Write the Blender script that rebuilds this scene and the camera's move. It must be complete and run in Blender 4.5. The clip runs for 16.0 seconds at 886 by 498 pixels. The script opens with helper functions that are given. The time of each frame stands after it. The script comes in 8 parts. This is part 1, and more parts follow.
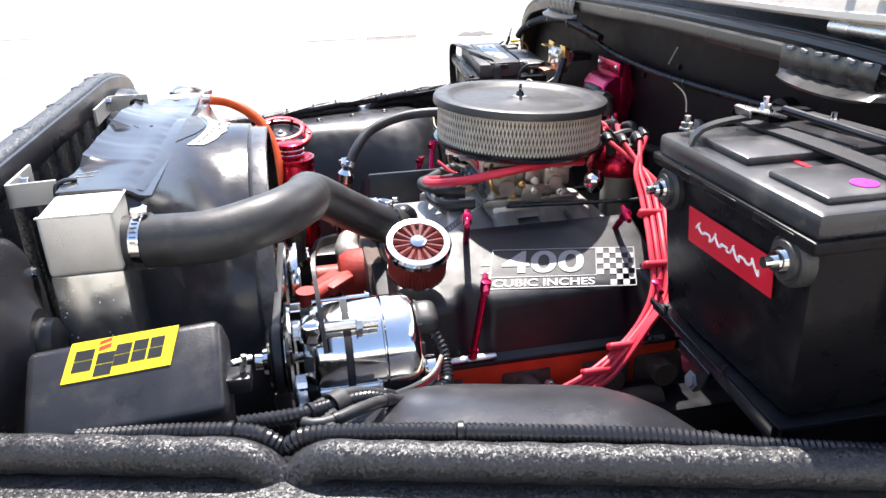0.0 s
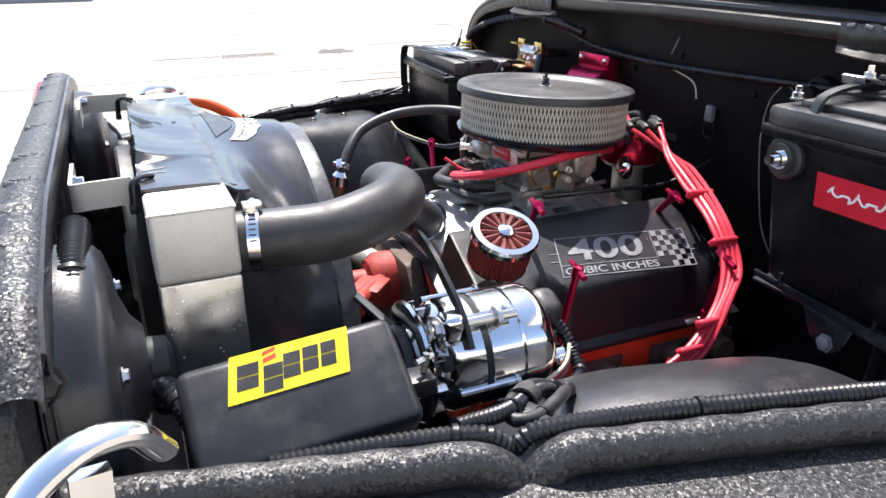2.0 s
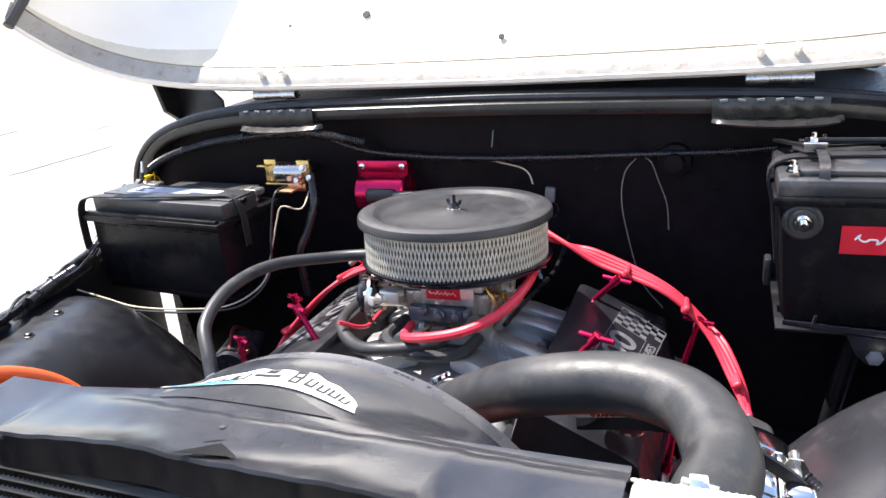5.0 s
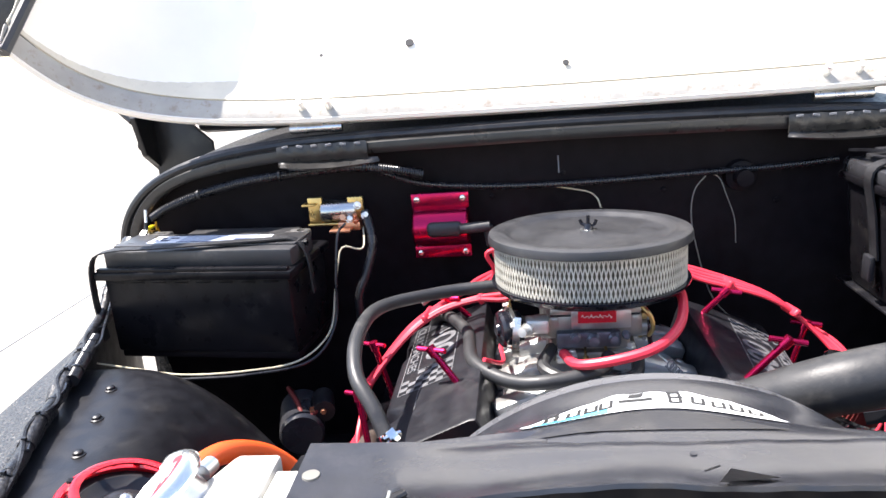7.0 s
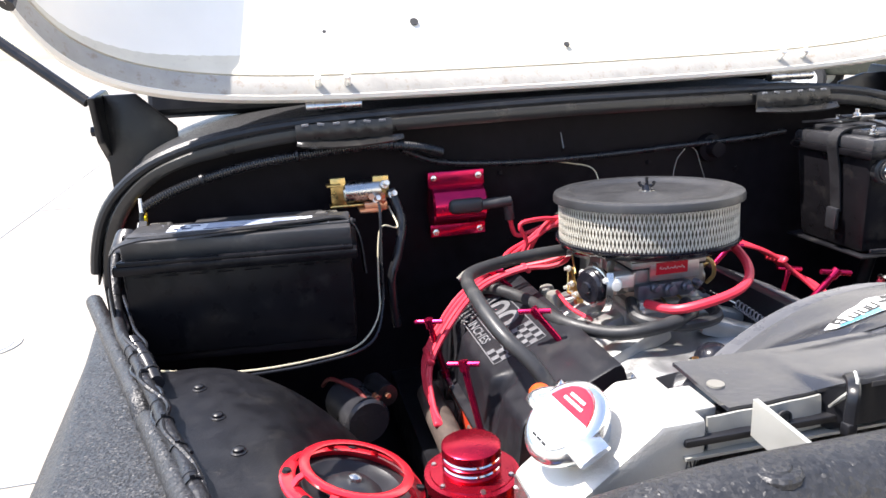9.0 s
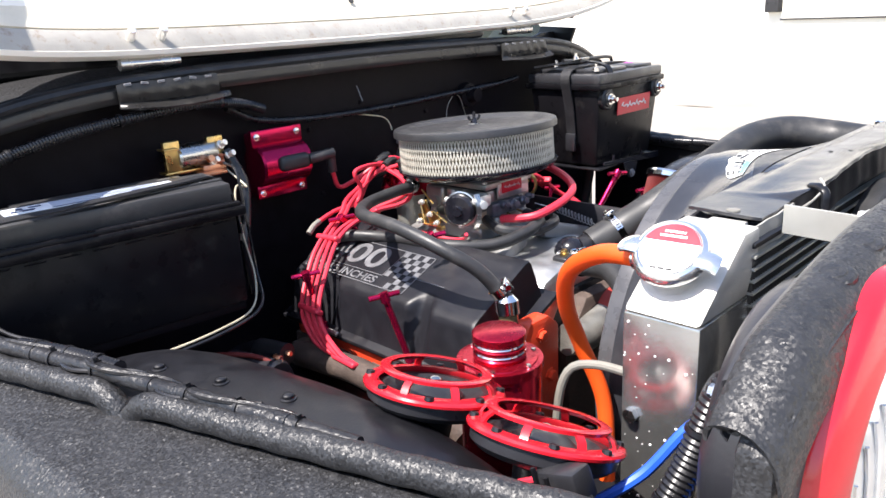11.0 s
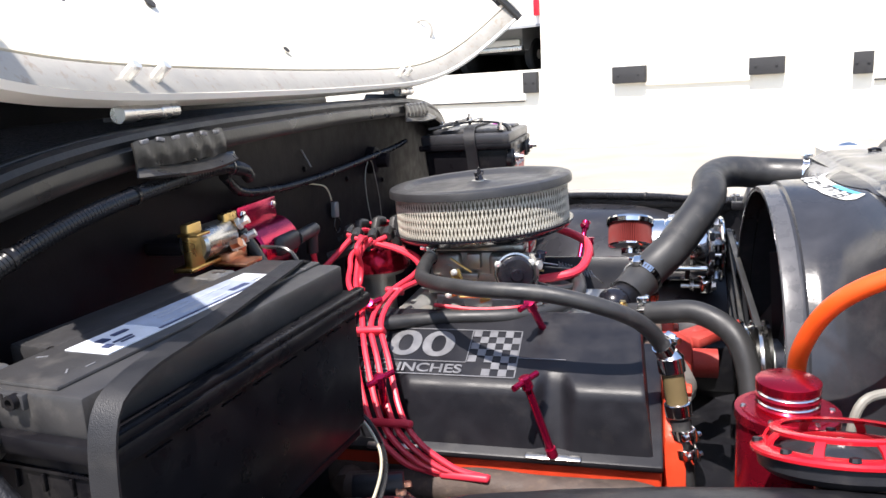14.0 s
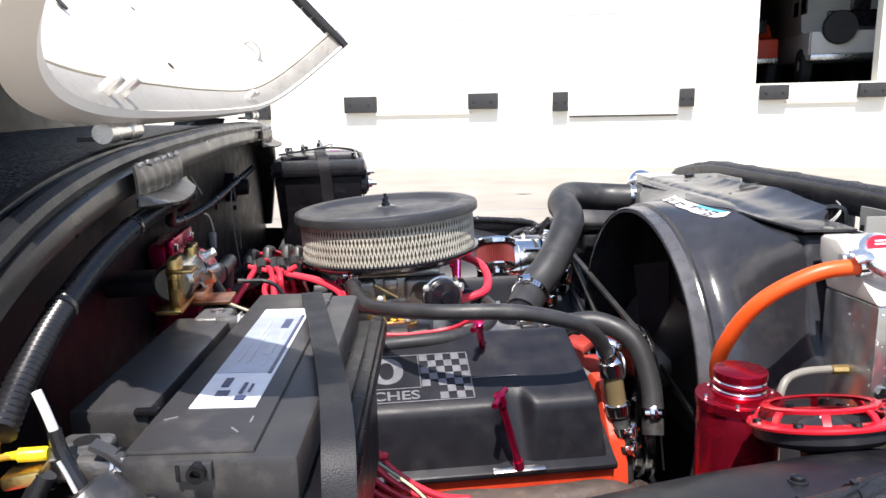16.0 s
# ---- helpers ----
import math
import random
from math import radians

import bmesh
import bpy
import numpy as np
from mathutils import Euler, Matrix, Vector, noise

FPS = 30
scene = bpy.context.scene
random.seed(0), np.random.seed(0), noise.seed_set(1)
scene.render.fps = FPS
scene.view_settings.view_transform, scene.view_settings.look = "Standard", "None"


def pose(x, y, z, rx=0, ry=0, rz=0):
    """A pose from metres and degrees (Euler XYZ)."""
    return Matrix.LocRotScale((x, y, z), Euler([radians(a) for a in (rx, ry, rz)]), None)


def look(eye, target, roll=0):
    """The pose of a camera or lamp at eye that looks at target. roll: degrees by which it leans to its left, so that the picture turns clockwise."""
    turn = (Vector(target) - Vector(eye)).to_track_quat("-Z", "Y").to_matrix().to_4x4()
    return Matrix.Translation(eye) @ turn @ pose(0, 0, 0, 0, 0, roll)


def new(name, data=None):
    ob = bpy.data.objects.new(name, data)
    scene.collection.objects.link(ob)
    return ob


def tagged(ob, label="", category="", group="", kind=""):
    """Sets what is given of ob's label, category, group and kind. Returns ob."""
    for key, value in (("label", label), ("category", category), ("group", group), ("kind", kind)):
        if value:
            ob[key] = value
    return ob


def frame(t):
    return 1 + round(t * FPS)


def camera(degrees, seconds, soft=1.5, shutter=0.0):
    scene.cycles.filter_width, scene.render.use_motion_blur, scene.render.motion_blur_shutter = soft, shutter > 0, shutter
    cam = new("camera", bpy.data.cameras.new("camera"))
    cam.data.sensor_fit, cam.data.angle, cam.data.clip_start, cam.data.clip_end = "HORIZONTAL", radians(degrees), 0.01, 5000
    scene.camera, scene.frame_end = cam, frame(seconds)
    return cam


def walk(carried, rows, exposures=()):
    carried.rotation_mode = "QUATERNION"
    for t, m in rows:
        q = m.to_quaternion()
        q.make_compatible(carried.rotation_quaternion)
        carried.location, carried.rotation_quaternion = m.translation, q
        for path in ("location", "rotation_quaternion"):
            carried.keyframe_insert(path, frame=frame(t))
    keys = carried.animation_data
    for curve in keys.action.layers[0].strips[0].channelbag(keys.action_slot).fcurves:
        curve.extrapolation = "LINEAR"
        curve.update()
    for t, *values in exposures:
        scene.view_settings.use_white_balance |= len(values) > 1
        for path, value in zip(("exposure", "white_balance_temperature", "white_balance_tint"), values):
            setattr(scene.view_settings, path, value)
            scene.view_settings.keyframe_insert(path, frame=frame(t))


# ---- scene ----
cam = camera(62.1, 16.0)
PATH = [
    (0, (-0.449, -1.448, 1.401), (-0.101, 0.357, 0.613), -1.7),
    (0.5, (-0.482, -1.465, 1.389), (-0.172, 0.362, 0.637), -1.8),
    (1, (-0.587, -1.449, 1.384), (-0.216, 0.378, 0.659), -0.9),
    (1.5, (-0.726, -1.41, 1.364), (-0.129, 0.355, 0.637), -0.3),
    (2, (-0.797, -1.293, 1.341), (-0.051, 0.406, 0.595), -0.5),
    (2.5, (-0.871, -1.123, 1.329), (0.054, 0.475, 0.56), -0.8),
    (3, (-0.993, -1.046, 1.344), (0.171, 0.383, 0.567), 0.1),
    (3.5, (-1.168, -0.955, 1.391), (0.252, 0.233, 0.637), -0.4),
    (4, (-1.161, -0.798, 1.465), (0.376, 0.247, 0.727), -3.1),
    (4.2, (-1.145, -0.723, 1.48), (0.437, 0.263, 0.756), -3.9),
    (6.3, (-1.336, -0.094, 1.442), (0.545, 0.246, 0.854), -4.0),
    (6.5, (-1.3, -0.034, 1.445), (0.587, 0.277, 0.86), -4.1),
    (7, (-1.278, 0.117, 1.441), (0.63, 0.332, 0.882), -4.4),
    (7.5, (-1.32, 0.301, 1.433), (0.603, 0.363, 0.886), -3.7),
    (8, (-1.373, 0.457, 1.41), (0.55, 0.329, 0.875), -3.4),
    (8.5, (-1.344, 0.582, 1.394), (0.562, 0.308, 0.853), -2.4),
    (9, (-1.264, 0.691, 1.389), (0.612, 0.268, 0.839), -2.7),
    (9.5, (-1.223, 0.794, 1.372), (0.583, 0.137, 0.819), -3.0),
    (10, (-1.197, 0.975, 1.348), (0.45, -0.011, 0.788), -3.0),
    (10.2, (-1.19, 1.051, 1.341), (0.383, -0.041, 0.766), -2.7),
    (12.3, (-0.745, 1.301, 1.296), (0.21, -0.365, 0.739), -4.1),
    (12.5, (-0.688, 1.363, 1.293), (0.144, -0.375, 0.756), -3.5),
    (13, (-0.584, 1.481, 1.29), (0.025, -0.357, 0.787), -3.5),
    (13.5, (-0.475, 1.478, 1.278), (0.031, -0.405, 0.831), -3.2),
    (14, (-0.307, 1.399, 1.278), (0.216, -0.481, 0.841), -3.4),
    (14.5, (-0.192, 1.379, 1.268), (0.294, -0.513, 0.843), -3.5),
    (15, (-0.05, 1.43, 1.282), (0.204, -0.507, 0.851), -1.8),
    (15.5, (0.032, 1.474, 1.292), (-0.011, -0.48, 0.867), -1.6),
    (16, (0.052, 1.43, 1.29), (-0.169, -0.518, 0.895), -1.3),
]
walk(cam, [(t, look(eye, target, roll)) for t, eye, target, roll in PATH],
     [(t, e, 6620, 13) for t, e in ((0, 1.40), (2, 1.14), (3.5, 1.10), (4, 1.28), (5, 1.44), (6.5, 1.62), (7.5, 1.57), (8.5, 1.44), (10, 1.31), (12.5, 1.07), (14, 0.99), (15, 0.98), (16, 0.81))])

# ---- light ----
world = bpy.data.worlds.new("sky")
scene.world = world
world.use_nodes = True
wn = world.node_tree.nodes
sky = wn.new("ShaderNodeTexSky")
sky.sky_type = 'NISHITA'
sky.sun_disc = False
SUN = Vector((0.10, 0.46, 0.88)).normalized()
sky.sun_elevation = math.asin(SUN.z)
sky.sun_rotation = math.atan2(SUN.x, SUN.y)
world.node_tree.links.new(sky.outputs[0], wn["Background"].inputs[0])
wn["Background"].inputs[1].default_value = 0.15
sun_data = bpy.data.lights.new("sun", 'SUN')
sun_data.energy, sun_data.angle, sun_data.color = 5.0, radians(0.5), (1.0, 0.965, 0.91)
sun = new("sun", sun_data)
sun.matrix_world = look(SUN * 30, (0, 0, 0))


# ---- materials ----
def mat(name, col, rough=0.5, metal=0.0, var=0.25, scale=30.0, bump=0.0, bscale=200.0, col2=None, spots=0.0, coat=0.0, ior=1.45, dust=0.0, bdist=0.002):
    """Procedural surface: two scales of colour variation, roughness variation, fine relief."""
    m = bpy.data.materials.new(name)
    m.use_nodes = True
    nt = m.node_tree
    b = nt.nodes["Principled BSDF"]
    N, L = nt.nodes.new, nt.links.new
    tc = N("ShaderNodeTexCoord")
    n1 = N("ShaderNodeTexNoise"); n1.inputs["Scale"].default_value = scale; n1.inputs["Detail"].default_value = 6
    n2 = N("ShaderNodeTexNoise"); n2.inputs["Scale"].default_value = scale * 0.12 + 1.0; n2.inputs["Detail"].default_value = 3
    for n in (n1, n2):
        L(tc.outputs["Object"], n.inputs["Vector"])
    add = N("ShaderNodeMath"); add.operation = 'ADD'
    L(n1.outputs[0], add.inputs[0]); L(n2.outputs[0], add.inputs[1])
    mr = N("ShaderNodeMapRange")
    mr.inputs[1].default_value, mr.inputs[2].default_value = 0.6, 1.4
    L(add.outputs[0], mr.inputs[0])
    mx = N("ShaderNodeMix"); mx.data_type = 'RGBA'
    dark = tuple(c * (1 - var) for c in col)
    light = tuple(min(1, c * (1 + var)) for c in (col2 or col))
    mx.inputs["A"].default_value, mx.inputs["B"].default_value = (*dark, 1), (*light, 1)
    L(mr.outputs[0], mx.inputs["Factor"])
    out = mx.outputs["Result"]
    if spots > 0 or dust > 0:
        n3 = N("ShaderNodeTexNoise"); n3.inputs["Scale"].default_value = 60 if spots else 14; n3.inputs["Detail"].default_value = 8
        n3.inputs["Roughness"].default_value = 0.65
        L(tc.outputs["Object"], n3.inputs["Vector"])
        r3 = N("ShaderNodeMapRange"); r3.inputs[1].default_value, r3.inputs[2].default_value = 0.55, 0.75
        r3.inputs[4].default_value = spots or dust
        L(n3.outputs[0], r3.inputs[0])
        m3 = N("ShaderNodeMix"); m3.data_type = 'RGBA'
        m3.inputs["B"].default_value = (0.22, 0.16, 0.11, 1) if spots else (0.32, 0.29, 0.25, 1)
        L(out, m3.inputs["A"]); L(r3.outputs[0], m3.inputs["Factor"])
        out = m3.outputs["Result"]
    L(out, b.inputs["Base Color"])
    rr = N("ShaderNodeMapRange")
    rr.inputs[1].default_value, rr.inputs[2].default_value = 0.3, 0.7
    rr.inputs[3].default_value, rr.inputs[4].default_value = max(0.02, rough * 0.8), min(1, rough * 1.25)
    L(n1.outputs[0], rr.inputs[0]); L(rr.outputs[0], b.inputs["Roughness"])
    b.inputs["Metallic"].default_value = metal
    b.inputs["IOR"].default_value = ior
    b.inputs["Coat Weight"].default_value = coat
    b.inputs["Coat Roughness"].default_value = 0.08
    if bump > 0:
        n4 = N("ShaderNodeTexNoise"); n4.inputs["Scale"].default_value = bscale; n4.inputs["Detail"].default_value = 4
        L(tc.outputs["Object"], n4.inputs["Vector"])
        bp = N("ShaderNodeBump"); bp.inputs["Strength"].default_value = bump; bp.inputs["Distance"].default_value = bdist
        L(n4.outputs[0], bp.inputs["Height"]); L(bp.outputs[0], b.inputs["Normal"])
    return m


M = dict(
    liner=mat("bedliner", (0.021, 0.0212, 0.023), 0.43, bump=0.5, bscale=170, var=0.4, scale=160, ior=1.47, bdist=0.003),
    black=mat("black_paint", (0.008, 0.008, 0.010), 0.36, bump=0.12, bscale=240, var=0.3, dust=0.06),
    gloss=mat("gloss_black", (0.010, 0.010, 0.014), 0.2, bump=0.04, bscale=60, var=0.3, dust=0.05),
    plastic=mat("black_plastic", (0.020, 0.020, 0.023), 0.33, bump=0.10, bscale=420, var=0.25, dust=0.10),
    case=mat("battery_case", (0.0072, 0.0068, 0.0082), 0.30, ior=1.20, bump=0.06, bscale=500, var=0.3, dust=0.06),
    shroudm=mat("shroud_plastic", (0.029, 0.030, 0.035), 0.20, bump=0.08, bscale=160, var=0.25, dust=0.06),
    cover=mat("wrinkle_black", (0.011, 0.011, 0.014), 0.40, ior=1.4, bump=0.16, bscale=700, var=0.25, dust=0.05),
    rubber=mat("rubber", (0.026, 0.026, 0.027), 0.46, bump=0.12, bscale=300, var=0.3, dust=0.16),
    loom=mat("loom_plastic", (0.014, 0.014, 0.016), 0.28, var=0.3),
    chrome=mat("chrome", (0.82, 0.81, 0.79), 0.12, 1.0, var=0.06),
    steel=mat("steel", (0.55, 0.54, 0.52), 0.28, 1.0, var=0.2, spots=0.15),
    alloy=mat("aluminium", (0.72, 0.72, 0.71), 0.33, 1.0, var=0.14, scale=18, bump=0.10, bscale=120, spots=0.25),
    cast=mat("cast_aluminium", (0.34, 0.33, 0.30), 0.5, 0.75, var=0.35, bump=0.5, bscale=260, spots=0.2),
    carbm=mat("carb_metal", (0.50, 0.48, 0.44), 0.40, 0.8, var=0.4, bump=0.3, bscale=200, spots=0.3),
    brass=mat("brass", (0.62, 0.42, 0.16), 0.3, 1.0, var=0.3, bump=0.2),
    copper=mat("copper", (0.62, 0.30, 0.18), 0.35, 1.0, var=0.3),
    # Engine paint made duller: shade under the hose is put into this red.
    pumpred=mat("shaded_engine_red", (0.30, 0.030, 0.022), 0.55, bump=0.3, bscale=140, var=0.35, dust=0.10),
    iron=mat("rusty_iron", (0.085, 0.062, 0.052), 0.7, 0.25, var=0.45, bump=0.5, bscale=150, spots=0.3),
    anod=mat("red_anodised", (0.42, 0.012, 0.035), 0.24, 0.85, var=0.15),
    anodv=mat("magenta_anodised", (0.46, 0.012, 0.07), 0.22, 0.85, var=0.15),
    wirered=mat("red_wire", (0.60, 0.030, 0.055), 0.44, var=0.12),
    redpaint=mat("red_paint", (0.52, 0.012, 0.022), 0.22, var=0.15, coat=0.5),
    labelred=mat("label_red", (0.55, 0.012, 0.03), 0.35, var=0.1),
    engine=mat("engine_orange", (0.62, 0.055, 0.02), 0.38, var=0.25, bump=0.3, bscale=150, dust=0.15),
    orange=mat("orange_hose", (0.74, 0.088, 0.012), 0.38, var=0.12),
    yellow=mat("label_yellow", (0.78, 0.62, 0.02), 0.35, var=0.06),
    inkm=mat("label_black", (0.02, 0.02, 0.02), 0.4, var=0.1),
    white=mat("white_plastic", (0.75, 0.75, 0.73), 0.4, var=0.06),
    silverink=mat("silver_print", (0.21, 0.21, 0.22), 0.45, 0.6, var=0.2, scale=80),
    hoodwhite=mat("hood_white", (0.84, 0.80, 0.72), 0.42, var=0.06, scale=8, bump=0.05, bscale=20),
    # Flange: dirt and rust spots, plus shade of the fold put into its grey.
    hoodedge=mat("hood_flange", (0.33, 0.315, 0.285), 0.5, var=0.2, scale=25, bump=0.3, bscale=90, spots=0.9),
    # Hollow: the hood's white darkened to beige, the cove's shade put into colour.
    hoodcove=mat("hood_hollow_shade", (0.62, 0.57, 0.46), 0.5, var=0.12, scale=14, bump=0.1, bscale=60, spots=0.2),
    # Dark paper tone: shade in the mesh's gaps is put into the colour.
    elem=mat("filter_paper_shade", (0.12, 0.105, 0.075), 0.8, var=0.3, scale=90),
    mesh=mat("filter_mesh", (0.56, 0.53, 0.45), 0.5, 0.15, var=0.35, scale=60),
    pleat=mat("red_pleat", (0.13, 0.013, 0.011), 0.7, var=0.3),
    glass=mat("lens_glass", (0.75, 0.77, 0.78), 0.12, 0.7, var=0.12, scale=60),
    amber=mat("fuel_glass", (0.15, 0.11, 0.055), 0.1, 0.0, var=0.2, coat=0.8),
    concrete=mat("concrete", (0.285, 0.258, 0.222), 0.85, var=0.2, scale=1.5, bump=0.3, bscale=40),
    stain=mat("yard_stain", (0.085, 0.078, 0.070), 0.85, var=0.5, scale=6, bump=0.2, bscale=40),
    worn=mat("worn_concrete", (0.235, 0.212, 0.180), 0.85, var=0.25, scale=5, bump=0.2, bscale=40),
    wallw=mat("white_wall", (0.78, 0.75, 0.66), 0.7, var=0.05, scale=2.0, bump=0.1, bscale=30),
    door=mat("white_door", (0.80, 0.79, 0.76), 0.55, var=0.05, scale=2.0),
    bump=mat("bumper_rubber", (0.035, 0.035, 0.037), 0.8, var=0.3, scale=10, bump=0.4, bscale=60),
    grey=mat("grey_metal", (0.30, 0.31, 0.32), 0.6, var=0.15, scale=2.0),
    # Near-black: stands for shade in bays and openings, and colours real dark parts.
    dim=mat("shade_and_dark_parts", (0.03, 0.03, 0.032), 0.7, var=0.3, scale=2),
    bluew=mat("blue_wire", (0.02, 0.10, 0.55), 0.4, var=0.1),
    greyw=mat("grey_hose", (0.19, 0.18, 0.155), 0.5, var=0.2),
    cream=mat("cream_wire", (0.55, 0.50, 0.36), 0.5, var=0.15),
    sticker=mat("battery_sticker", (0.62, 0.64, 0.67), 0.35, var=0.15, scale=60),
    blue=mat("sticker_blue", (0.30, 0.34, 0.42), 0.35, var=0.35, scale=60),
    frosted=mat("frosted_aluminium", (0.62, 0.60, 0.55), 0.5, 0.55, var=0.12, scale=40, bump=0.25, bscale=500, spots=0.12),
    tank=mat("tank_aluminium", (0.46, 0.46, 0.45), 0.21, 0.9, var=0.2, scale=45, bump=0.05, bscale=260, spots=0.4),
    # Dust over black, lifted paler: sheen and skylight are put into the colour.
    housing=mat("skylit_dusty_black", (0.024, 0.024, 0.028), 0.30, bump=0.12, bscale=200, var=0.3, scale=12, dust=0.13),
    # Paler than the case: dust, plus sunlight on the top put into colour.
    boxlid=mat("sunlit_dusty_plastic", (0.030, 0.030, 0.033), 0.30, bump=0.08, bscale=400, var=0.35, scale=14, dust=0.28),
    darkgreen=mat("dark_green_paint", (0.028, 0.034, 0.026), 0.25, var=0.15, scale=3, coat=0.3),
    capwhite=mat("cap_metal", (0.80, 0.80, 0.80), 0.20, 0.92, var=0.05, spots=0.1),
    tape=mat("wiring_tape", (0.012, 0.012, 0.014), 0.40, bump=0.8, bscale=90, var=0.3, bdist=0.004),
    batttop=mat("battery_top_dusty", (0.034, 0.033, 0.034), 0.42, bump=0.10, bscale=420, var=0.25, scale=22, dust=0.16),
    inkblue=mat("print_blue", (0.035, 0.045, 0.10), 0.4, var=0.2, scale=50),
    leadm=mat("lead_clamp", (0.17, 0.165, 0.16), 0.42, 0.6, var=0.4, scale=60, bump=0.4, bscale=260, spots=0.3),
    leadyellow=mat("yellow_lead", (0.42, 0.24, 0.015), 0.42, var=0.25),
    bluecast=mat("grey_casting", (0.13, 0.135, 0.16), 0.42, 0.6, var=0.35, scale=60, bump=0.25, bscale=220, spots=0.15),
    tin=mat("dull_grey", (0.20, 0.20, 0.21), 0.5, 0.3, var=0.2, bump=0.1),
    carpale=mat("car_paint", (0.70, 0.69, 0.65), 0.35, var=0.08, scale=3),
    intake=mat("dull_cast_aluminium", (0.50, 0.50, 0.49), 0.42, 0.85, var=0.25, bump=0.3, bscale=200, spots=0.25),
    fwall=mat("firewall_black", (0.0088, 0.0072, 0.0088), 0.42, bump=0.15, bscale=120, var=0.4, ior=1.16),
    sealm=mat("seal_rubber", (0.012, 0.012, 0.013), 0.38, bump=0.2, bscale=220, var=0.3, dust=0.12),
    # Dusty black raised a little: sunlight on the lip is put into colour.
    lipm=mat("sunlit_dusty_lip", (0.019, 0.018, 0.017), 0.30, bump=0.12, bscale=160, var=0.35, scale=16, dust=0.13),
    faint=mat("faint_print", (0.36, 0.38, 0.42), 0.4, var=0.1),
    satin=mat("satin_aluminium", (0.46, 0.45, 0.41), 0.48, 0.45, var=0.15, scale=25, bump=0.05),
    channel=mat("dusty_channel", (0.085, 0.075, 0.066), 0.5, 0.2, var=0.35, scale=20, dust=0.2),
    lidm=mat("lid_satin_black", (0.028, 0.028, 0.030), 0.42, bump=0.12, bscale=700, var=0.2, dust=0.08),
    stud=mat("zinc_plate", (0.75, 0.74, 0.70), 0.42, 0.7, var=0.12),
    strap=mat("strap_web", (0.011, 0.011, 0.013), 0.55, bump=0.3, bscale=900, var=0.3, dust=0.06),
    bandm=mat("shroud_band", (0.075, 0.075, 0.08), 0.28, var=0.3, scale=40, bump=0.1, bscale=120),
    darkglass=mat("dark_glass", (0.006, 0.007, 0.008), 0.06, var=0.1),
    magenta=mat("sticker_magenta", (0.55, 0.03, 0.42), 0.35, var=0.1),
    cyan=mat("decal_cyan", (0.10, 0.42, 0.62), 0.35, var=0.3, scale=20),
)

# glassy grains in the sprayed coating: each grain has its own tilt
lt_ = M["liner"].node_tree
vor = lt_.nodes.new("ShaderNodeTexVoronoi"); vor.inputs["Scale"].default_value = 400.0
tcl = lt_.nodes.new("ShaderNodeTexCoord"); lt_.links.new(tcl.outputs["Object"], vor.inputs["Vector"])
half = lt_.nodes.new("ShaderNodeVectorMath"); half.operation = 'SUBTRACT'; half.inputs[1].default_value = (0.5, 0.5, 0.5)
tilt = lt_.nodes.new("ShaderNodeVectorMath"); tilt.operation = 'SCALE'; tilt.inputs["Scale"].default_value = 0.47
both = lt_.nodes.new("ShaderNodeVectorMath"); both.operation = 'ADD'
unit = lt_.nodes.new("ShaderNodeVectorMath"); unit.operation = 'NORMALIZE'
bmp = next(n for n in lt_.nodes if n.type == 'BUMP')
lt_.links.new(vor.outputs["Color"], half.inputs[0]); lt_.links.new(half.outputs[0], tilt.inputs[0])
lt_.links.new(tilt.outputs[0], both.inputs[0]); lt_.links.new(bmp.outputs[0], both.inputs[1])
lt_.links.new(both.outputs[0], unit.inputs[0]); lt_.links.new(unit.outputs[0], lt_.nodes["Principled BSDF"].inputs["Normal"])

# ---- building blocks ----


def part(name, bm, material, parent=None, label="", smooth=35):
    """Links a bmesh as one mesh object, under a thing or a part."""
    me = bpy.data.meshes.new(name)
    bmesh.ops.recalc_face_normals(bm, faces=bm.faces)
    if smooth:
        lim = math.cos(radians(smooth))
        for f in bm.faces:
            f.smooth = True
        for e in bm.edges:
            if len(e.link_faces) == 2 and e.link_faces[0].normal.dot(e.link_faces[1].normal) < lim:
                e.smooth = False
    bm.to_mesh(me)
    bm.free()
    me.materials.append(M[material] if isinstance(material, str) else material)
    ob = new(name, me)
    if parent:
        ob.parent = parent
    if label:
        ob["label"] = label
    return ob


def thing(name, label, category, group="", kind=""):
    return tagged(new(name), label, category, group, kind)


def box(bm, c, s, rot=None, bev=0.0, seg=2):
    """A bevelled box: centre, size, rotation matrix."""
    r = bmesh.ops.create_cube(bm, size=1.0)
    vs = r["verts"]
    bmesh.ops.scale(bm, vec=s, verts=vs)
    if bev > 0:
        es = list({e for v in vs for e in v.link_edges})
        out = bmesh.ops.bevel(bm, geom=es, offset=bev, segments=seg, affect='EDGES', profile=0.5)
        vs = list({v for f in out["faces"] for v in f.verts} | {v for v in vs if v.is_valid})
    m = Matrix.Translation(c) @ (rot.to_4x4() if rot else Matrix())
    bmesh.ops.transform(bm, matrix=m, verts=vs)
    return bm


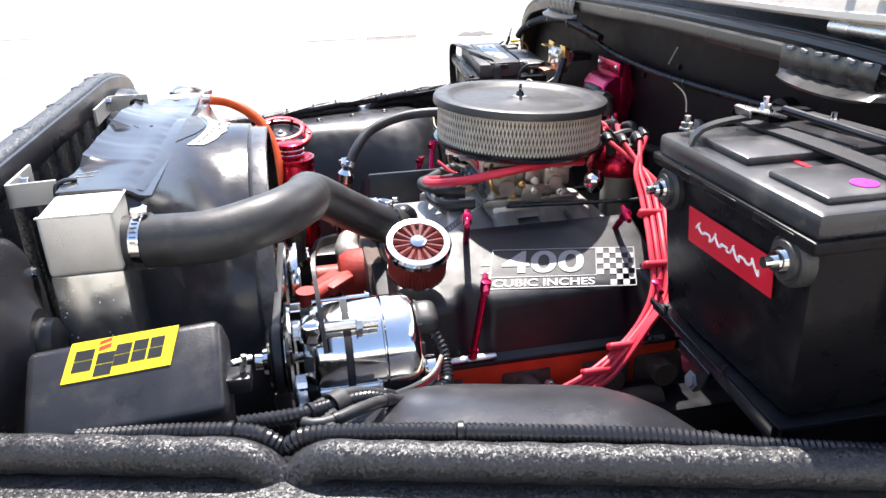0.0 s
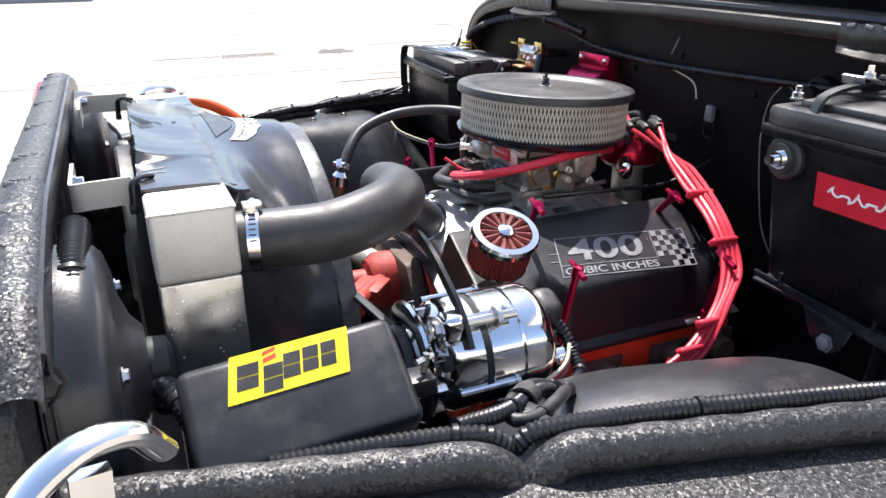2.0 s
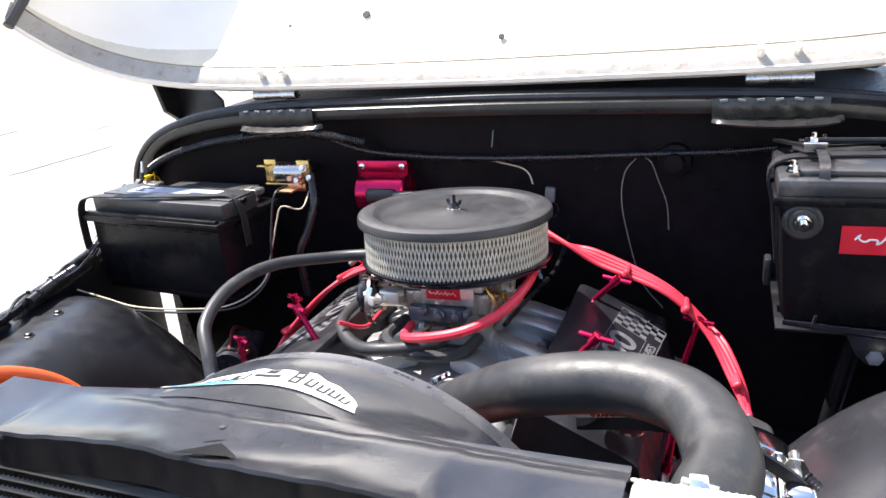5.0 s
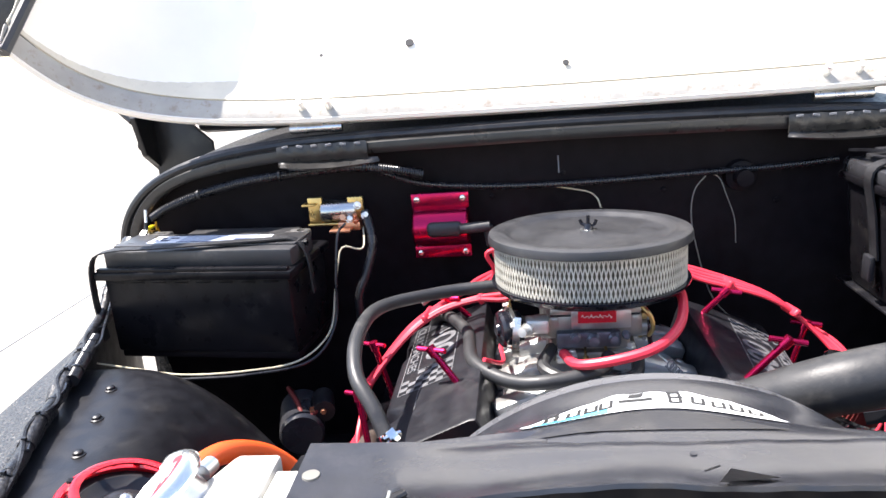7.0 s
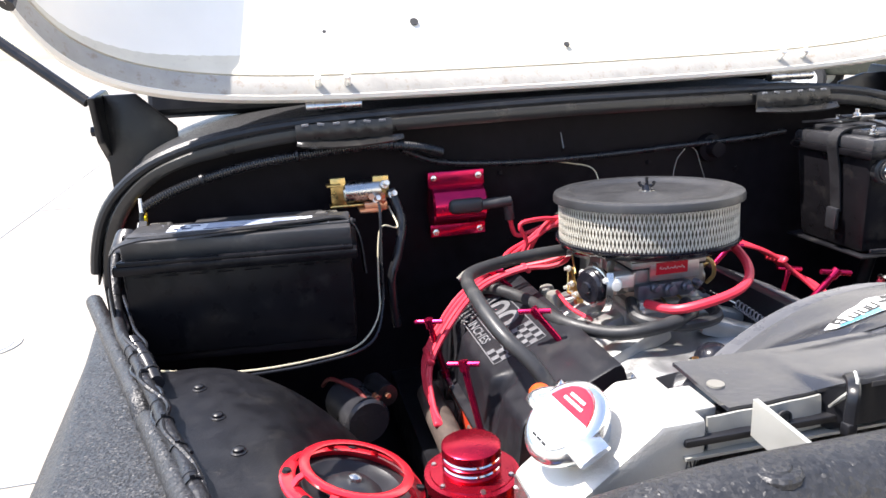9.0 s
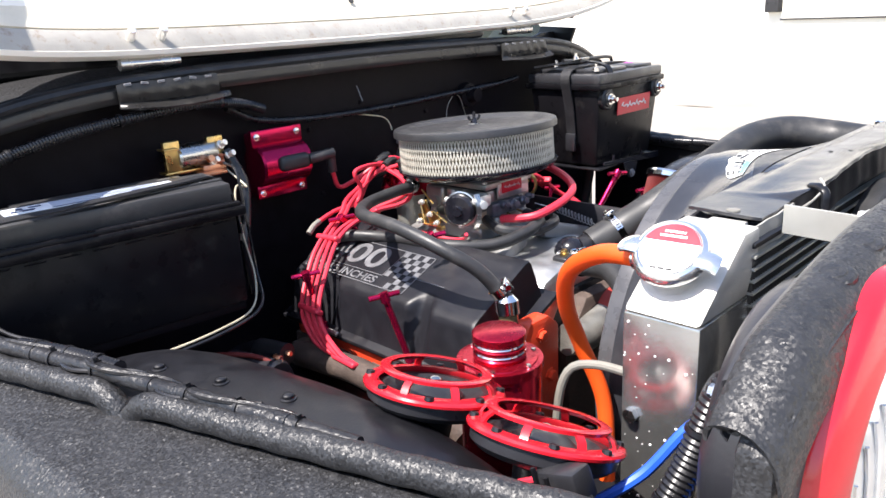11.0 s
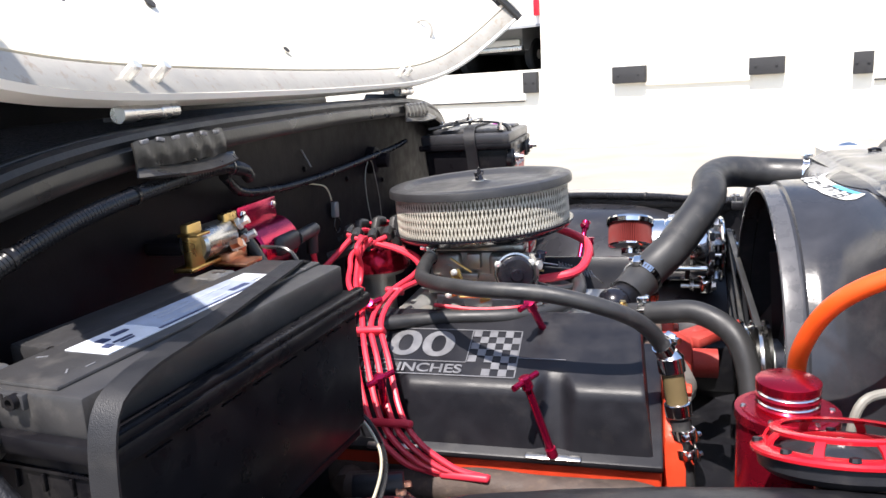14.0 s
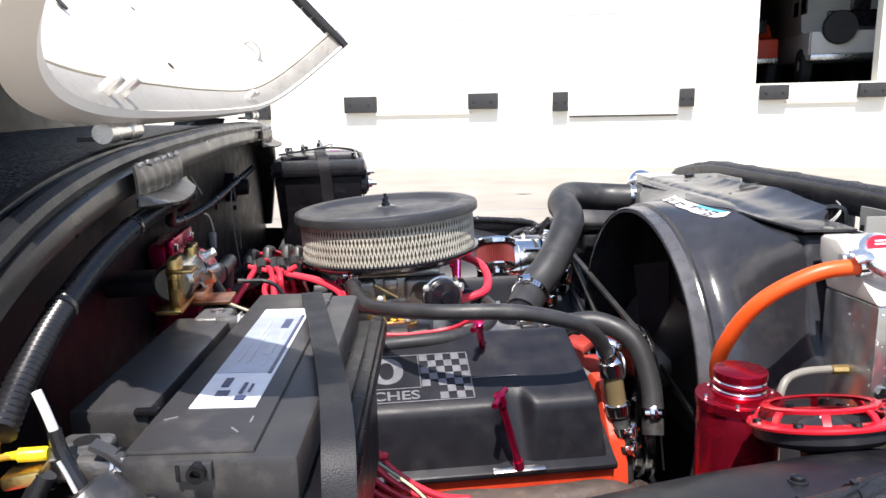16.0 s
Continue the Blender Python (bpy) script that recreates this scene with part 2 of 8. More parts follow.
def prism(bm, poly, axis, a, b, bev=0.0, rot=None):
    """Extrudes a closed outline along one axis: 'x' takes (y, z), 'y' (x, z), 'z' (x, y)."""
    put = {"x": lambda p, t: (t, p[0], p[1]), "y": lambda p, t: (p[0], t, p[1]), "z": lambda p, t: (p[0], p[1], t)}[axis]
    va = [bm.verts.new(put(p, a)) for p in poly]
    vb = [bm.verts.new(put(p, b)) for p in poly]
    n = len(poly)
    fs = [bm.faces.new(va), bm.faces.new(vb[::-1])]
    for i in range(n):
        fs.append(bm.faces.new((va[i], va[(i + 1) % n], vb[(i + 1) % n], vb[i])))
    if bev > 0:
        es = list({e for f in fs for e in f.edges})
        bmesh.ops.bevel(bm, geom=es, offset=bev, segments=2, affect='EDGES', profile=0.5)
    return bm


def frame_of(d):
    return Vector(d).normalized().to_track_quat('Z', 'Y').to_matrix()


def lathe(bm, prof, o, d=(0, 0, 1), seg=32, cap=True):
    """Turns a profile of (radius, height) round the axis d through o."""
    f = frame_of(d)
    o = Vector(o)
    rings = []
    for r, h in prof:
        if r < 1e-6:
            rings.append([bm.verts.new(o + f @ Vector((0, 0, h)))])
        else:
            rings.append([bm.verts.new(o + f @ Vector((r * math.cos(2 * math.pi * i / seg), r * math.sin(2 * math.pi * i / seg), h))) for i in range(seg)])
    for a, b in zip(rings, rings[1:]):
        for i in range(seg):
            j = (i + 1) % seg
            if len(a) == 1 and len(b) == 1:
                continue
            if len(a) == 1:
                bm.faces.new((a[0], b[i], b[j]))
            elif len(b) == 1:
                bm.faces.new((a[i], a[j], b[0]))
            else:
                bm.faces.new((a[i], a[j], b[j], b[i]))
    if cap:
        for r in (rings[0], rings[-1]):
            if len(r) > 2:
                bm.faces.new(r)
    return bm


def rod(bm, a, b, r, seg=12, r2=None):
    a, b = Vector(a), Vector(b)
    return lathe(bm, [(r, 0), (r2 or r, (b - a).length)], a, b - a, seg)


def smooth_line(pts, step):
    """A smooth curve through the points (Catmull-Rom), cut into even steps."""
    P = [Vector(p) for p in pts]
    P = [2 * P[0] - P[1]] + P + [2 * P[-1] - P[-2]]
    fine = []
    for i in range(1, len(P) - 2):
        a, b, c, d = P[i - 1:i + 3]
        for k in range(24):
            t = k / 24
            fine.append(0.5 * ((2 * b) + (c - a) * t + (2 * a - 5 * b + 4 * c - d) * t * t + (3 * b - a - 3 * c + d) * t ** 3))
    fine.append(P[-2])
    out, left = [fine[0]], step
    for a, b in zip(fine, fine[1:]):
        seg = (b - a).length
        while seg >= left and seg > 1e-9:
            a = a + (b - a) * (left / seg)
            out.append(a)
            seg = (b - a).length
            left = step
        left -= seg
    if (out[-1] - fine[-1]).length > step * 0.3:
        out.append(fine[-1])
    return out


def tube(bm, pts, r, seg=10, step=0.012, ribs=0.0, squash=1.0):
    """A hose or wire along a smooth curve; ribs: depth of corrugation, with a ridge every other ring."""
    line = smooth_line(pts, step)
    up = Vector((0.13, 0.21, 0.97))
    rings = []
    for i, p in enumerate(line):
        t = (line[min(i + 1, len(line) - 1)] - line[max(i - 1, 0)]).normalized()
        n = (up - t * up.dot(t))
        n = n.normalized() if n.length > 1e-4 else t.orthogonal().normalized()
        up = n
        b = t.cross(n)
        rr = r - (ribs if i % 2 else 0)
        rings.append([bm.verts.new(p + (n * math.cos(2 * math.pi * k / seg) * squash + b * math.sin(2 * math.pi * k / seg)) * rr) for k in range(seg)])
    for a, b in zip(rings, rings[1:]):
        for k in range(seg):
            j = (k + 1) % seg
            bm.faces.new((a[k], a[j], b[j], b[k]))
    bm.faces.new(rings[0]); bm.faces.new(rings[-1])
    return bm


def grid(bm, nu, nv, f, thick=None):
    """A sheet from f(u, v) -> place, u and v in 0..1."""
    vs = [[bm.verts.new(f(i / (nu - 1), j / (nv - 1))) for j in range(nv)] for i in range(nu)]
    for i in range(nu - 1):
        for j in range(nv - 1):
            bm.faces.new((vs[i][j], vs[i + 1][j], vs[i + 1][j + 1], vs[i][j + 1]))
    if thick:
        bmesh.ops.recalc_face_normals(bm, faces=bm.faces)
        bmesh.ops.solidify(bm, geom=bm.faces[:], thickness=thick)
    return bm


def B():
    return bmesh.new()


def hexbolt(bm, o, d, r=0.008, h=0.006):
    lathe(bm, [(r * 1.35, 0), (r * 1.35, h * 0.25), (r, h * 0.25), (r, h), (r * 0.8, h * 1.15)], o, d, 6)
    return bm


def lettering(name, text, size, m, material, parent, label="", bold=0.0):
    """Raised letters in the built-in font, on the x-y plane of m."""
    cu = bpy.data.curves.new(name, 'FONT')
    cu.body, cu.size, cu.extrude = text, size, 0.0006
    cu.offset = bold
    cu.align_x, cu.align_y = 'CENTER', 'CENTER'
    tmp = bpy.data.objects.new(name, cu)
    scene.collection.objects.link(tmp)
    me = bpy.data.meshes.new_from_object(tmp.evaluated_get(bpy.context.evaluated_depsgraph_get()))
    bpy.data.objects.remove(tmp)
    me.transform(m)
    me.materials.clear()
    me.materials.append(M[material])
    ob = new(name, me)
    ob.parent = parent
    if label:
        ob["label"] = label
    return ob


def plane_m(o, ax, ay):
    """The matrix of a plane at o whose x runs along ax and whose y runs along ay."""
    ax = Vector(ax).normalized()
    ay = Vector(ay)
    ay = (ay - ax * ax.dot(ay)).normalized()
    az = ax.cross(ay)
    m = Matrix((ax, ay, az)).transposed().to_4x4()
    m.translation = o
    return m


def slab(bm, m, poly, h=0.001):
    """A thin raised shape on the plane m."""
    va = [bm.verts.new(m @ Vector((x, y, 0))) for x, y in poly]
    vb = [bm.verts.new(m @ Vector((x, y, h))) for x, y in poly]
    bm.faces.new(va[::-1]); bm.faces.new(vb)
    n = len(poly)
    for i in range(n):
        bm.faces.new((va[i], va[(i + 1) % n], vb[(i + 1) % n], vb[i]))
    return bm


def ribbon(bm, pts, w, side, h=0.003, step=0.012):
    """A flat strap along a curve; side: the direction of its width."""
    line = smooth_line(pts, step)
    side = Vector(side).normalized()
    rows = []
    for i, p in enumerate(line):
        t = (line[min(i + 1, len(line) - 1)] - line[max(i - 1, 0)]).normalized()
        s = (side - t * side.dot(t)).normalized()
        n = t.cross(s)
        rows.append([bm.verts.new(p + s * a * w / 2 + n * b * h / 2) for a, b in ((-1, -1), (1, -1), (1, 1), (-1, 1))])
    for a, b in zip(rows, rows[1:]):
        for k in range(4):
            bm.faces.new((a[k], a[(k + 1) % 4], b[(k + 1) % 4], b[k]))
    bm.faces.new(rows[0]); bm.faces.new(rows[-1])
    return bm


def rect(x0, y0, x1, y1):
    return [(x0, y0), (x1, y0), (x1, y1), (x0, y1)]

# ---- setting ----
bm = B()
grid(bm, 2, 2, lambda u, v: (-400 + 800 * u, -400 + 800 * v, 0))
tagged(part("ground", bm, "concrete", smooth=0), "pale sunlit concrete yard", "ground", kind="structure")
joints = thing("expansion_joint", "narrow dark joints between the concrete slabs", "joint", kind="structure")
for k in range(-3, 5):
    bm = B(); box(bm, (k * 5.0 + 1.2, 8, 0.002), (0.012, 34, 0.004)); part("joint", bm, "grey", joints, smooth=0)
    bm = B(); box(bm, (2, k * 5.0 + 2.9, 0.0025), (44, 0.012, 0.005)); part("joint", bm, "grey", joints, smooth=0)
drain = thing("storm_drain", "slotted iron storm drain set into the concrete", "drain")
for j in range(2):
    for i in range(17):
        bm = B(); box(bm, (0.66 + i * 0.044 + j * 0.03, 9.66 + j * 0.17, 0.006), (0.026, 0.12, 0.008)); part("slot", bm, "stain", drain, smooth=0)
bm = B(); box(bm, (1.02, 9.74, 0.003), (0.80, 0.40, 0.005)); part("plate", bm, "concrete", drain, smooth=0)
patch = thing("asphalt_patch", "dark worn patches and tyre streaks on the concrete", "patch", kind="stuff")
rnd = random.Random(3)
def blot(x, y, rx, ry, z):
    """A flat uneven stain."""
    bm = B()
    ph = [rnd.uniform(0, 6.28) for _ in range(4)]
    vs = []
    for k in range(36):
        a = 2 * math.pi * k / 36
        r = 1 + 0.30 * math.sin(2 * a + ph[0]) + 0.18 * math.sin(5 * a + ph[1]) + 0.10 * math.sin(9 * a + ph[2])
        vs.append(bm.verts.new((x + rx * r * math.cos(a), y + ry * r * math.sin(a), z)))
    bm.faces.new(vs)
    return bm
part("patch", blot(2.28, 9.66, 0.20, 0.34, 0.004), "stain", patch, smooth=0)
for k in range(26):
    x, y = rnd.uniform(-9, 9), rnd.uniform(6, 26)
    part("streak", blot(x, y, rnd.uniform(0.2, 0.9), rnd.uniform(0.015, 0.05), 0.004 + 0.0002 * k), "worn", patch, smooth=0)
for k in range(10):
    x, y = rnd.uniform(-6, 6), rnd.uniform(-11, -3)
    part("streak", blot(x, y, rnd.uniform(0.05, 0.25), rnd.uniform(0.02, 0.05), 0.010 + 0.0002 * k), "worn", patch, smooth=0)
manhole = thing("manhole_cover", "round grey manhole cover flush with the concrete", "manhole cover")
bm = B(); lathe(bm, [(0.17, 0), (0.17, 0.006), (0.15, 0.006), (0.15, 0.003), (0.13, 0.003), (0.13, 0.006), (0, 0.006)], (2.62, 2.2, 0), seg=24)
part("lid", bm, "grey", manhole)

# loading-dock building beyond the left fender
WALL = Matrix.Translation((0.217, -13.57, 0)) @ Matrix.Rotation(radians(-19.3), 4, 'Z')
dock = tagged(new("wall_dock_building"), "white loading dock facade with shuttered doors", "building", kind="structure")
dock.matrix_world = WALL
FLOOR, HEAD = 1.46, 4.1
doors = ((-2.95, -0.08, 'shut'), (-6.42, -4.2, 'shut'), (-9.52, -7.59, 'open'), (1.56, 5.6, 'open'))
edges = [-30.0]
for a, b, k in sorted(doors):
    edges += [a, b]
edges.append(30.0)
for i in range(0, len(edges), 2):
    bm = B(); box(bm, ((edges[i] + edges[i + 1]) / 2, -0.15, 3.2), (edges[i + 1] - edges[i], 0.3, 6.4)); part("wall_panel", bm, "wallw", dock, smooth=0)
for a, b, k in doors:
    bm = B(); box(bm, ((a + b) / 2, -0.15, FLOOR / 2), (b - a, 0.3, FLOOR)); part("dock_wall", bm, "wallw", dock, smooth=0)
    bm = B(); box(bm, ((a + b) / 2, -0.15, (6.4 + HEAD) / 2), (b - a, 0.3, 6.4 - HEAD)); part("lintel", bm, "wallw", dock, smooth=0)
    if k == 'shut':
        shut = part("dock_door", prism(B(), rect(a, FLOOR, b, HEAD), 'y', -0.12, -0.06), "door", dock, "white sectional dock door, shut", smooth=0)
        for r in range(1, 4):
            bm = B(); box(bm, ((a + b) / 2, -0.055, FLOOR + (HEAD - FLOOR) * r / 4), (b - a - 0.02, 0.012, 0.02)); part("rib", bm, "door", shut, smooth=0)
    else:
        # Bay lining is near-black: the unlit interior's shade is put into its colour.
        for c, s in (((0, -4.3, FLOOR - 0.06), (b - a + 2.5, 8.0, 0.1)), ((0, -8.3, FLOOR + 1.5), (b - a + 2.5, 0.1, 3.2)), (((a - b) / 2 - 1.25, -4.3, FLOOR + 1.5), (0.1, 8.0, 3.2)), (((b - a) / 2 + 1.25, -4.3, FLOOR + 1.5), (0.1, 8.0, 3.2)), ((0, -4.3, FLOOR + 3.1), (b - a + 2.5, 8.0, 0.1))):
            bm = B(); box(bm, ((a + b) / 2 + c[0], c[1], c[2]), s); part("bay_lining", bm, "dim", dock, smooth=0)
# Two pale ledges, and two dark strips drawn as near-black ones.
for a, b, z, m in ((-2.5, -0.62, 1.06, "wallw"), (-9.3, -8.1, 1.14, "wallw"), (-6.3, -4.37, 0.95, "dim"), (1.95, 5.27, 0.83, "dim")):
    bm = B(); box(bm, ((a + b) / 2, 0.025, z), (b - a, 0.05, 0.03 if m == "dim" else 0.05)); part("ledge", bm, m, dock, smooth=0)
for k, (x0, x1, zt, zb) in enumerate(((-0.64, 0.0, 1.40, 1.09), (-3.04, -2.48, 1.41, 1.12), (-4.35, -4.07, 1.40, 1.05), (-6.57, -6.32, 1.41, 1.09), (-8.12, -7.66, 1.43, 1.18), (-9.68, -9.23, 1.43, 1.19), (1.62, 1.93, 1.41, 0.99), (5.27, 5.61, 1.37, 0.98))):
    bumper = thing("dock_bumper", "black laminated rubber dock bumper bolted to the facade" if k not in (2, 3, 6, 7) else "narrow black rubber dock bumper bolted to the facade", "dock bumper", "dock bumpers")
    bumper.matrix_world = WALL @ Matrix.Translation(((x0 + x1) / 2, 0.002, (zt + zb) / 2))
    bm = B(); box(bm, (0, 0.07, 0), (x1 - x0, 0.14, zt - zb), bev=0.012); part("rubber_block", bm, "bump", bumper)
    for x in (-0.3, 0.3):
        bm = B(); hexbolt(bm, (x * (x1 - x0), 0.14, 0), (0, 1, 0), 0.02, 0.015); part("bolt", bm, "bump", bumper)

# a light-coloured off-roader and an orange car inside the open bay
def bay_car(x, y, col, label, l=2.2, w=1.7, h=1.5):
    t = thing("parked_car", label, "car")
    t.matrix_world = WALL @ Matrix.Translation((x, y, FLOOR))
    bm = B()
    prism(bm, [(-l / 2, 0.45), (l / 2, 0.45), (l / 2, 0.95), (l * 0.30, 1.0), (l * 0.24, h), (-l * 0.46, h), (-l / 2, 1.0)], 'x', -w / 2, w / 2, 0.05)
    part("body", bm, col, t)
    for sx in (-1, 1):
        for sy in (-0.32, 0.34):
            bm = B(); lathe(bm, [(0.2, -0.1), (0.33, -0.1), (0.36, -0.06), (0.36, 0.06), (0.33, 0.1), (0.2, 0.1)], (sx * (w / 2 - 0.05), sy * l, 0.36), (1, 0, 0), 24)
            ty = part("tyre", bm, "bump", t)
            bm = B(); lathe(bm, [(0.2, -0.08), (0.2, 0.08), (0.06, 0.11), (0, 0.11)], (sx * (w / 2 - 0.05), sy * l, 0.36), (sx, 0, 0), 20)
            part("rim", bm, "wallw", ty)
    bm = B(); lathe(bm, [(0.16, 0), (0.3, 0), (0.32, 0.08), (0.3, 0.16), (0.1, 0.14), (0, 0.14)], (w * 0.22, l / 2, 1.05), (0, 1, 0), 24); part("spare_wheel", bm, "bump", t)
    bm = B(); box(bm, (0, l / 2 - 0.02, 1.22), (w * 0.7, 0.05, 0.3), bev=0.03); part("rear_window", bm, "gloss", t)
    bm = B(); box(bm, (0, l / 2, 0.5), (w, 0.12, 0.12), bev=0.02); part("bumper", bm, "steel", t)
    return t


off = bay_car(-9.78, -4.15, "carpale", "pale off-road car with a spare wheel, parked in the dock bay", l=4.2, w=1.72, h=2.1)
for x in (-0.45, 0.02):
    bm = B(); box(bm, (x, 2.085, 1.52), (0.36, 0.05, 0.30), bev=0.03); part("door_window", bm, "gloss", off)
for y in (0.7, 1.35):
    bm = B(); box(bm, (0.852, y, 1.55), (0.03, 0.42, 0.32), bev=0.03); part("side_window", bm, "gloss", off)
bm = B(); box(bm, (0, 2.105, 0.78), (1.72, 0.05, 0.42), bev=0.01); box(bm, (0.86, 0.4, 0.78), (0.04, 3.3, 0.42), bev=0.01); part("lower_band", bm, "carpale", off)
bm = B(); box(bm, (0.30, 2.14, 0.90), (0.22, 0.03, 0.14), bev=0.01); part("plate_holder", bm, "dim", off)
bay_car(-7.70, -5.2, "engine", "orange car parked inside the dock bay", w=1.7, l=4.2, h=1.35)
grey_car = bay_car(3.5, -3.2, "grey", "grey car with a bright bumper in the dock bay", w=1.9, l=4.2, h=1.4)
bm = B(); box(bm, (0, 2.2, 0.62), (1.9, 0.10, 0.14), bev=0.03); part("chrome_bumper", bm, "carpale", grey_car)
bm = B(); box(bm, (3.58, -0.10, 3.22), (4.04, 0.05, 1.76)); roller = part("roller_door", bm, "door", dock, "white roller door, partly raised", smooth=0)
bm = B(); box(bm, (3.58, -0.09, 2.33), (4.04, 0.07, 0.05)); part("bottom_bar", bm, "grey", roller, smooth=0)
for k, x in enumerate((2.95, 2.72, 2.68, 2.56, 2.50, 2.34, 2.12)):
    bm = B(); box(bm, (x, -0.068, 2.56), (0.018, 0.012, 0.05)); part("print_bar", bm, "dim", roller, smooth=0)
bm = B(); box(bm, (2.92, -0.068, 2.70), (0.16, 0.012, 0.07)); part("print_bar", bm, "dim", roller, smooth=0)
bm = B(); box(bm, (1.62, 0.03, 2.72), (0.12, 0.06, 0.42), bev=0.01); part("red_marker", bm, "labelred", dock)
pk = thing("parked_pickup", "dark green pickup with white wheels parked on the yard", "pickup")
bm = B(); prism(bm, [(-2.0, 0.42), (1.72, 0.42), (1.84, 0.55), (1.86, 0.80), (1.78, 1.02), (1.58, 1.12), (1.0, 1.16), (0.55, 1.18), (0.20, 1.62), (-0.55, 1.64), (-0.70, 1.15), (-2.0, 1.10)], 'y', -0.80, 0.80, 0.08); part("body", bm, "darkgreen", pk)
for s in (-1, 1):
    bm = B(); prism(bm, [(0.55, 0.45), (0.62, 0.72), (0.85, 0.98), (1.15, 1.04), (1.50, 0.98), (1.78, 0.78), (1.84, 0.50), (1.66, 0.45), (1.58, 0.66), (1.36, 0.80), (1.04, 0.80), (0.82, 0.66), (0.74, 0.45)], 'y', s * 0.85 - 0.10, s * 0.85 + 0.10, 0.04); part("fender", bm, "darkgreen", pk)
    bm = B(); box(bm, (-0.18, s * 0.808, 1.40), (0.55, 0.03, 0.30), bev=0.04); part("side_window", bm, "gloss", pk)
    for x in (1.20, -1.45):
        bm = B(); lathe(bm, [(0.22, -0.10), (0.32, -0.10), (0.35, -0.06), (0.35, 0.06), (0.32, 0.10), (0.22, 0.10)], (x, s * 0.84, 0.35), (0, s, 0), 28, cap=False); ty = part("tyre", bm, "bump", pk)
        bm = B(); lathe(bm, [(0.235, -0.06), (0.235, 0.085), (0.215, 0.100), (0.18, 0.06), (0.09, 0.07), (0.05, 0.11), (0, 0.11)], (x, s * 0.84, 0.35), (0, s, 0), 24); part("rim", bm, "white", ty)
bm = B(); box(bm, (1.90, 0, 0.50), (0.08, 1.6, 0.14), bev=0.02); part("bumper", bm, "black", pk)
pk.matrix_world = pose(10.19, -10.63, 0, 0, 0, 219)

# low wall and grey shed far across the yard
bm = B(); box(bm, (-9.0, 26.3, 0.35), (16, 0.3, 0.7)); w1 = tagged(part("wall_far", bm, "grey", smooth=0), "low grey wall across the yard", "wall", kind="structure")
for k in range(7):
    bm = B(); box(bm, (-15 + k * 2.3, 26.13, 0.55), (1.5, 0.06, 0.16)); part("cap_stone", bm, "wallw", w1, smooth=0)
shed = tagged(new("wall_shed"), "grey panelled shed far across the yard", "shed", kind="structure")
for k in range(8):
    bm = B(); box(bm, (3.0 + k * 2.6, 33, 1.6), (2.5, 0.3, 3.2), bev=0.03); part("panel", bm, "grey", shed, smooth=0)

# ---- the truck's body ----
truck = thing("truck_body", "black bedliner-coated off-road truck with its hood open", "truck")


def yl(x):
    return -(0.737 + 0.27 * (x + 0.75))


def yr(x):
    return 0.745 + 0.32 * (x + 0.75)


def side_pts(side, x, off=0.0):
    return (yl(x) - off) if side < 0 else (yr(x) + off)


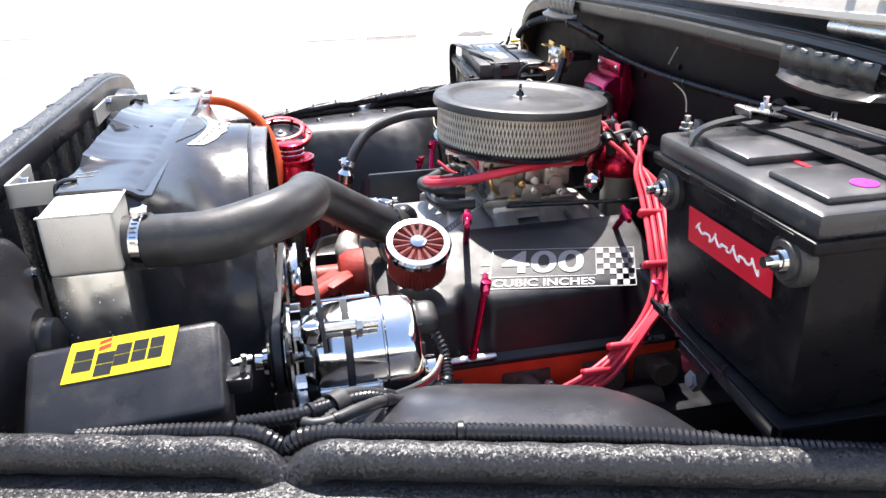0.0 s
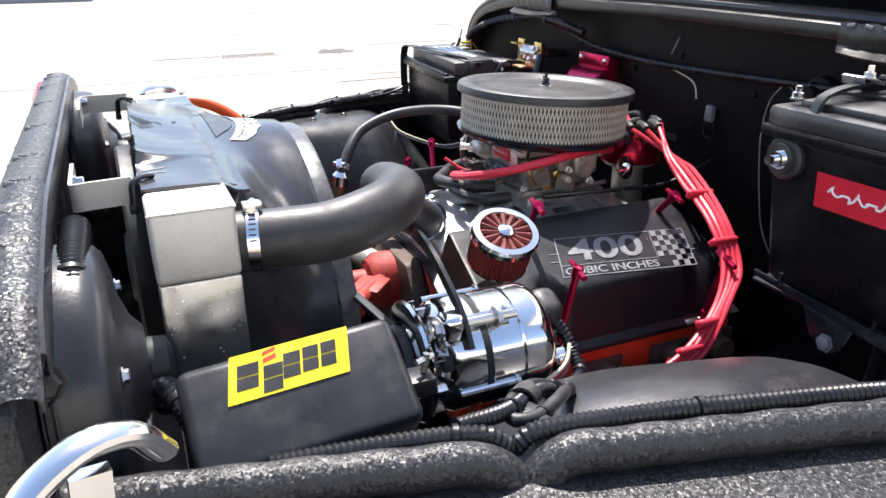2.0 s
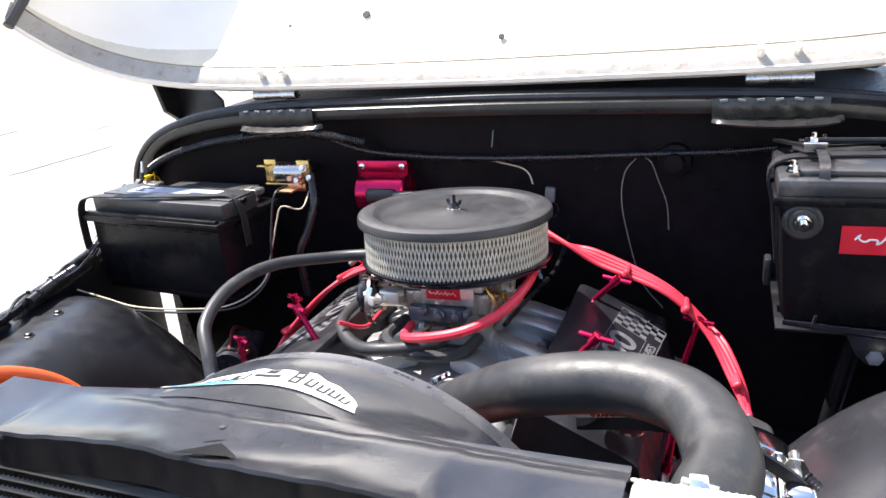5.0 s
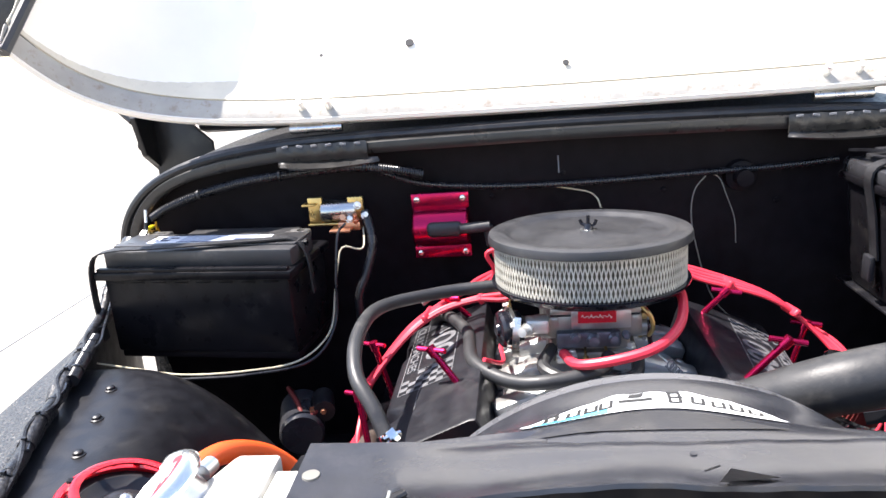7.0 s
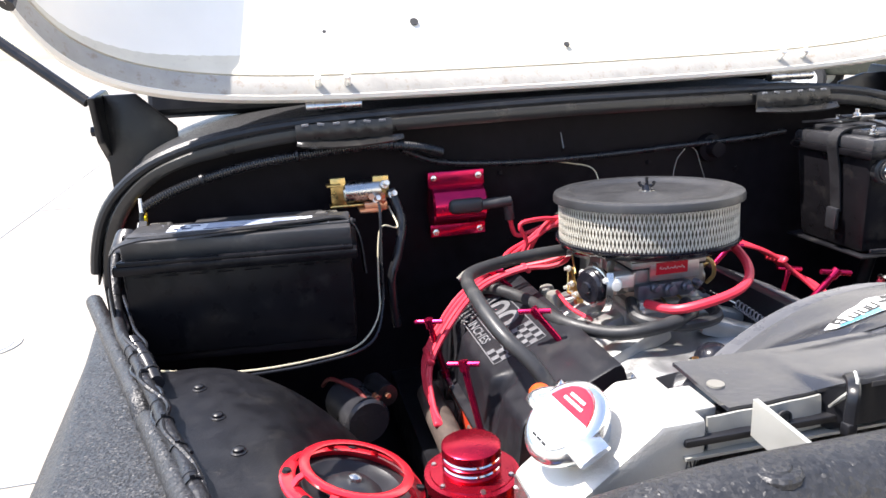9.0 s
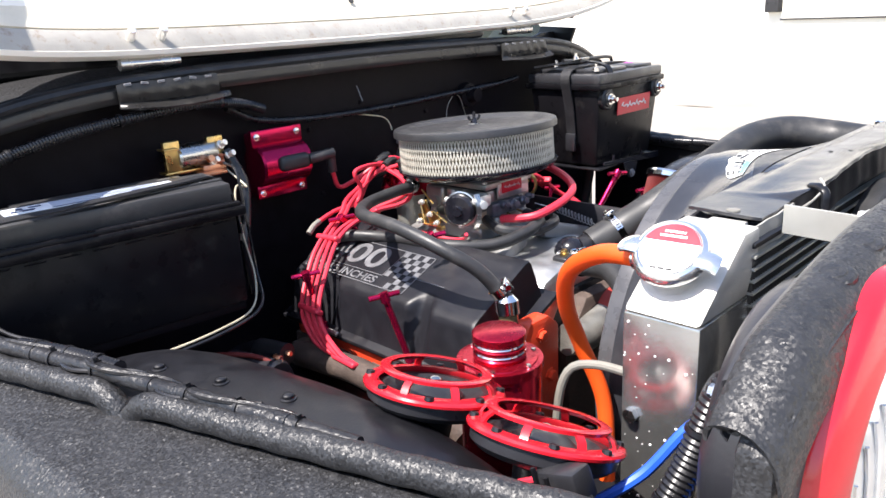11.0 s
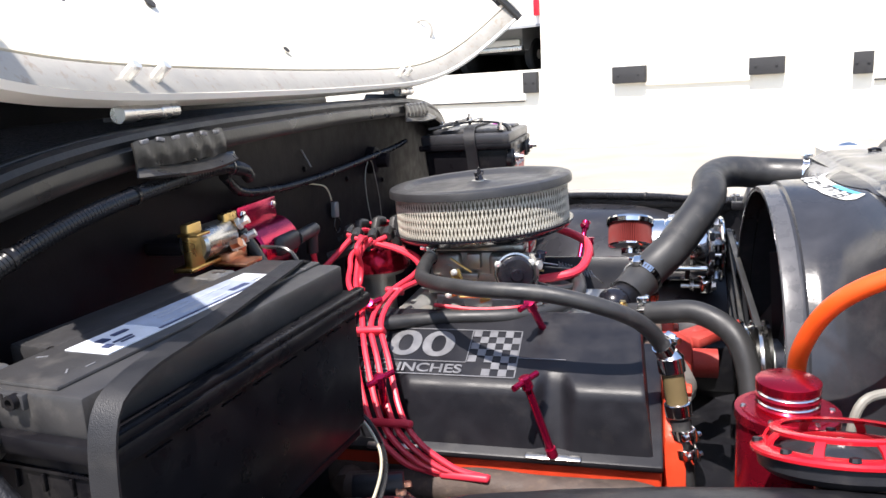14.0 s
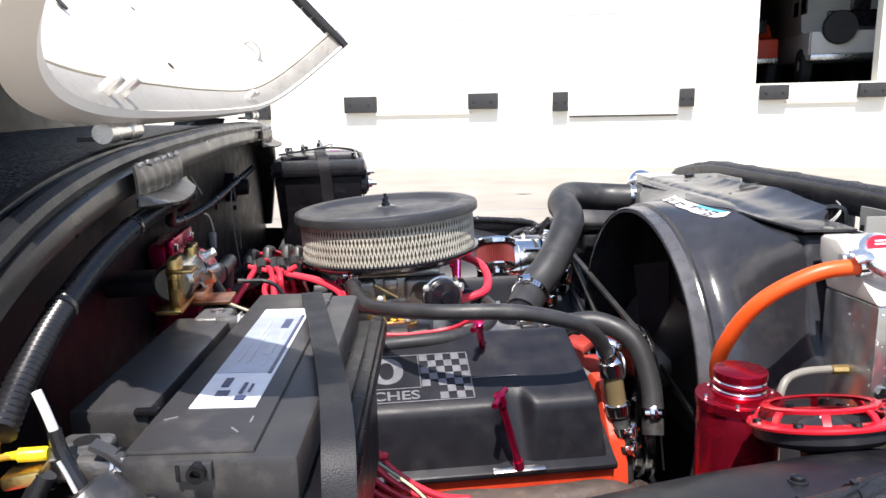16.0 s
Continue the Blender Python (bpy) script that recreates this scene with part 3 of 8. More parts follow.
for side in (-1, 1):
    fen = part("fender", B(), "liner", truck)
    def f_top(u, v, side=side):
        x = -0.93 + u * 1.26
        yi = side_pts(side, x)
        yo = side * (1.055 + 0.05 * x)
        if v < 0.7:
            k = v / 0.7
            y = yi + (yo - yi) * k
            z = 0.885 - 0.012 * k - (0.02 * max(0, k - 0.8) / 0.2)
        else:
            k = (v - 0.7) / 0.3
            y = yo + side * 0.035 * math.sin(k * math.pi / 2)
            z = 0.853 - 0.30 * k
        fr = max(0.0, (-0.78 - x) / 0.15)
        return (x, y, z - 0.05 * fr * fr)
    bm = B(); grid(bm, 40, 24, f_top, 0.004)
    bm.to_mesh(fen.data); bm.free()
    for p in fen.data.polygons:
        p.use_smooth = True
    # rolled edge, with a dip where a bolt pulls it down on the left
    pts = []
    for k in range(71):
        x = -0.90 + k * 0.017
        dip = 0.0
        if side < 0:
            dip = 0.034 * math.exp(-((x + 0.50) / 0.024) ** 2)
        else:
            dip = 0.030 * math.exp(-((x + 0.243) / 0.022) ** 2)
        pts.append((x, side_pts(side, x), 0.902 - dip + 0.001 * math.sin(k * 1.7)))
    bm = B(); tube(bm, pts, 0.021 if side < 0 else 0.0165, 12, 0.008); part("rolled_edge", bm, "liner", fen)
    bm = B(); grid(bm, 20, 4, lambda u, v, side=side: (-0.932 + 1.30 * u, side_pts(side, -0.932 + 1.30 * u) - side * 0.004, 0.890 - 0.43 * v), 0.003); part("inner_apron", bm, "black", truck, "black inner fender apron")
    # wheel housing
    def f_in(u, v, side=side):
        x = -0.74 + u * 1.06
        yi = side_pts(side, x)
        if v < 0.75:
            w = v / 0.75 * 0.40
            z = 0.893 - 2.6 * max(0.0, w - 0.10) ** 2
            z -= 3.6 * max(0.0, x + 0.13) ** 2 + (1.5 if side < 0 else 1.2) * max(0.0, (-0.26 if side < 0 else -0.5) - x) ** 2
            if side > 0:
                z -= 7.0 * max(0.0, w - yi + 0.735) ** 2 * min(1.0, max(0.0, (-0.10 - x) / 0.15))
            return (x, yi - side * w, z)
        w = 0.40 + (v - 0.75) * 0.08
        z = 0.893 - 2.6 * 0.30 ** 2 - 3.6 * max(0.0, x + 0.13) ** 2 - (1.5 if side < 0 else 1.2) * max(0.0, (-0.26 if side < 0 else -0.5) - x) ** 2
        if side > 0:
            z -= 7.0 * max(0.0, w - yi + 0.735) ** 2 * min(1.0, max(0.0, (-0.10 - x) / 0.15))
        return (x, yi - side * w, z - (v - 0.75) * 1.4)
    bm = B(); grid(bm, 36, 24, f_in, 0.003)
    # One housing is dustier and paler, its sheen put into the colour.
    house = part("wheel_housing", bm, "housing" if side < 0 else "black", truck, "satin black inner wheel housing")
    if side > 0:
        for x, y in ((-0.183, 0.837), (-0.285, 0.804), (-0.389, 0.773)):
            z = 0.893 - 2.6 * max(0, yr(x) - y - 0.10) ** 2 - 3.6 * max(0, x + 0.13) ** 2
            bm = B(); lathe(bm, [(0.0115, -0.003), (0.0105, 0.0015), (0.0078, 0.0025), (0.0072, 0.006), (0.005, 0.0075), (0, 0.008)], (x, y, z), seg=16); part("bolt", bm, "black", house)
        bm = B(); hexbolt(bm, (-0.462, 0.725, 0.868), (0, 0, 1), 0.009, 0.009); part("bolt", bm, "chrome", house)
    else:
        bm = B(); hexbolt(bm, (-0.52, -0.80, 0.895), (0, 0, 1), 0.009, 0.008); part("bolt", bm, "black", house)

# cowl: one section drawn once, used for the lip, the skin and the hood
def section(n=30):
    """Half outline of the hood opening: distance from the middle, drop below the top."""
    out = [(0.0, 0.0), (0.25, 0.002), (0.45, 0.005), (0.62, 0.012), (0.75, 0.026), (0.85, 0.048), (0.93, 0.080), (0.99, 0.125), (1.03, 0.18), (1.055, 0.25), (1.068, 0.32)]
    return out


def sect_line(scale=1.0, drop=0.0, steps=0.02, shift=0.015):
    half = section()
    pts = [(-y, d) for y, d in reversed(half[1:])] + half
    line = smooth_line([(y * scale + shift, 0, -d - drop) for y, d in pts], steps)
    return [(p.x, p.z) for p in line]


CZ = 1.243
S = sect_line()
cowl = part("cowl", grid(B(), 10, len(S), lambda u, v: (0.315 + 0.50 * u - 0.16 * S[round(v * (len(S) - 1))][1] * (1 - u), S[round(v * (len(S) - 1))][0] * (1 + 0.01 * math.sin(u * 3)), CZ + 0.012 + S[round(v * (len(S) - 1))][1] - 0.02 * (1 - u) ** 4), 0.004), "liner", truck, "cowl skin in speckled black bedliner")
for dx, dz, r in ((0.3055, 0.000, 0.0115), (0.325, 0.006, 0.007)):
    bm = B(); tube(bm, [(dx - 0.16 * z, y, CZ + z + dz) for y, z in S[::2]], r, 10, 0.02); part("weather_seal", bm, "sealm", cowl)
LIP = ((0.302, -0.006), (0.293, -0.0065), (0.2885, -0.010), (0.287, -0.020), (0.2875, -0.029), (0.291, -0.034), (0.305, -0.035), (0.364, -0.030))
S2 = sect_line(0.992, 0.0)
def lip_pt(u, v):
    x, dz = LIP[round(u * (len(LIP) - 1))]
    y, z = S2[round(v * (len(S2) - 1))]
    k = min(1.0, max(0.0, (abs(y) - 0.80) / 0.2))
    return (min(x - 0.16 * z, 0.366), y * (1.0 + dz * 0.9 * k), CZ + z + dz * (1 - 0.5 * k))
part("cowl_lip", grid(B(), len(LIP), len(S2), lip_pt, 0.0025), "lipm", cowl, "dusty black folded lip of the cowl, toned lighter for sun")
bm = B(); prism(bm, [(y * 0.985, CZ + z - 0.02) for y, z in S] + [(0.95, 0.35), (-0.92, 0.35)], 'x', 0.362, 0.372); firewall = part("firewall", bm, "fwall", truck, "black painted firewall", smooth=0)
bm = B(); lathe(bm, [(0.035, 0), (0.033, 0.02), (0.02, 0.024), (0.018, 0.05), (0, 0.052)], (0.362, -0.36, 1.10), (-1, 0, 0), 18); part("grommet", bm, "fwall", firewall)
for y0, y1 in ((0.44, 0.64), (-0.63, -0.43)):
    bm = B(); grid(bm, 6, 26, lambda u, v: (0.2835 - 0.004 * math.sin(u * 3) + 0.0012 * math.sin(v * 37 + u * 5), y0 + (y1 - y0) * v, 1.2335 - 0.036 * u - 0.018 * max(0, abs((y0 + y1) / 2 + (v - 0.5) * 0.2) - 0.5) * (1 - u) + 0.0012 * math.sin(v * 29)), 0.003)
    fp = part("bracket_plate", bm, "lipm", firewall, "black plate clipped to the cowl lip")
    def tongue(u, v, y0=y0, y1=y1):
        w = 0.036 * (1 - (2 * v - 1) ** 4) ** 0.5 * (0.55 + 0.45 * v if y0 > 0 else 1.0 - 0.45 * v)
        return (0.2815 - w * u, y0 - 0.022 + (y1 - y0 + 0.02) * v, 1.1975 - 0.010 * u - 0.006 * math.sin(v * 3.1))
    bm = B(); grid(bm, 7, 26, tongue, 0.004); part("tongue", bm, "lipm", fp)
    for k in range(6):
        bm = B(); box(bm, (0.2785, y0 + 0.02 + k * 0.032, 1.2305), (0.004, 0.014, 0.005), Matrix.Rotation(0.2 * math.sin(k * 2.0), 3, 'X'), 0.001); part("crimp", bm, "tin", fp)
for y in (0.555, -0.545):
    h = part("hood_hinge", lathe(B(), [(0.011, -0.058), (0.011, -0.02), (0.0095, -0.019), (0.0095, 0.019), (0.011, 0.02), (0.011, 0.058)], (0.316, y, 1.264), (0, 1, 0), 16), "steel", truck, "steel barrel hinge")
    bm = B(); box(bm, (0.33, y, 1.258), (0.03, 0.10, 0.005)); part("leaf", bm, "black", h)

# hood, thrown back past upright
TH = radians(130)
FW, DN = Vector((-math.cos(TH), 0, math.sin(TH))), Vector((-math.sin(TH), 0, -math.cos(TH)))
H0 = Vector((0.3285, 0.0, 1.2535))


def hood_at(f, y, d):
    return H0 + FW * f + DN * d + Vector((0, y, 0))


HS = sect_line(0.993, -0.0, 0.025)
def hood_pt(u, v, off):
    y, z = HS[round(v * (len(HS) - 1))]
    f = 0.012 + 1.18 * u
    taper = 1.0 - 0.27 * u * u * 0.6 - 0.10 * u
    return hood_at(f, (y - 0.015) * taper + 0.015, -z * (1 - 0.25 * u) + 0.018 + off)
hood = part("hood", grid(B(), 30, len(HS), lambda u, v: hood_pt(u, v, -0.012), 0.004), "liner", truck, "open hood, black outside and white underneath")
bm = B(); grid(bm, 30, len(HS), lambda u, v: hood_pt(0.045 + u * 0.95, v, 0.004 if 0.02 < v < 0.98 else 0.0), 0.002); inner = part("underside", bm, "hoodwhite", hood, "white painted underside of the hood")
# folded flange along the rear edge: bright hem, flat, crease, hollow
def hood_strip(prof):
    def fn(u, v):
        y, z = HS[round(v * (len(HS) - 1))]
        f, d = prof[round(u * (len(prof) - 1))]
        s = 1 - 0.004 * d / 0.02
        return hood_at(f, (y - 0.015) * s + 0.015, -z * 0.985 + 0.012 + d)
    return grid(B(), len(prof), len(HS), fn, 0.002)
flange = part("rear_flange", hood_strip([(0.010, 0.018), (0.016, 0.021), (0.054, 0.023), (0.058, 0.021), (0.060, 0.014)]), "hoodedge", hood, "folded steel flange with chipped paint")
# Same sheet as the underside; its darker beige is painted shade.
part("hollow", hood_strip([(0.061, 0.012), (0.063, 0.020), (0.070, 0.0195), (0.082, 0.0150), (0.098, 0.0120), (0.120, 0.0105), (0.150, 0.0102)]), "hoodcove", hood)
part("hem", hood_strip([(0.012, -0.004), (0.006, 0.008), (0.003, 0.018), (0.006, 0.023), (0.011, 0.018)]), "hoodwhite", hood)
for y in (0.584, 0.523, -0.51, -0.572):
    o = hood_at(0.036, y, 0.034)
    bm = B(); lathe(bm, [(0.016, -0.004), (0.015, 0.002), (0.011, 0.006), (0.008, 0.007)], (0, 0, 0), (0, 0, 1), 18)
    bmesh.ops.transform(bm, matrix=plane_m(o, FW, (0, 1, 0)) @ Matrix.Diagonal((1.5, 1.0, -1.0, 1)), verts=bm.verts); boss = part("stud_boss", bm, "hoodedge", flange)
    bm = B(); rod(bm, o, o + DN * 0.030, 0.0080, 10); lathe(bm, [(0.0080, 0), (0.007, 0.004), (0, 0.005)], o + DN * 0.030, DN, 10); part("hinge_stud", bm, "stud", boss)
for f, y, r in ((0.117, 0.006, 0.007), (0.202, 0.35, 0.010), (0.184, 0.553, 0.005), (0.186, -0.548, 0.006), (0.074, 0.965, 0.017)):
    drop = 0.034 if y < 0.9 else 0.118
    bm = B(); lathe(bm, [(r, 0), (r, 0.0025), (0, 0.0025)], hood_at(f, y, drop - 0.004), DN, 12); part("hole_plug", bm, "dim", inner)
for f0, y0, pts in ((0.36, 0.70, ((0, 0), (0.012, 0.03), (0.004, 0.05))), (0.52, 0.62, ((0, 0), (0.02, 0.008), (0.035, 0.03))), (0.28, -0.2, ((0, 0), (0.006, 0.014)))):
    bm = B(); tube(bm, [hood_at(f0 + a, y0 + b, 0.027 + 0.05 * max(0, abs(y0) - 0.6)) for a, b in pts], 0.0016, 5, 0.008); part("scratch", bm, "hoodedge", inner)
for sgn in (-1, 1):
    y = sgn * 1.055 + 0.015
    bm = B(); tube(bm, [hood_at(0.0, y, 0.335), hood_at(0.3, y * 0.965, 0.32), hood_at(0.7, y * 0.90, 0.30)], 0.012, 8, 0.03); part("edge_trim", bm, "rubber", hood)
bm = B(); tube(bm, [hood_at(1.17, -0.86, 0.21), hood_at(1.19, -0.885, 0.24), hood_at(1.185, -0.90, 0.29)], 0.010, 8, 0.02); part("corner_trim", bm, "rubber", hood)
bm = B(); o = hood_at(0.13, -0.90, 0.07)
tube(bm, [o, o + DN * 0.05 + FW * 0.01, o + DN * 0.06 + FW * 0.05, o + DN * 0.02 + FW * 0.07, o + FW * 0.06], 0.004, 6, 0.01); part("prop_loop", bm, "hoodedge", hood)

# grille
def grille_top(y):
    a = abs(y)
    return 1.113 - (0 if a < 0.40 else 0.30 * (a - 0.40) ** 1.6)
slots = [(-0.315 + i * 0.105, 0.042) for i in range(7)]
grille = new("grille"); grille.parent = truck
grille["label"] = "black bedliner grille panel with upright slots"
bm = B()
edges_y = [-0.735] + [e for c, w in slots for e in (c - w / 2, c + w / 2)] + [0.735]
xs = (-0.935, -0.905)
for a, b in zip(edges_y[::2], edges_y[1::2]):
    n = max(2, int((b - a) / 0.03))
    poly = [(a, 0.5)] + [(a + (b - a) * k / n, min(grille_top(a + (b - a) * k / n) - 0.9 * max(0, abs(a + (b - a) * k / n) - 0.66) ** 1.3, 2) - 0.012) for k in range(n + 1)] + [(b, 0.5)]
    prism(bm, poly, 'x', xs[0], xs[1], 0.009 if b - a < 0.1 else 0.006)
for c, w in slots:
    box(bm, (-0.92, c, 1.081), (0.029, w + 0.001, 0.034))
    box(bm, (-0.92, c, 0.53), (0.029, w + 0.001, 0.06))
part("panel", bm, "liner", grille)
ROLL = ((-0.8835, -0.012), (-0.8835, -0.004), (-0.887, 0.001), (-0.895, 0.004), (-0.906, 0.005), (-0.918, 0.002), (-0.928, -0.005), (-0.936, -0.016), (-0.941, -0.032), (-0.9425, -0.050))
FLANGE = ((-0.886, -0.003), (-0.880, -0.006), (-0.8785, -0.012), (-0.879, -0.030), (-0.881, -0.050), (-0.886, -0.056))
def roll_pt(u, v):
    y = -0.735 + 1.47 * v
    x, dz = ROLL[round(u * (len(ROLL) - 1))]
    return (x, y, grille_top(y) - 0.9 * max(0, abs(y) - 0.66) ** 1.3 + dz)
part("top_roll", grid(B(), len(ROLL), 121, roll_pt, 0.003), "liner", grille)
def flange_pt(u, v):
    y = -0.70 + 1.40 * v
    x, dz = FLANGE[round(u * (len(FLANGE) - 1))]
    return (x, y, grille_top(y) - 0.9 * max(0, abs(y) - 0.66) ** 1.3 + dz)
# Flange is lifted above plain black for the skylight that falls on it.
part("inner_flange", grid(B(), len(FLANGE), 81, flange_pt, 0.002), "housing", grille, "smooth inner flange of the grille, toned paler as skylight")
for y in (-0.56, -0.49, -0.40, -0.285, -0.10, 0.10, 0.285, 0.40, 0.49, 0.56):
    bm = B(); lathe(bm, [(0.0185, -0.003), (0.0182, 0.001), (0.016, 0.003), (0.011, 0.0036), (0.010, 0.0048), (0, 0.005)], (-0.907, y, grille_top(y) + 0.0005), (0, 0.25 * (abs(y) > 0.45) * (1 if y > 0 else -1), 1), 16); part("dome_bolt", bm, "liner", grille)
for sgn in (-1, 1):
    bm = B(); hexbolt(bm, (-0.885, sgn * 0.69, 1.018), (0, sgn, 0.3), 0.012, 0.012); part("side_bolt", bm, "black", grille)
    HC = (-0.940, sgn * 0.515, 0.928)
    hl = part("headlight", lathe(B(), [(0.168, -0.012), (0.168, 0.002), (0.164, 0.008), (0.152, 0.014), (0.140, 0.020), (0.134, 0.021), (0.130, 0.016), (0.128, -0.004)], HC, (-1, 0, 0), 64), "redpaint", truck, "round headlight in a glossy red bezel")
    bm = B(); lathe(bm, [(0.126, 0.004), (0.129, 0.014), (0.122, 0.018), (0.118, 0.010)], HC, (-1, 0, 0), 48, cap=False); part("trim_ring", bm, "chrome", hl)
    bm = B(); lathe(bm, [(0.121, 0.006), (0.108, 0.018), (0.075, 0.030), (0.03, 0.036), (0, 0.037)], HC, (-1, 0, 0), 48)
    part("lens", bm, "glass", hl)
    bm = B()
    for k in range(-8, 9):
        y = k * 0.0138
        hgt = math.sqrt(max(0, 0.114 ** 2 - y * y)) * 0.88
        tube(bm, [(HC[0] - 0.021 * (1 - (y * y + h * h) / 0.0145) - 0.0165, HC[1] + y, HC[2] + h) for h in (-hgt, -hgt * 0.5, 0, hgt * 0.5, hgt)], 0.002, 5, 0.02)
    tagged(part("lens_flute", bm, "glass", hl), kind="stuff")

# windshield frame lying behind the hood, with its pivot brackets
ws = part("windshield_frame", B(), "black", truck, "black windshield frame with side brackets")
WSM = plane_m((0.66, 0.10, 1.235), (0, 1, 0), (0.34, 0, 1))
bm = B()
for c, s in (((0, 0.085, 0), (1.74, 0.17, 0.05)), ((0, 0.60, 0), (1.70, 0.07, 0.045)), ((-0.82, 0.35, 0), (0.07, 0.50, 0.045)), ((0.82, 0.35, 0), (0.07, 0.50, 0.045)), ((0, 0.35, 0), (0.03, 0.50, 0.03))):
    box(bm, c, s, bev=0.012)
bmesh.ops.transform(bm, matrix=WSM, verts=bm.verts)
bm.to_mesh(ws.data); bm.free()
bm = B(); box(bm, (0, 0.36, 0), (1.62, 0.46, 0.006)); bmesh.ops.transform(bm, matrix=WSM, verts=bm.verts); part("glass_pane", bm, "darkglass", ws)
for sgn in (-1, 1):
    bm = B(); prism(bm, [(0.47, 1.30), (0.62, 1.31), (0.72, 1.26), (0.74, 1.06), (0.68, 1.04), (0.60, 1.14), (0.50, 1.20)] if sgn > 0 else [(0.47, 1.25), (0.62, 1.26), (0.66, 1.18), (0.60, 1.14), (0.50, 1.18)], 'y', sgn * 1.05, sgn * 1.065, 0.004); pb = part("pivot_bracket", bm, "black", ws)
    for bx, bz in ((0.52, 1.225), (0.60, 1.20), (0.69, 1.15))[:3 if sgn > 0 else 2]:
        bm = B(); hexbolt(bm, (bx, sgn * 1.066, bz), (0, sgn, 0), 0.012, 0.01); part("bolt", bm, "black", pb)
    bm = B(); prism(bm, [(sgn * 0.90, 1.04 if sgn > 0 else 1.16), (sgn * 1.06, 1.02 if sgn > 0 else 1.16), (sgn * 1.06, 1.30 if sgn > 0 else 1.24), (sgn * 0.98, 1.30 if sgn > 0 else 1.24), (sgn * 0.90, 1.22)], 'x', 0.56, 0.572, 0.003); part("bracket_web", bm, "black", ws)
    bm = B(); rod(bm, (0.50, sgn * 1.07, 1.29), (0.62, sgn * 1.36, 1.52), 0.012, 10)
    arm = part("mirror_arm", bm, "black", truck)
    bm = B(); box(bm, (0.64, sgn * 1.42, 1.60), (0.07, 0.20, 0.26), bev=0.03); part("mirror", bm, "plastic", arm, "black side mirror")
bm = B(); prism(bm, [(-1.06, 0.35), (1.08, 0.35), (1.08, 1.0), (-1.06, 1.0)], 'x', 0.40, 0.9); part("tub", bm, "liner", truck, smooth=0)
# chassis and front wheels under the fenders
for sgn in (-1, 1):
    bm = B(); box(bm, (-0.25, sgn * 0.43, 0.56), (1.4, 0.08, 0.12), bev=0.01); part("frame_rail", bm, "black", truck)
    bm = B(); lathe(bm, [(0.2, -0.13), (0.36, -0.13), (0.40, -0.10), (0.40, 0.10), (0.36, 0.13), (0.2, 0.13)], (-0.28, sgn * 0.80, 0.40), (0, 1, 0), 36); ty = part("front_tyre", bm, "rubber", truck)
    bm = B(); lathe(bm, [(0.2, -0.10), (0.2, 0.08), (0.08, 0.06), (0, 0.06)], (-0.28, sgn * 0.80, 0.40), (0, sgn, 0), 28); part("rim", bm, "black", ty)
# Unseen black sheet, added so pale ground does not show below the bay.
bm = B(); box(bm, (-0.27, 0, 0.47), (1.44, 1.5, 0.02)); part("added_bay_floor", bm, "black", truck, smooth=0)

# ---- engine ----
engine = thing("engine", "orange small-block V8 engine with black valve covers", "engine")
bm = B(); prism(bm, [(-0.20, 0.50), (0.20, 0.50), (0.34, 0.64), (0.16, 0.80), (-0.16, 0.80), (-0.34, 0.64)], 'x', -0.31, 0.20, 0.012); part("block", bm, "black", engine)
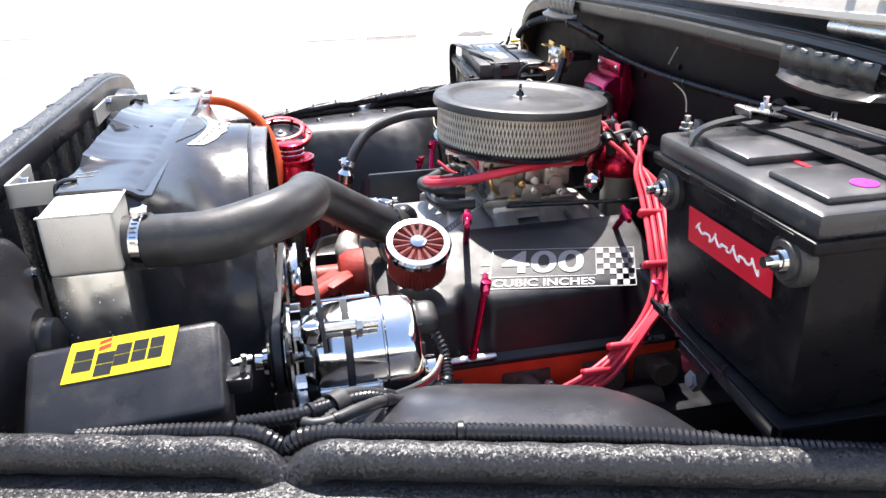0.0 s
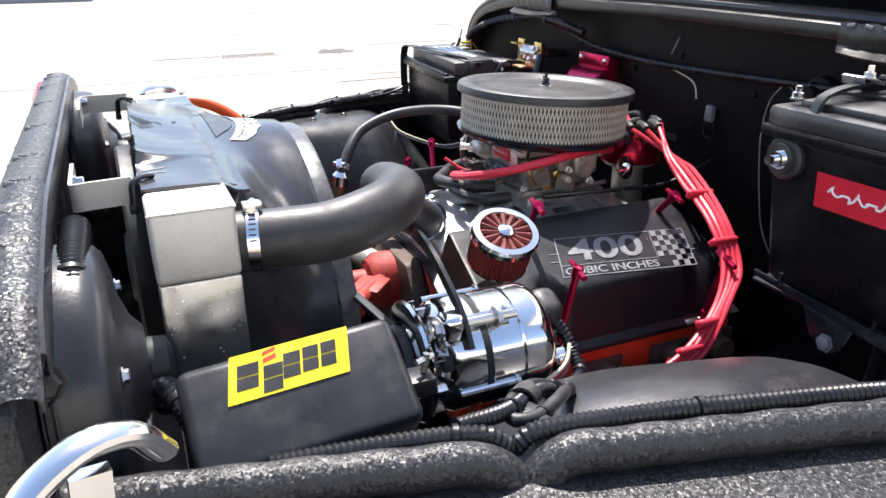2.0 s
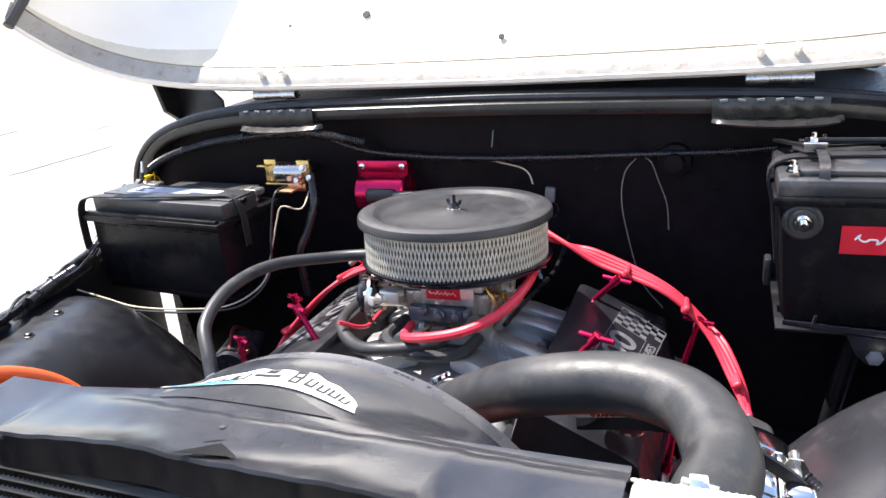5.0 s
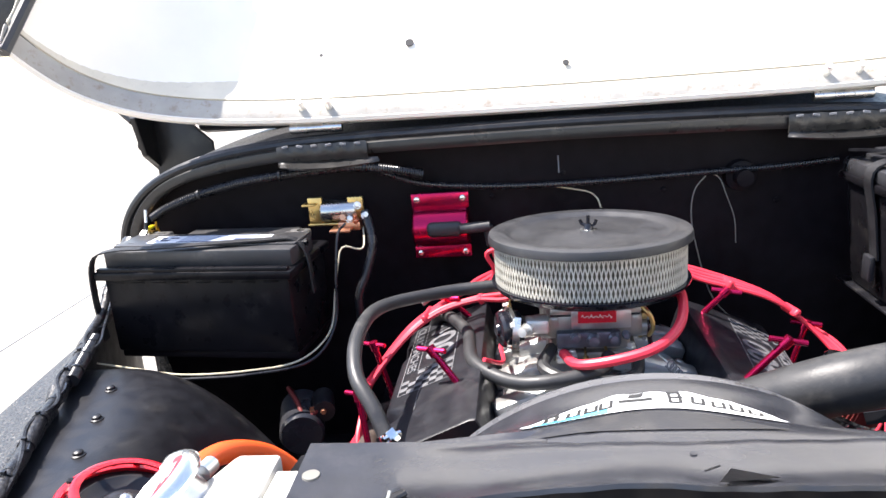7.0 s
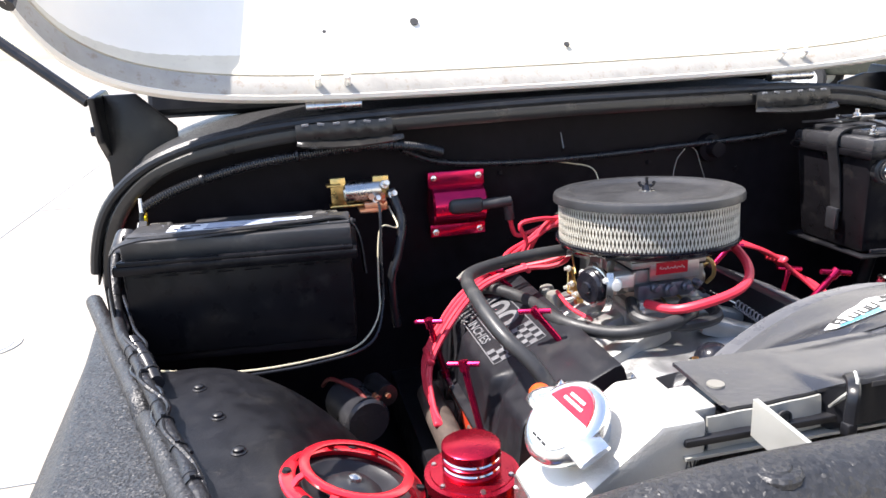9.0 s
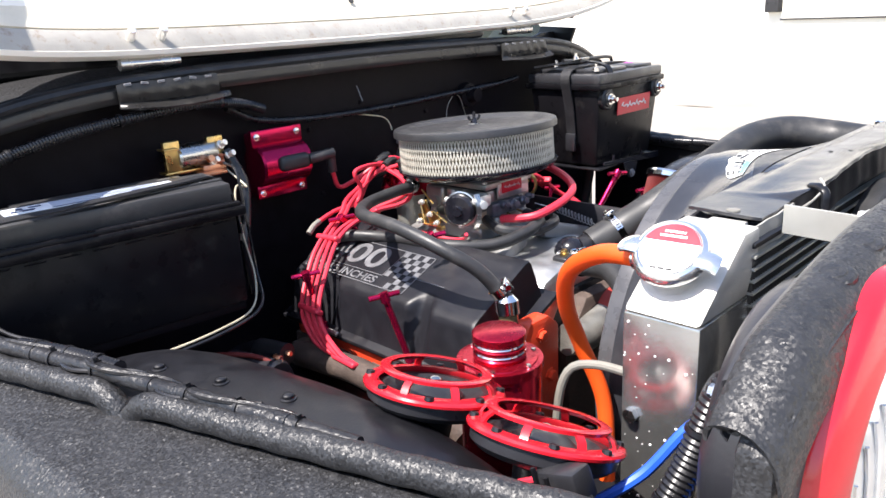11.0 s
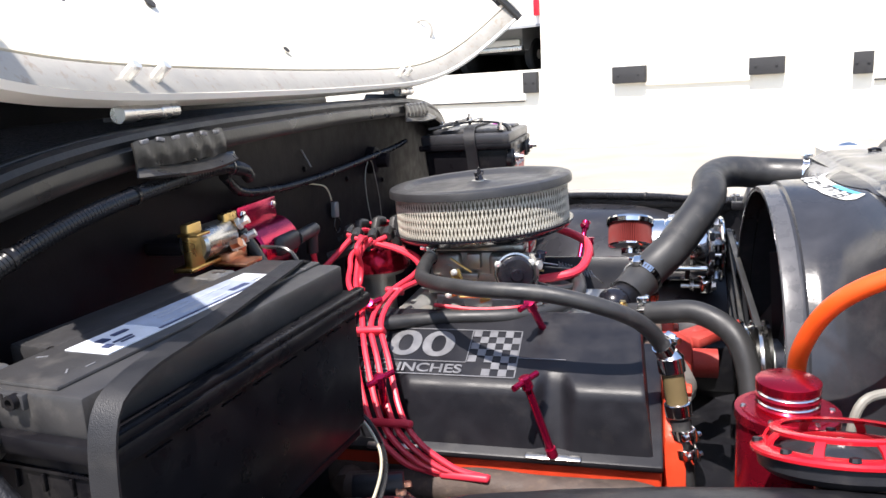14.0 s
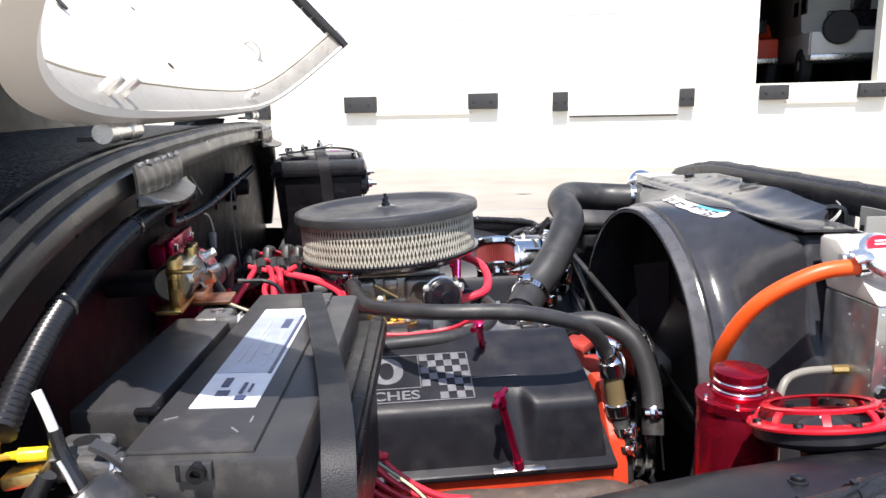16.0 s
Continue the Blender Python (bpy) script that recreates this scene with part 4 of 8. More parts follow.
for s in (-1, 1):
    bm = B(); prism(bm, [(s * 0.15, 0.80), (s * 0.17, 0.82), (s * 0.388, 0.713), (s * 0.378, 0.625), (s * 0.30, 0.60)], 'x', -0.335, 0.185, 0.006); head = part("cylinder_head", bm, "engine", engine)
    # exhaust manifold
    bm = B()
    if s > 0:
        tube(bm, [(-0.350, 0.440, 0.676), (-0.30, 0.440, 0.694), (-0.24, 0.436, 0.690), (-0.15, 0.434, 0.688), (-0.07, 0.434, 0.692), (0.02, 0.430, 0.680), (0.14, 0.42, 0.660)], 0.026, 14, 0.02)
        rod(bm, (-0.345, 0.440, 0.682), (-0.362, 0.440, 0.672), 0.034, 16)
    else:
        tube(bm, [(-0.325, -0.435, 0.650), (-0.27, -0.435, 0.656), (-0.15, -0.430, 0.634), (0, -0.425, 0.622), (0.14, -0.42, 0.615)], 0.024, 14, 0.02)
    rod(bm, (-0.17, s * 0.435, 0.672), (-0.17, s * 0.48, 0.56), 0.03, 14)
    man = part("exhaust_manifold", bm, "iron", engine, "rusty cast-iron exhaust manifold")
    for x in (-0.26, -0.10, 0.05, 0.15):
        bm = B(); rod(bm, (x, s * 0.36, 0.662), (x, s * 0.42, 0.660), 0.023, 12); box(bm, (x, s * 0.384, 0.660), (0.09, 0.012, 0.056), bev=0.006); part("port_flange", bm, "iron", man)
    for x in (-0.30, -0.22, -0.14, -0.06):
        bm = B(); hexbolt(bm, (x, s * 0.392, 0.655), (0, s, 0.3), 0.009, 0.008); part("manifold_bolt", bm, "steel", man)
    # valve cover
    x0, x1 = (-0.33, 0.185) if s < 0 else (-0.325, 0.215)
    scoops = (-0.190, 0.110) if s < 0 else (-0.178, 0.085)
    def cover_pt(u, v, s=s, x0=x0, x1=x1, scoops=scoops):
        x = x0 + (x1 - x0) * u
        g = max(math.exp(-((x - c_) / 0.024) ** 4) for c_ in scoops)
        prof = [(0.172, 0.805), (0.189, 0.868), (0.193, 0.882), (0.198, 0.889), (0.207, 0.8885), (0.225, 0.881)]
        prof += [(0.275, 0.860), (0.325 - 0.004 * g, 0.839 + 0.0017 * g), (0.347 - 0.022 * g, 0.8297 + 0.009 * g), (0.359 - 0.026 * g, 0.8235 + 0.008 * g), (0.365 - 0.026 * g, 0.817 + 0.004 * g), (0.3675 - 0.022 * g, 0.806), (0.374 - 0.012 * g, 0.768), (0.384, 0.712)]
        y, z = prof[round(v * (len(prof) - 1))]
        lean = 0.13 * (z - 0.712) * (1 - 2 * u) * min(1.0, abs(1 - 2 * u) ** 6 + 0.0)
        e = 1 - 0.016 * max(0.0, abs(1 - 2 * u) - 0.985) / 0.015
        return (x + lean, s * (0.275 + (y - 0.275) * e), 0.78 + (z - 0.78) * (e if z > 0.78 else 1))
    bm = B(); grid(bm, 101, 14, cover_pt)
    bm.verts.ensure_lookup_table()
    bm.faces.new([bm.verts[k] for k in range(14)]); bm.faces.new([bm.verts[100 * 14 + k] for k in range(14)])
    vc = part("valve_cover", bm, "cover", engine, "satin black valve cover with silver lettering", smooth=30)
    bm = B(); prism(bm, [(s * 0.158, 0.816), (s * 0.160, 0.826), (s * 0.397, 0.722), (s * 0.395, 0.711)], 'x', x0 - 0.012, x1 + 0.012, 0.004); part("flange", bm, "cover", vc)
    # decal on the top face
    U = Vector((0, s * 0.169, -0.071)).normalized()
    N = Vector((0, 0.071 * s, 0.169)).normalized()
    lx = Vector((1, 0, 0)) if s < 0 else Vector((-1, 0, 0))
    c = Vector((-0.005 if s < 0 else 0.035, s * 0.300, 0.8494)) + N * 0.0008
    pm = plane_m(c, lx, -U)
    if s < 0:
        c = Vector((-0.011, -0.3125, 0.8440)) + N * 0.0008
        pm = plane_m(c, lx, -U) @ Matrix(((0.868, 0.284, 0, 0), (-0.098, 0.852, 0, 0), (0, 0, 1, 0), (0, 0, 0, 1)))
    W2, H2 = 0.152, 0.054
    bm = B()
    for r_ in (rect(-W2, H2 - 0.002, W2, H2), rect(-W2, -H2, W2, -H2 + 0.002), rect(-W2, -H2, -W2 + 0.002, H2), rect(W2 - 0.002, -H2, W2, H2),
               rect(0.068, -H2 + 0.03, 0.0695, H2), rect(-W2, -H2 + 0.030, 0.0695, -H2 + 0.0315), rect(-W2 - 0.02, 0.010, -W2, 0.0115), rect(-W2 - 0.02, -0.012, -W2, -0.0105), rect(W2, -0.010, W2 + (0.02 if s < 0 else 0.075), -0.0085)):
        slab(bm, pm, r_, 0.0006)
    part("decal_frame", bm, "silverink", vc)
    for i in range(6):
        for j in range(7):
            if (i + j) % 2 == 0 and not (i < 2 and j < 2):
                bm = B(); slab(bm, pm, rect(0.071 + i * 0.0133, -H2 + 0.003 + j * 0.0147, 0.071 + (i + 1) * 0.0133, -H2 + 0.003 + (j + 1) * 0.0147), 0.0006); part("check_square", bm, "silverink", vc)
    t1 = lettering("lettering", "400", 0.088, pm @ Matrix.Translation((-0.042, 0.014, 0.0003)) @ Matrix.Diagonal((1.30, 0.94, 1, 1)), "silverink", vc, bold=0.0016)
    t2 = lettering("lettering", "CUBIC INCHES", 0.0265, pm @ Matrix.Translation((-0.040, -0.040, 0.0003)) @ Matrix.Diagonal((1.20, 1, 1, 1)), "silverink", vc, bold=0.0005)
    # T-handled cover bolts
    for x, y, z0, y1, z1 in ((-0.160, 0.172, 0.815, 0.262, 0.935), (0.142, 0.172, 0.815, 0.275, 0.920), (-0.150, 0.394, 0.727, 0.425, 0.850), (0.075, 0.394, 0.727, 0.425, 0.850)):
        xo = x - 0.022 * (s < 0) + 0.06 * (s < 0 and x == 0.075)
        a, b = Vector((xo, s * y, z0)), Vector((xo, s * y1, z1))
        if s > 0 and x < 0 and y < 0.2:
            a, b = Vector((-0.160, 0.202, 0.825)), Vector((-0.134, 0.279, 0.928))
        if s < 0 and x < 0 and y < 0.2:
            a, b = Vector((-0.165, -0.198, 0.838)), Vector((-0.181, -0.286, 0.946))
        if s > 0 and x < 0 and y > 0.3:
            a, b = Vector((-0.178, 0.392, 0.727)), Vector((-0.144, 0.412, 0.853))
        if s < 0 and x < 0 and y > 0.3:
            a, b = Vector((-0.200, -0.394, 0.736)), Vector((-0.181, -0.413, 0.880))
        bm = B(); rod(bm, a, b, 0.0060, 12); rod(bm, a, a + (b - a) * 0.10, 0.0085, 12)
        d = Vector((0.45, 0.85, -0.08) if s > 0 else (0.2, 0.95, 0.1)).normalized()
        rod(bm, b - d * 0.028, b + d * 0.028, 0.0048, 10)
        lathe(bm, [(0.009, -0.012), (0.009, 0.006), (0, 0.008)], b, b - a, 12)
        tb = part("t_bolt", bm, "anodv", vc, "magenta anodised T-handle bolt")
        bm = B(); box(bm, a + Vector((0, 0, -0.004)), (0.085, 0.012, 0.007), Matrix.Rotation(s * -0.43, 3, 'X'), 0.003); part("clamp_plate", bm, "steel", tb)
# intake manifold
bm = B(); prism(bm, [(-0.172, 0.80), (-0.15, 0.83), (-0.10, 0.845), (0.10, 0.845), (0.15, 0.83), (0.172, 0.80), (0.10, 0.76), (-0.10, 0.76)], 'x', -0.30, 0.17, 0.01)
intake = part("intake_manifold", bm, "intake", engine, "cast aluminium intake manifold")
for s in (-1, 1):
    for x in (-0.20, -0.07, 0.06, 0.13):
        bm = B(); box(bm, (x * 0.78, s * 0.105, 0.846), (0.046, 0.15, 0.036), Matrix.Rotation(-s * 0.30, 3, 'X') @ Matrix.Rotation(-s * x * 0.9, 3, 'Z'), 0.010); part("runner", bm, "intake", intake)
bm = B(); box(bm, (0, 0, 0.868), (0.16, 0.16, 0.03), bev=0.006); part("carb_pad", bm, "intake", intake)
for x in (-0.25, -0.14, -0.02, 0.1):
    for s in (-1, 1):
        bm = B(); hexbolt(bm, (x, s * 0.155, 0.832), (0, s * 0.4, 1), 0.009, 0.009); part("intake_bolt", bm, "steel", intake)
# thermostat housing and water outlet
bm = B(); tube(bm, [(-0.258, 0.01, 0.80), (-0.26, 0.0, 0.835), (-0.272, -0.03, 0.848), (-0.30, -0.085, 0.870)], 0.030, 14, 0.012)
box(bm, (-0.26, 0.01, 0.835), (0.085, 0.07, 0.018), bev=0.006)
therm = part("thermostat_housing", bm, "black", engine)
bm = B(); lathe(bm, [(0.034, -0.030), (0.034, -0.010), (0.032, 0.004), (0.026, 0.016), (0.016, 0.024), (0.006, 0.027), (0, 0.027)], (-0.254, 0.005, 0.850), (0, 0.05, 1), 32); part("dome", bm, "gloss", therm, "glossy black dome of the water outlet")
bm = B(); box(bm, (-0.272, 0.052, 0.832), (0.036, 0.034, 0.044), bev=0.005, seg=3); part("tee_block", bm, "plastic", therm)
bm = B(); lathe(bm, [(0.009, 0), (0.009, 0.006), (0.006, 0.007), (0.006, 0.012)], (-0.272, 0.050, 0.854), (0, 0.1, 1), 8); part("bleed_screw", bm, "brass", therm)
for dy in (-0.03, 0.045):
    bm = B(); hexbolt(bm, (-0.26, dy, 0.845), (0, 0, 1), 0.010, 0.012); part("housing_bolt", bm, "steel", therm)
# front of engine: timing cover, water pump, pulleys, belts
bm = B(); prism(bm, [(-0.13, 0.52), (0.13, 0.52), (0.15, 0.70), (0.08, 0.79), (-0.08, 0.79), (-0.15, 0.70)], 'x', -0.345, -0.31, 0.008); part("timing_cover", bm, "iron", engine)
bm = B(); lathe(bm, [(0.058, 0), (0.058, 0.03), (0.045, 0.05), (0.028, 0.055), (0.028, 0.10)], (-0.345, 0, 0.73), (-1, 0, 0), 24)
wp = part("water_pump", bm, "pumpred", engine, "water pump in engine red, dulled in colour as shade")
bm = B(); tube(bm, [(-0.35, 0.02, 0.74), (-0.37, 0.12, 0.735), (-0.36, 0.17, 0.74)], 0.03, 12, 0.02); part("pump_leg", bm, "cast", wp, "bare cast pump leg")
bm = B(); tube(bm, [(-0.362, -0.02, 0.735), (-0.392, -0.055, 0.748), (-0.430, -0.098, 0.752), (-0.468, -0.142, 0.752)], 0.017, 12, 0.01); box(bm, (-0.415, -0.080, 0.755), (0.070, 0.060, 0.022), Matrix.Rotation(0.85, 3, 'Z'), 0.006); rod(bm, (-0.468, -0.142, 0.740), (-0.468, -0.142, 0.774), 0.021, 16); part("pump_leg", bm, "pumpred", wp)
bm = B(); prism(bm, [(-0.20, 0.62), (-0.20, 0.72), (-0.235, 0.735), (-0.30, 0.73), (-0.355, 0.69), (-0.365, 0.62)], 'x', -0.375, -0.340, 0.008); lb_ = part("alternator_bracket", bm, "engine", engine, "red-orange painted alternator bracket on the cylinder head")
for y, z in ((-0.26, 0.71), (-0.33, 0.66), (-0.235, 0.66)):
    bm = B(); hexbolt(bm, (-0.375, y, z), (-1, 0, 0), 0.010, 0.010); part("bracket_bolt", bm, "engine", lb_)
for c, r, n in (((-0.482, 0, 0.73), 0.085, "pump_pulley"), ((-0.482, 0, 0.56), 0.09, "crank_pulley")):
    bm = B(); lathe(bm, [(0.02, 0.0), (r, 0.0), (r, 0.006), (r - 0.012, 0.014), (r, 0.022), (r, 0.028), (r - 0.012, 0.036), (r, 0.044), (r, 0.05), (r - 0.02, 0.05), (r - 0.025, 0.02), (0.02, 0.02)], c, (-1, 0, 0), 36); part(n, bm, "chrome", engine)
bm = B(); lathe(bm, [(0.03, 0), (0.03, 0.05), (0, 0.052)], (-0.48, 0.0, 0.73), (-1, 0, 0), 20); fan_hub = part("fan_hub", bm, "alloy", engine)
for k in range(6):
    a = k * math.pi / 3 + 0.3
    # Blades take the firewall's near-black, so the shroud's inner shade is painted on.
    bm = B(); prism(bm, [(-0.035, 0.05), (0.035, 0.05), (0.055, 0.215), (-0.04, 0.215)], 'x', -0.002, 0.002)
    bmesh.ops.transform(bm, matrix=Matrix.Translation((-0.565, 0, 0.73)) @ Matrix.Rotation(a, 4, 'X') @ Matrix.Rotation(0.5, 4, 'Z'), verts=bm.verts)
    part("fan_blade", bm, "fwall", engine)
rod_b = B(); rod(rod_b, (-0.53, 0, 0.73), (-0.575, 0, 0.73), 0.05, 16); part("fan_clutch", rod_b, "alloy", engine)
for x, a, ra, b, rb in ((-0.512, (-0.495, 0.838), 0.046, (0.0, 0.73), 0.082), (-0.512, (0.0, 0.56), 0.085, (-0.495, 0.838), 0.046), (-0.495, (0.0, 0.73), 0.08, (0.0, 0.56), 0.085)):
    a, b = Vector((0, *a)), Vector((0, *b))
    d = (b - a).normalized(); n = Vector((0, -d.z, d.y))
    for sg in (-1, 1):
        p, q = a + n * ra * sg, b + n * rb * sg
        c = (p + q) / 2 + Vector((x, 0, 0))
        ang = math.atan2(q.z - p.z, q.y - p.y)
        bm = B(); box(bm, c, (0.012, (q - p).length, 0.009), Matrix.Rotation(ang, 3, 'X'), 0.001); part("drive_belt", bm, "rubber", engine)

bm = B(); prism(bm, [(0.205, 0.60), (0.205, 0.79), (0.235, 0.815), (0.285, 0.815), (0.345, 0.74), (0.365, 0.60)], 'x', -0.372, -0.338, 0.008); abr = part("accessory_bracket", bm, "engine", engine, "orange painted accessory bracket on the cylinder head")
for y, z in ((0.26, 0.785), (0.33, 0.70), (0.235, 0.70)):
    bm = B(); hexbolt(bm, (-0.372, y, z), (-1, 0, 0), 0.010, 0.009); part("bracket_bolt", bm, "engine", abr)

# carburettor
carb = thing("carburettor", "weathered four-barrel carburettor with a red name plate", "carburettor")
bm = B(); box(bm, (0.0, 0, 0.889), (0.190, 0.148, 0.016), bev=0.004); base = part("base_flange", bm, "cast", carb)
for x in (-0.078, 0.078):
    for y in (-0.062, 0.062):
        bm = B(); hexbolt(bm, (x, y, 0.897), (0, 0, 1), 0.007, 0.008); part("flange_nut", bm, "stud", base)
bm = B(); box(bm, (0.0, 0, 0.909), (0.160, 0.122, 0.030), bev=0.005); part("throttle_body", bm, "carbm", carb)
bm = B(); box(bm, (0.0, 0, 0.940), (0.172, 0.128, 0.046), bev=0.006)
for x in (-0.056, 0.056):
    for s in (-1, 1):
        box(bm, (x, s * 0.067, 0.940), (0.058, 0.028, 0.044), bev=0.009, seg=3)
for s in (-1, 1):
    rod(bm, (-0.052, s * 0.07, 0.925), (-0.052, s * 0.092, 0.925), 0.017, 16)
    rod(bm, (0.050, s * 0.07, 0.928), (0.050, s * 0.090, 0.928), 0.014, 16)
    box(bm, (0.0, s * 0.076, 0.948), (0.026, 0.020, 0.030), bev=0.004)
    box(bm, (0.024, s * 0.074, 0.918), (0.060, 0.014, 0.012), bev=0.003)
part("body", bm, "carbm", carb)
bm = B(); box(bm, (0.0, 0, 0.9645), (0.186, 0.150, 0.0025)); part("gasket", bm, "dim", carb)
bm = B(); box(bm, (0.0, 0, 0.9725), (0.190, 0.153, 0.013), bev=0.004); box(bm, (0.0, 0, 0.982), (0.150, 0.128, 0.010), bev=0.004); lathe(bm, [(0.064, 0), (0.064, 0.03), (0.060, 0.03), (0.060, 0.0)], (0, 0, 0.985), seg=36); horn_ = part("air_horn", bm, "carbm", carb)
for x in (-0.085, -0.045, 0.0, 0.045, 0.085):
    for s in (-1, 1):
        bm = B(); lathe(bm, [(0.0055, 0), (0.0055, 0.004), (0.004, 0.005), (0, 0.005)], (x, s * 0.069, 0.979), (0, 0, 1), 10); part("cover_screw", bm, "stud", horn_)
for x, y in ((-0.078, 0.046), (-0.078, 0.020), (0.078, 0.04), (0.078, -0.04)):
    bm = B(); box(bm, (x, y, 0.988), (0.024, 0.020, 0.016), bev=0.004); part("boss", bm, "carbm", horn_)
# front: bright pad with the plate, knobs and screws below
bm = B(); box(bm, (-0.0940, -0.010, 0.957), (0.005, 0.100, 0.032), bev=0.001); part("front_pad", bm, "alloy", carb)
pl = part("name_plate", box(B(), (-0.0975, -0.003, 0.964), (0.003, 0.064, 0.023), bev=0.001), "labelred", carb, "small red name plate with white script")
bm = B(); pm = plane_m((-0.0993, -0.003, 0.964), (0, -1, 0), (0, 0, 1)); tube(bm, [pm @ Vector((-0.026 + 0.0016 * k + 0.0012 * math.sin(k * 2.1), 0.0006 + 0.0042 * math.sin(k * 1.37) * (0.55 + 0.45 * math.cos(k * 0.63)), 0.0002)) for k in range(33)], 0.0006, 5, 0.0012); part("script_mark", bm, "white", pl)
bm = B(); box(bm, (-0.0925, 0.012, 0.922), (0.020, 0.110, 0.030), bev=0.006); part("front_casting", bm, "bluecast", carb)
for y, z, r in ((0.034, 0.930, 0.009), (0.004, 0.924, 0.012), (-0.030, 0.926, 0.010), (-0.050, 0.932, 0.007)):
    bm = B(); lathe(bm, [(r, 0), (r, 0.008), (r * 0.7, 0.011), (r * 0.7, 0.017), (r * 0.3, 0.018), (0, 0.018)], (-0.101, y, z), (-1, 0, 0.1), 18); part("front_knob", bm, "bluecast", carb)
for y in (0.018, -0.016):
    bm = B(); rod(bm, (-0.098, y, 0.909), (-0.128, y * 1.1, 0.902), 0.0025, 8); lathe(bm, [(0.0055, 0), (0.0055, 0.006), (0, 0.007)], (-0.128, y * 1.1, 0.902), (-1, 0, -0.2), 10); part("idle_screw", bm, "brass", carb)
ft = part("front_foot", box(B(), (-0.104, 0.050, 0.893), (0.034, 0.036, 0.010), bev=0.003), "stud", carb)
for y in (0.040, 0.060):
    bm = B(); hexbolt(bm, (-0.106, y, 0.898), (0, 0, 1), 0.006, 0.008); part("foot_bolt", bm, "stud", ft)
# choke on the battery side, with its bracket and linkage
CO, CD = Vector((-0.086, 0.140, 0.944)), Vector((-0.35, 1, 0)).normalized()
bm = B(); tube(bm, [(-0.055, 0.075, 0.936), (-0.072, 0.105, 0.940), CO], 0.019, 14, 0.01); part("choke_arm", bm, "carbm", carb)
bm = B(); lathe(bm, [(0.028, -0.012), (0.030, 0), (0.032, 0.004), (0.032, 0.020), (0.028, 0.025), (0.012, 0.027), (0.010, 0.031), (0, 0.031)], CO, CD, 32); choke = part("choke_housing", bm, "gloss", carb, "round black electric choke")
bm = B(); lathe(bm, [(0.0335, 0.001), (0.0365, 0.002), (0.0365, 0.007), (0.0335, 0.008)], CO, CD, 32, cap=False); ring = part("choke_ring", bm, "steel", choke)
fch = frame_of(CD)
for k in range(3):
    a = k * 2.1 + 0.5
    bm = B(); hexbolt(bm, CO + fch @ Vector((0.035 * math.cos(a), 0.035 * math.sin(a), 0.008)), CD, 0.005, 0.005); part("ring_screw", bm, "stud", ring)
bm = B(); ribbon(bm, [CO + Vector((-0.030, -0.01, 0.030)), CO + Vector((-0.040, -0.006, 0.005)), CO + Vector((-0.036, -0.004, -0.030)), CO + Vector((-0.020, -0.004, -0.046))], 0.012, (0.3, 1, 0), 0.0025); part("choke_bracket", bm, "steel", carb)
bm = B(); box(bm, (-0.096, 0.098, 0.952), (0.030, 0.040, 0.026), bev=0.005); lathe(bm, [(0.011, 0), (0.011, 0.010), (0.007, 0.011), (0.007, 0.022), (0.0085, 0.023), (0.0085, 0.028), (0, 0.029)], (-0.106, 0.112, 0.950), (-1, 0.5, 0.1), 12); part("fuel_inlet", bm, "stud", carb)
for a_, b_, r_ in (((-0.045, 0.146, 0.908), (-0.015, 0.154, 0.930), 0.0022), ((-0.015, 0.154, 0.930), (0.020, 0.146, 0.915), 0.0022), ((-0.030, 0.152, 0.900), (0.012, 0.156, 0.900), 0.0026), ((0.012, 0.156, 0.900), (0.030, 0.148, 0.945), 0.0020), ((-0.010, 0.150, 0.945), (0.030, 0.140, 0.968), 0.0020)):
    bm = B(); rod(bm, a_, b_, r_, 8); part("link_rod", bm, "brass", carb)
for c_, s_ in (((-0.010, 0.148, 0.912), (0.034, 0.003, 0.026)), ((0.018, 0.144, 0.930), (0.020, 0.003, 0.036)), ((-0.034, 0.154, 0.896), (0.018, 0.012, 0.008)), ((0.034, 0.140, 0.905), (0.022, 0.003, 0.022))):
    bm = B(); box(bm, c_, s_, Matrix.Rotation(0.3, 3, 'Y'), 0.001); part("link_plate", bm, "brass", carb)
for x, y, z in ((-0.005, 0.152, 0.922), (0.022, 0.148, 0.944), (-0.024, 0.152, 0.906), (0.036, 0.144, 0.900)):
    bm = B(); lathe(bm, [(0.006, 0), (0.006, 0.005), (0.0035, 0.006), (0.0035, 0.011), (0, 0.012)], (x, y, z), (0, 1, 0.1), 10); part("pivot_pin", bm, "stud", carb)
# ignition side: throttle arm, vacuum ports, brackets
for x, y, z, m in ((-0.066, -0.082, 0.952, "brass"), (-0.020, -0.084, 0.930, "brass"), (0.006, -0.086, 0.936, "stud"), (0.046, -0.084, 0.958, "stud"), (0.078, -0.078, 0.962, "carbm"), (-0.040, -0.080, 0.906, "brass"), (0.062, -0.080, 0.906, "stud")):
    bm = B(); lathe(bm, [(0.008, 0), (0.008, 0.007), (0.005, 0.008), (0.005, 0.015), (0, 0.016)], (x, y, z), (0, -1, 0.05), 10); part("fitting", bm, m, carb)
bm = B(); box(bm, (0.000, -0.092, 0.912), (0.044, 0.003, 0.034), Matrix.Rotation(0.2, 3, 'Y'), 0.001); arm_ = part("throttle_arm", bm, "carbm", carb)
bm = B(); lathe(bm, [(0.007, 0), (0.007, 0.006), (0.004, 0.007), (0.004, 0.012)], (0.002, -0.094, 0.918), (0, -1, 0), 12); part("arm_nut", bm, "stud", arm_)
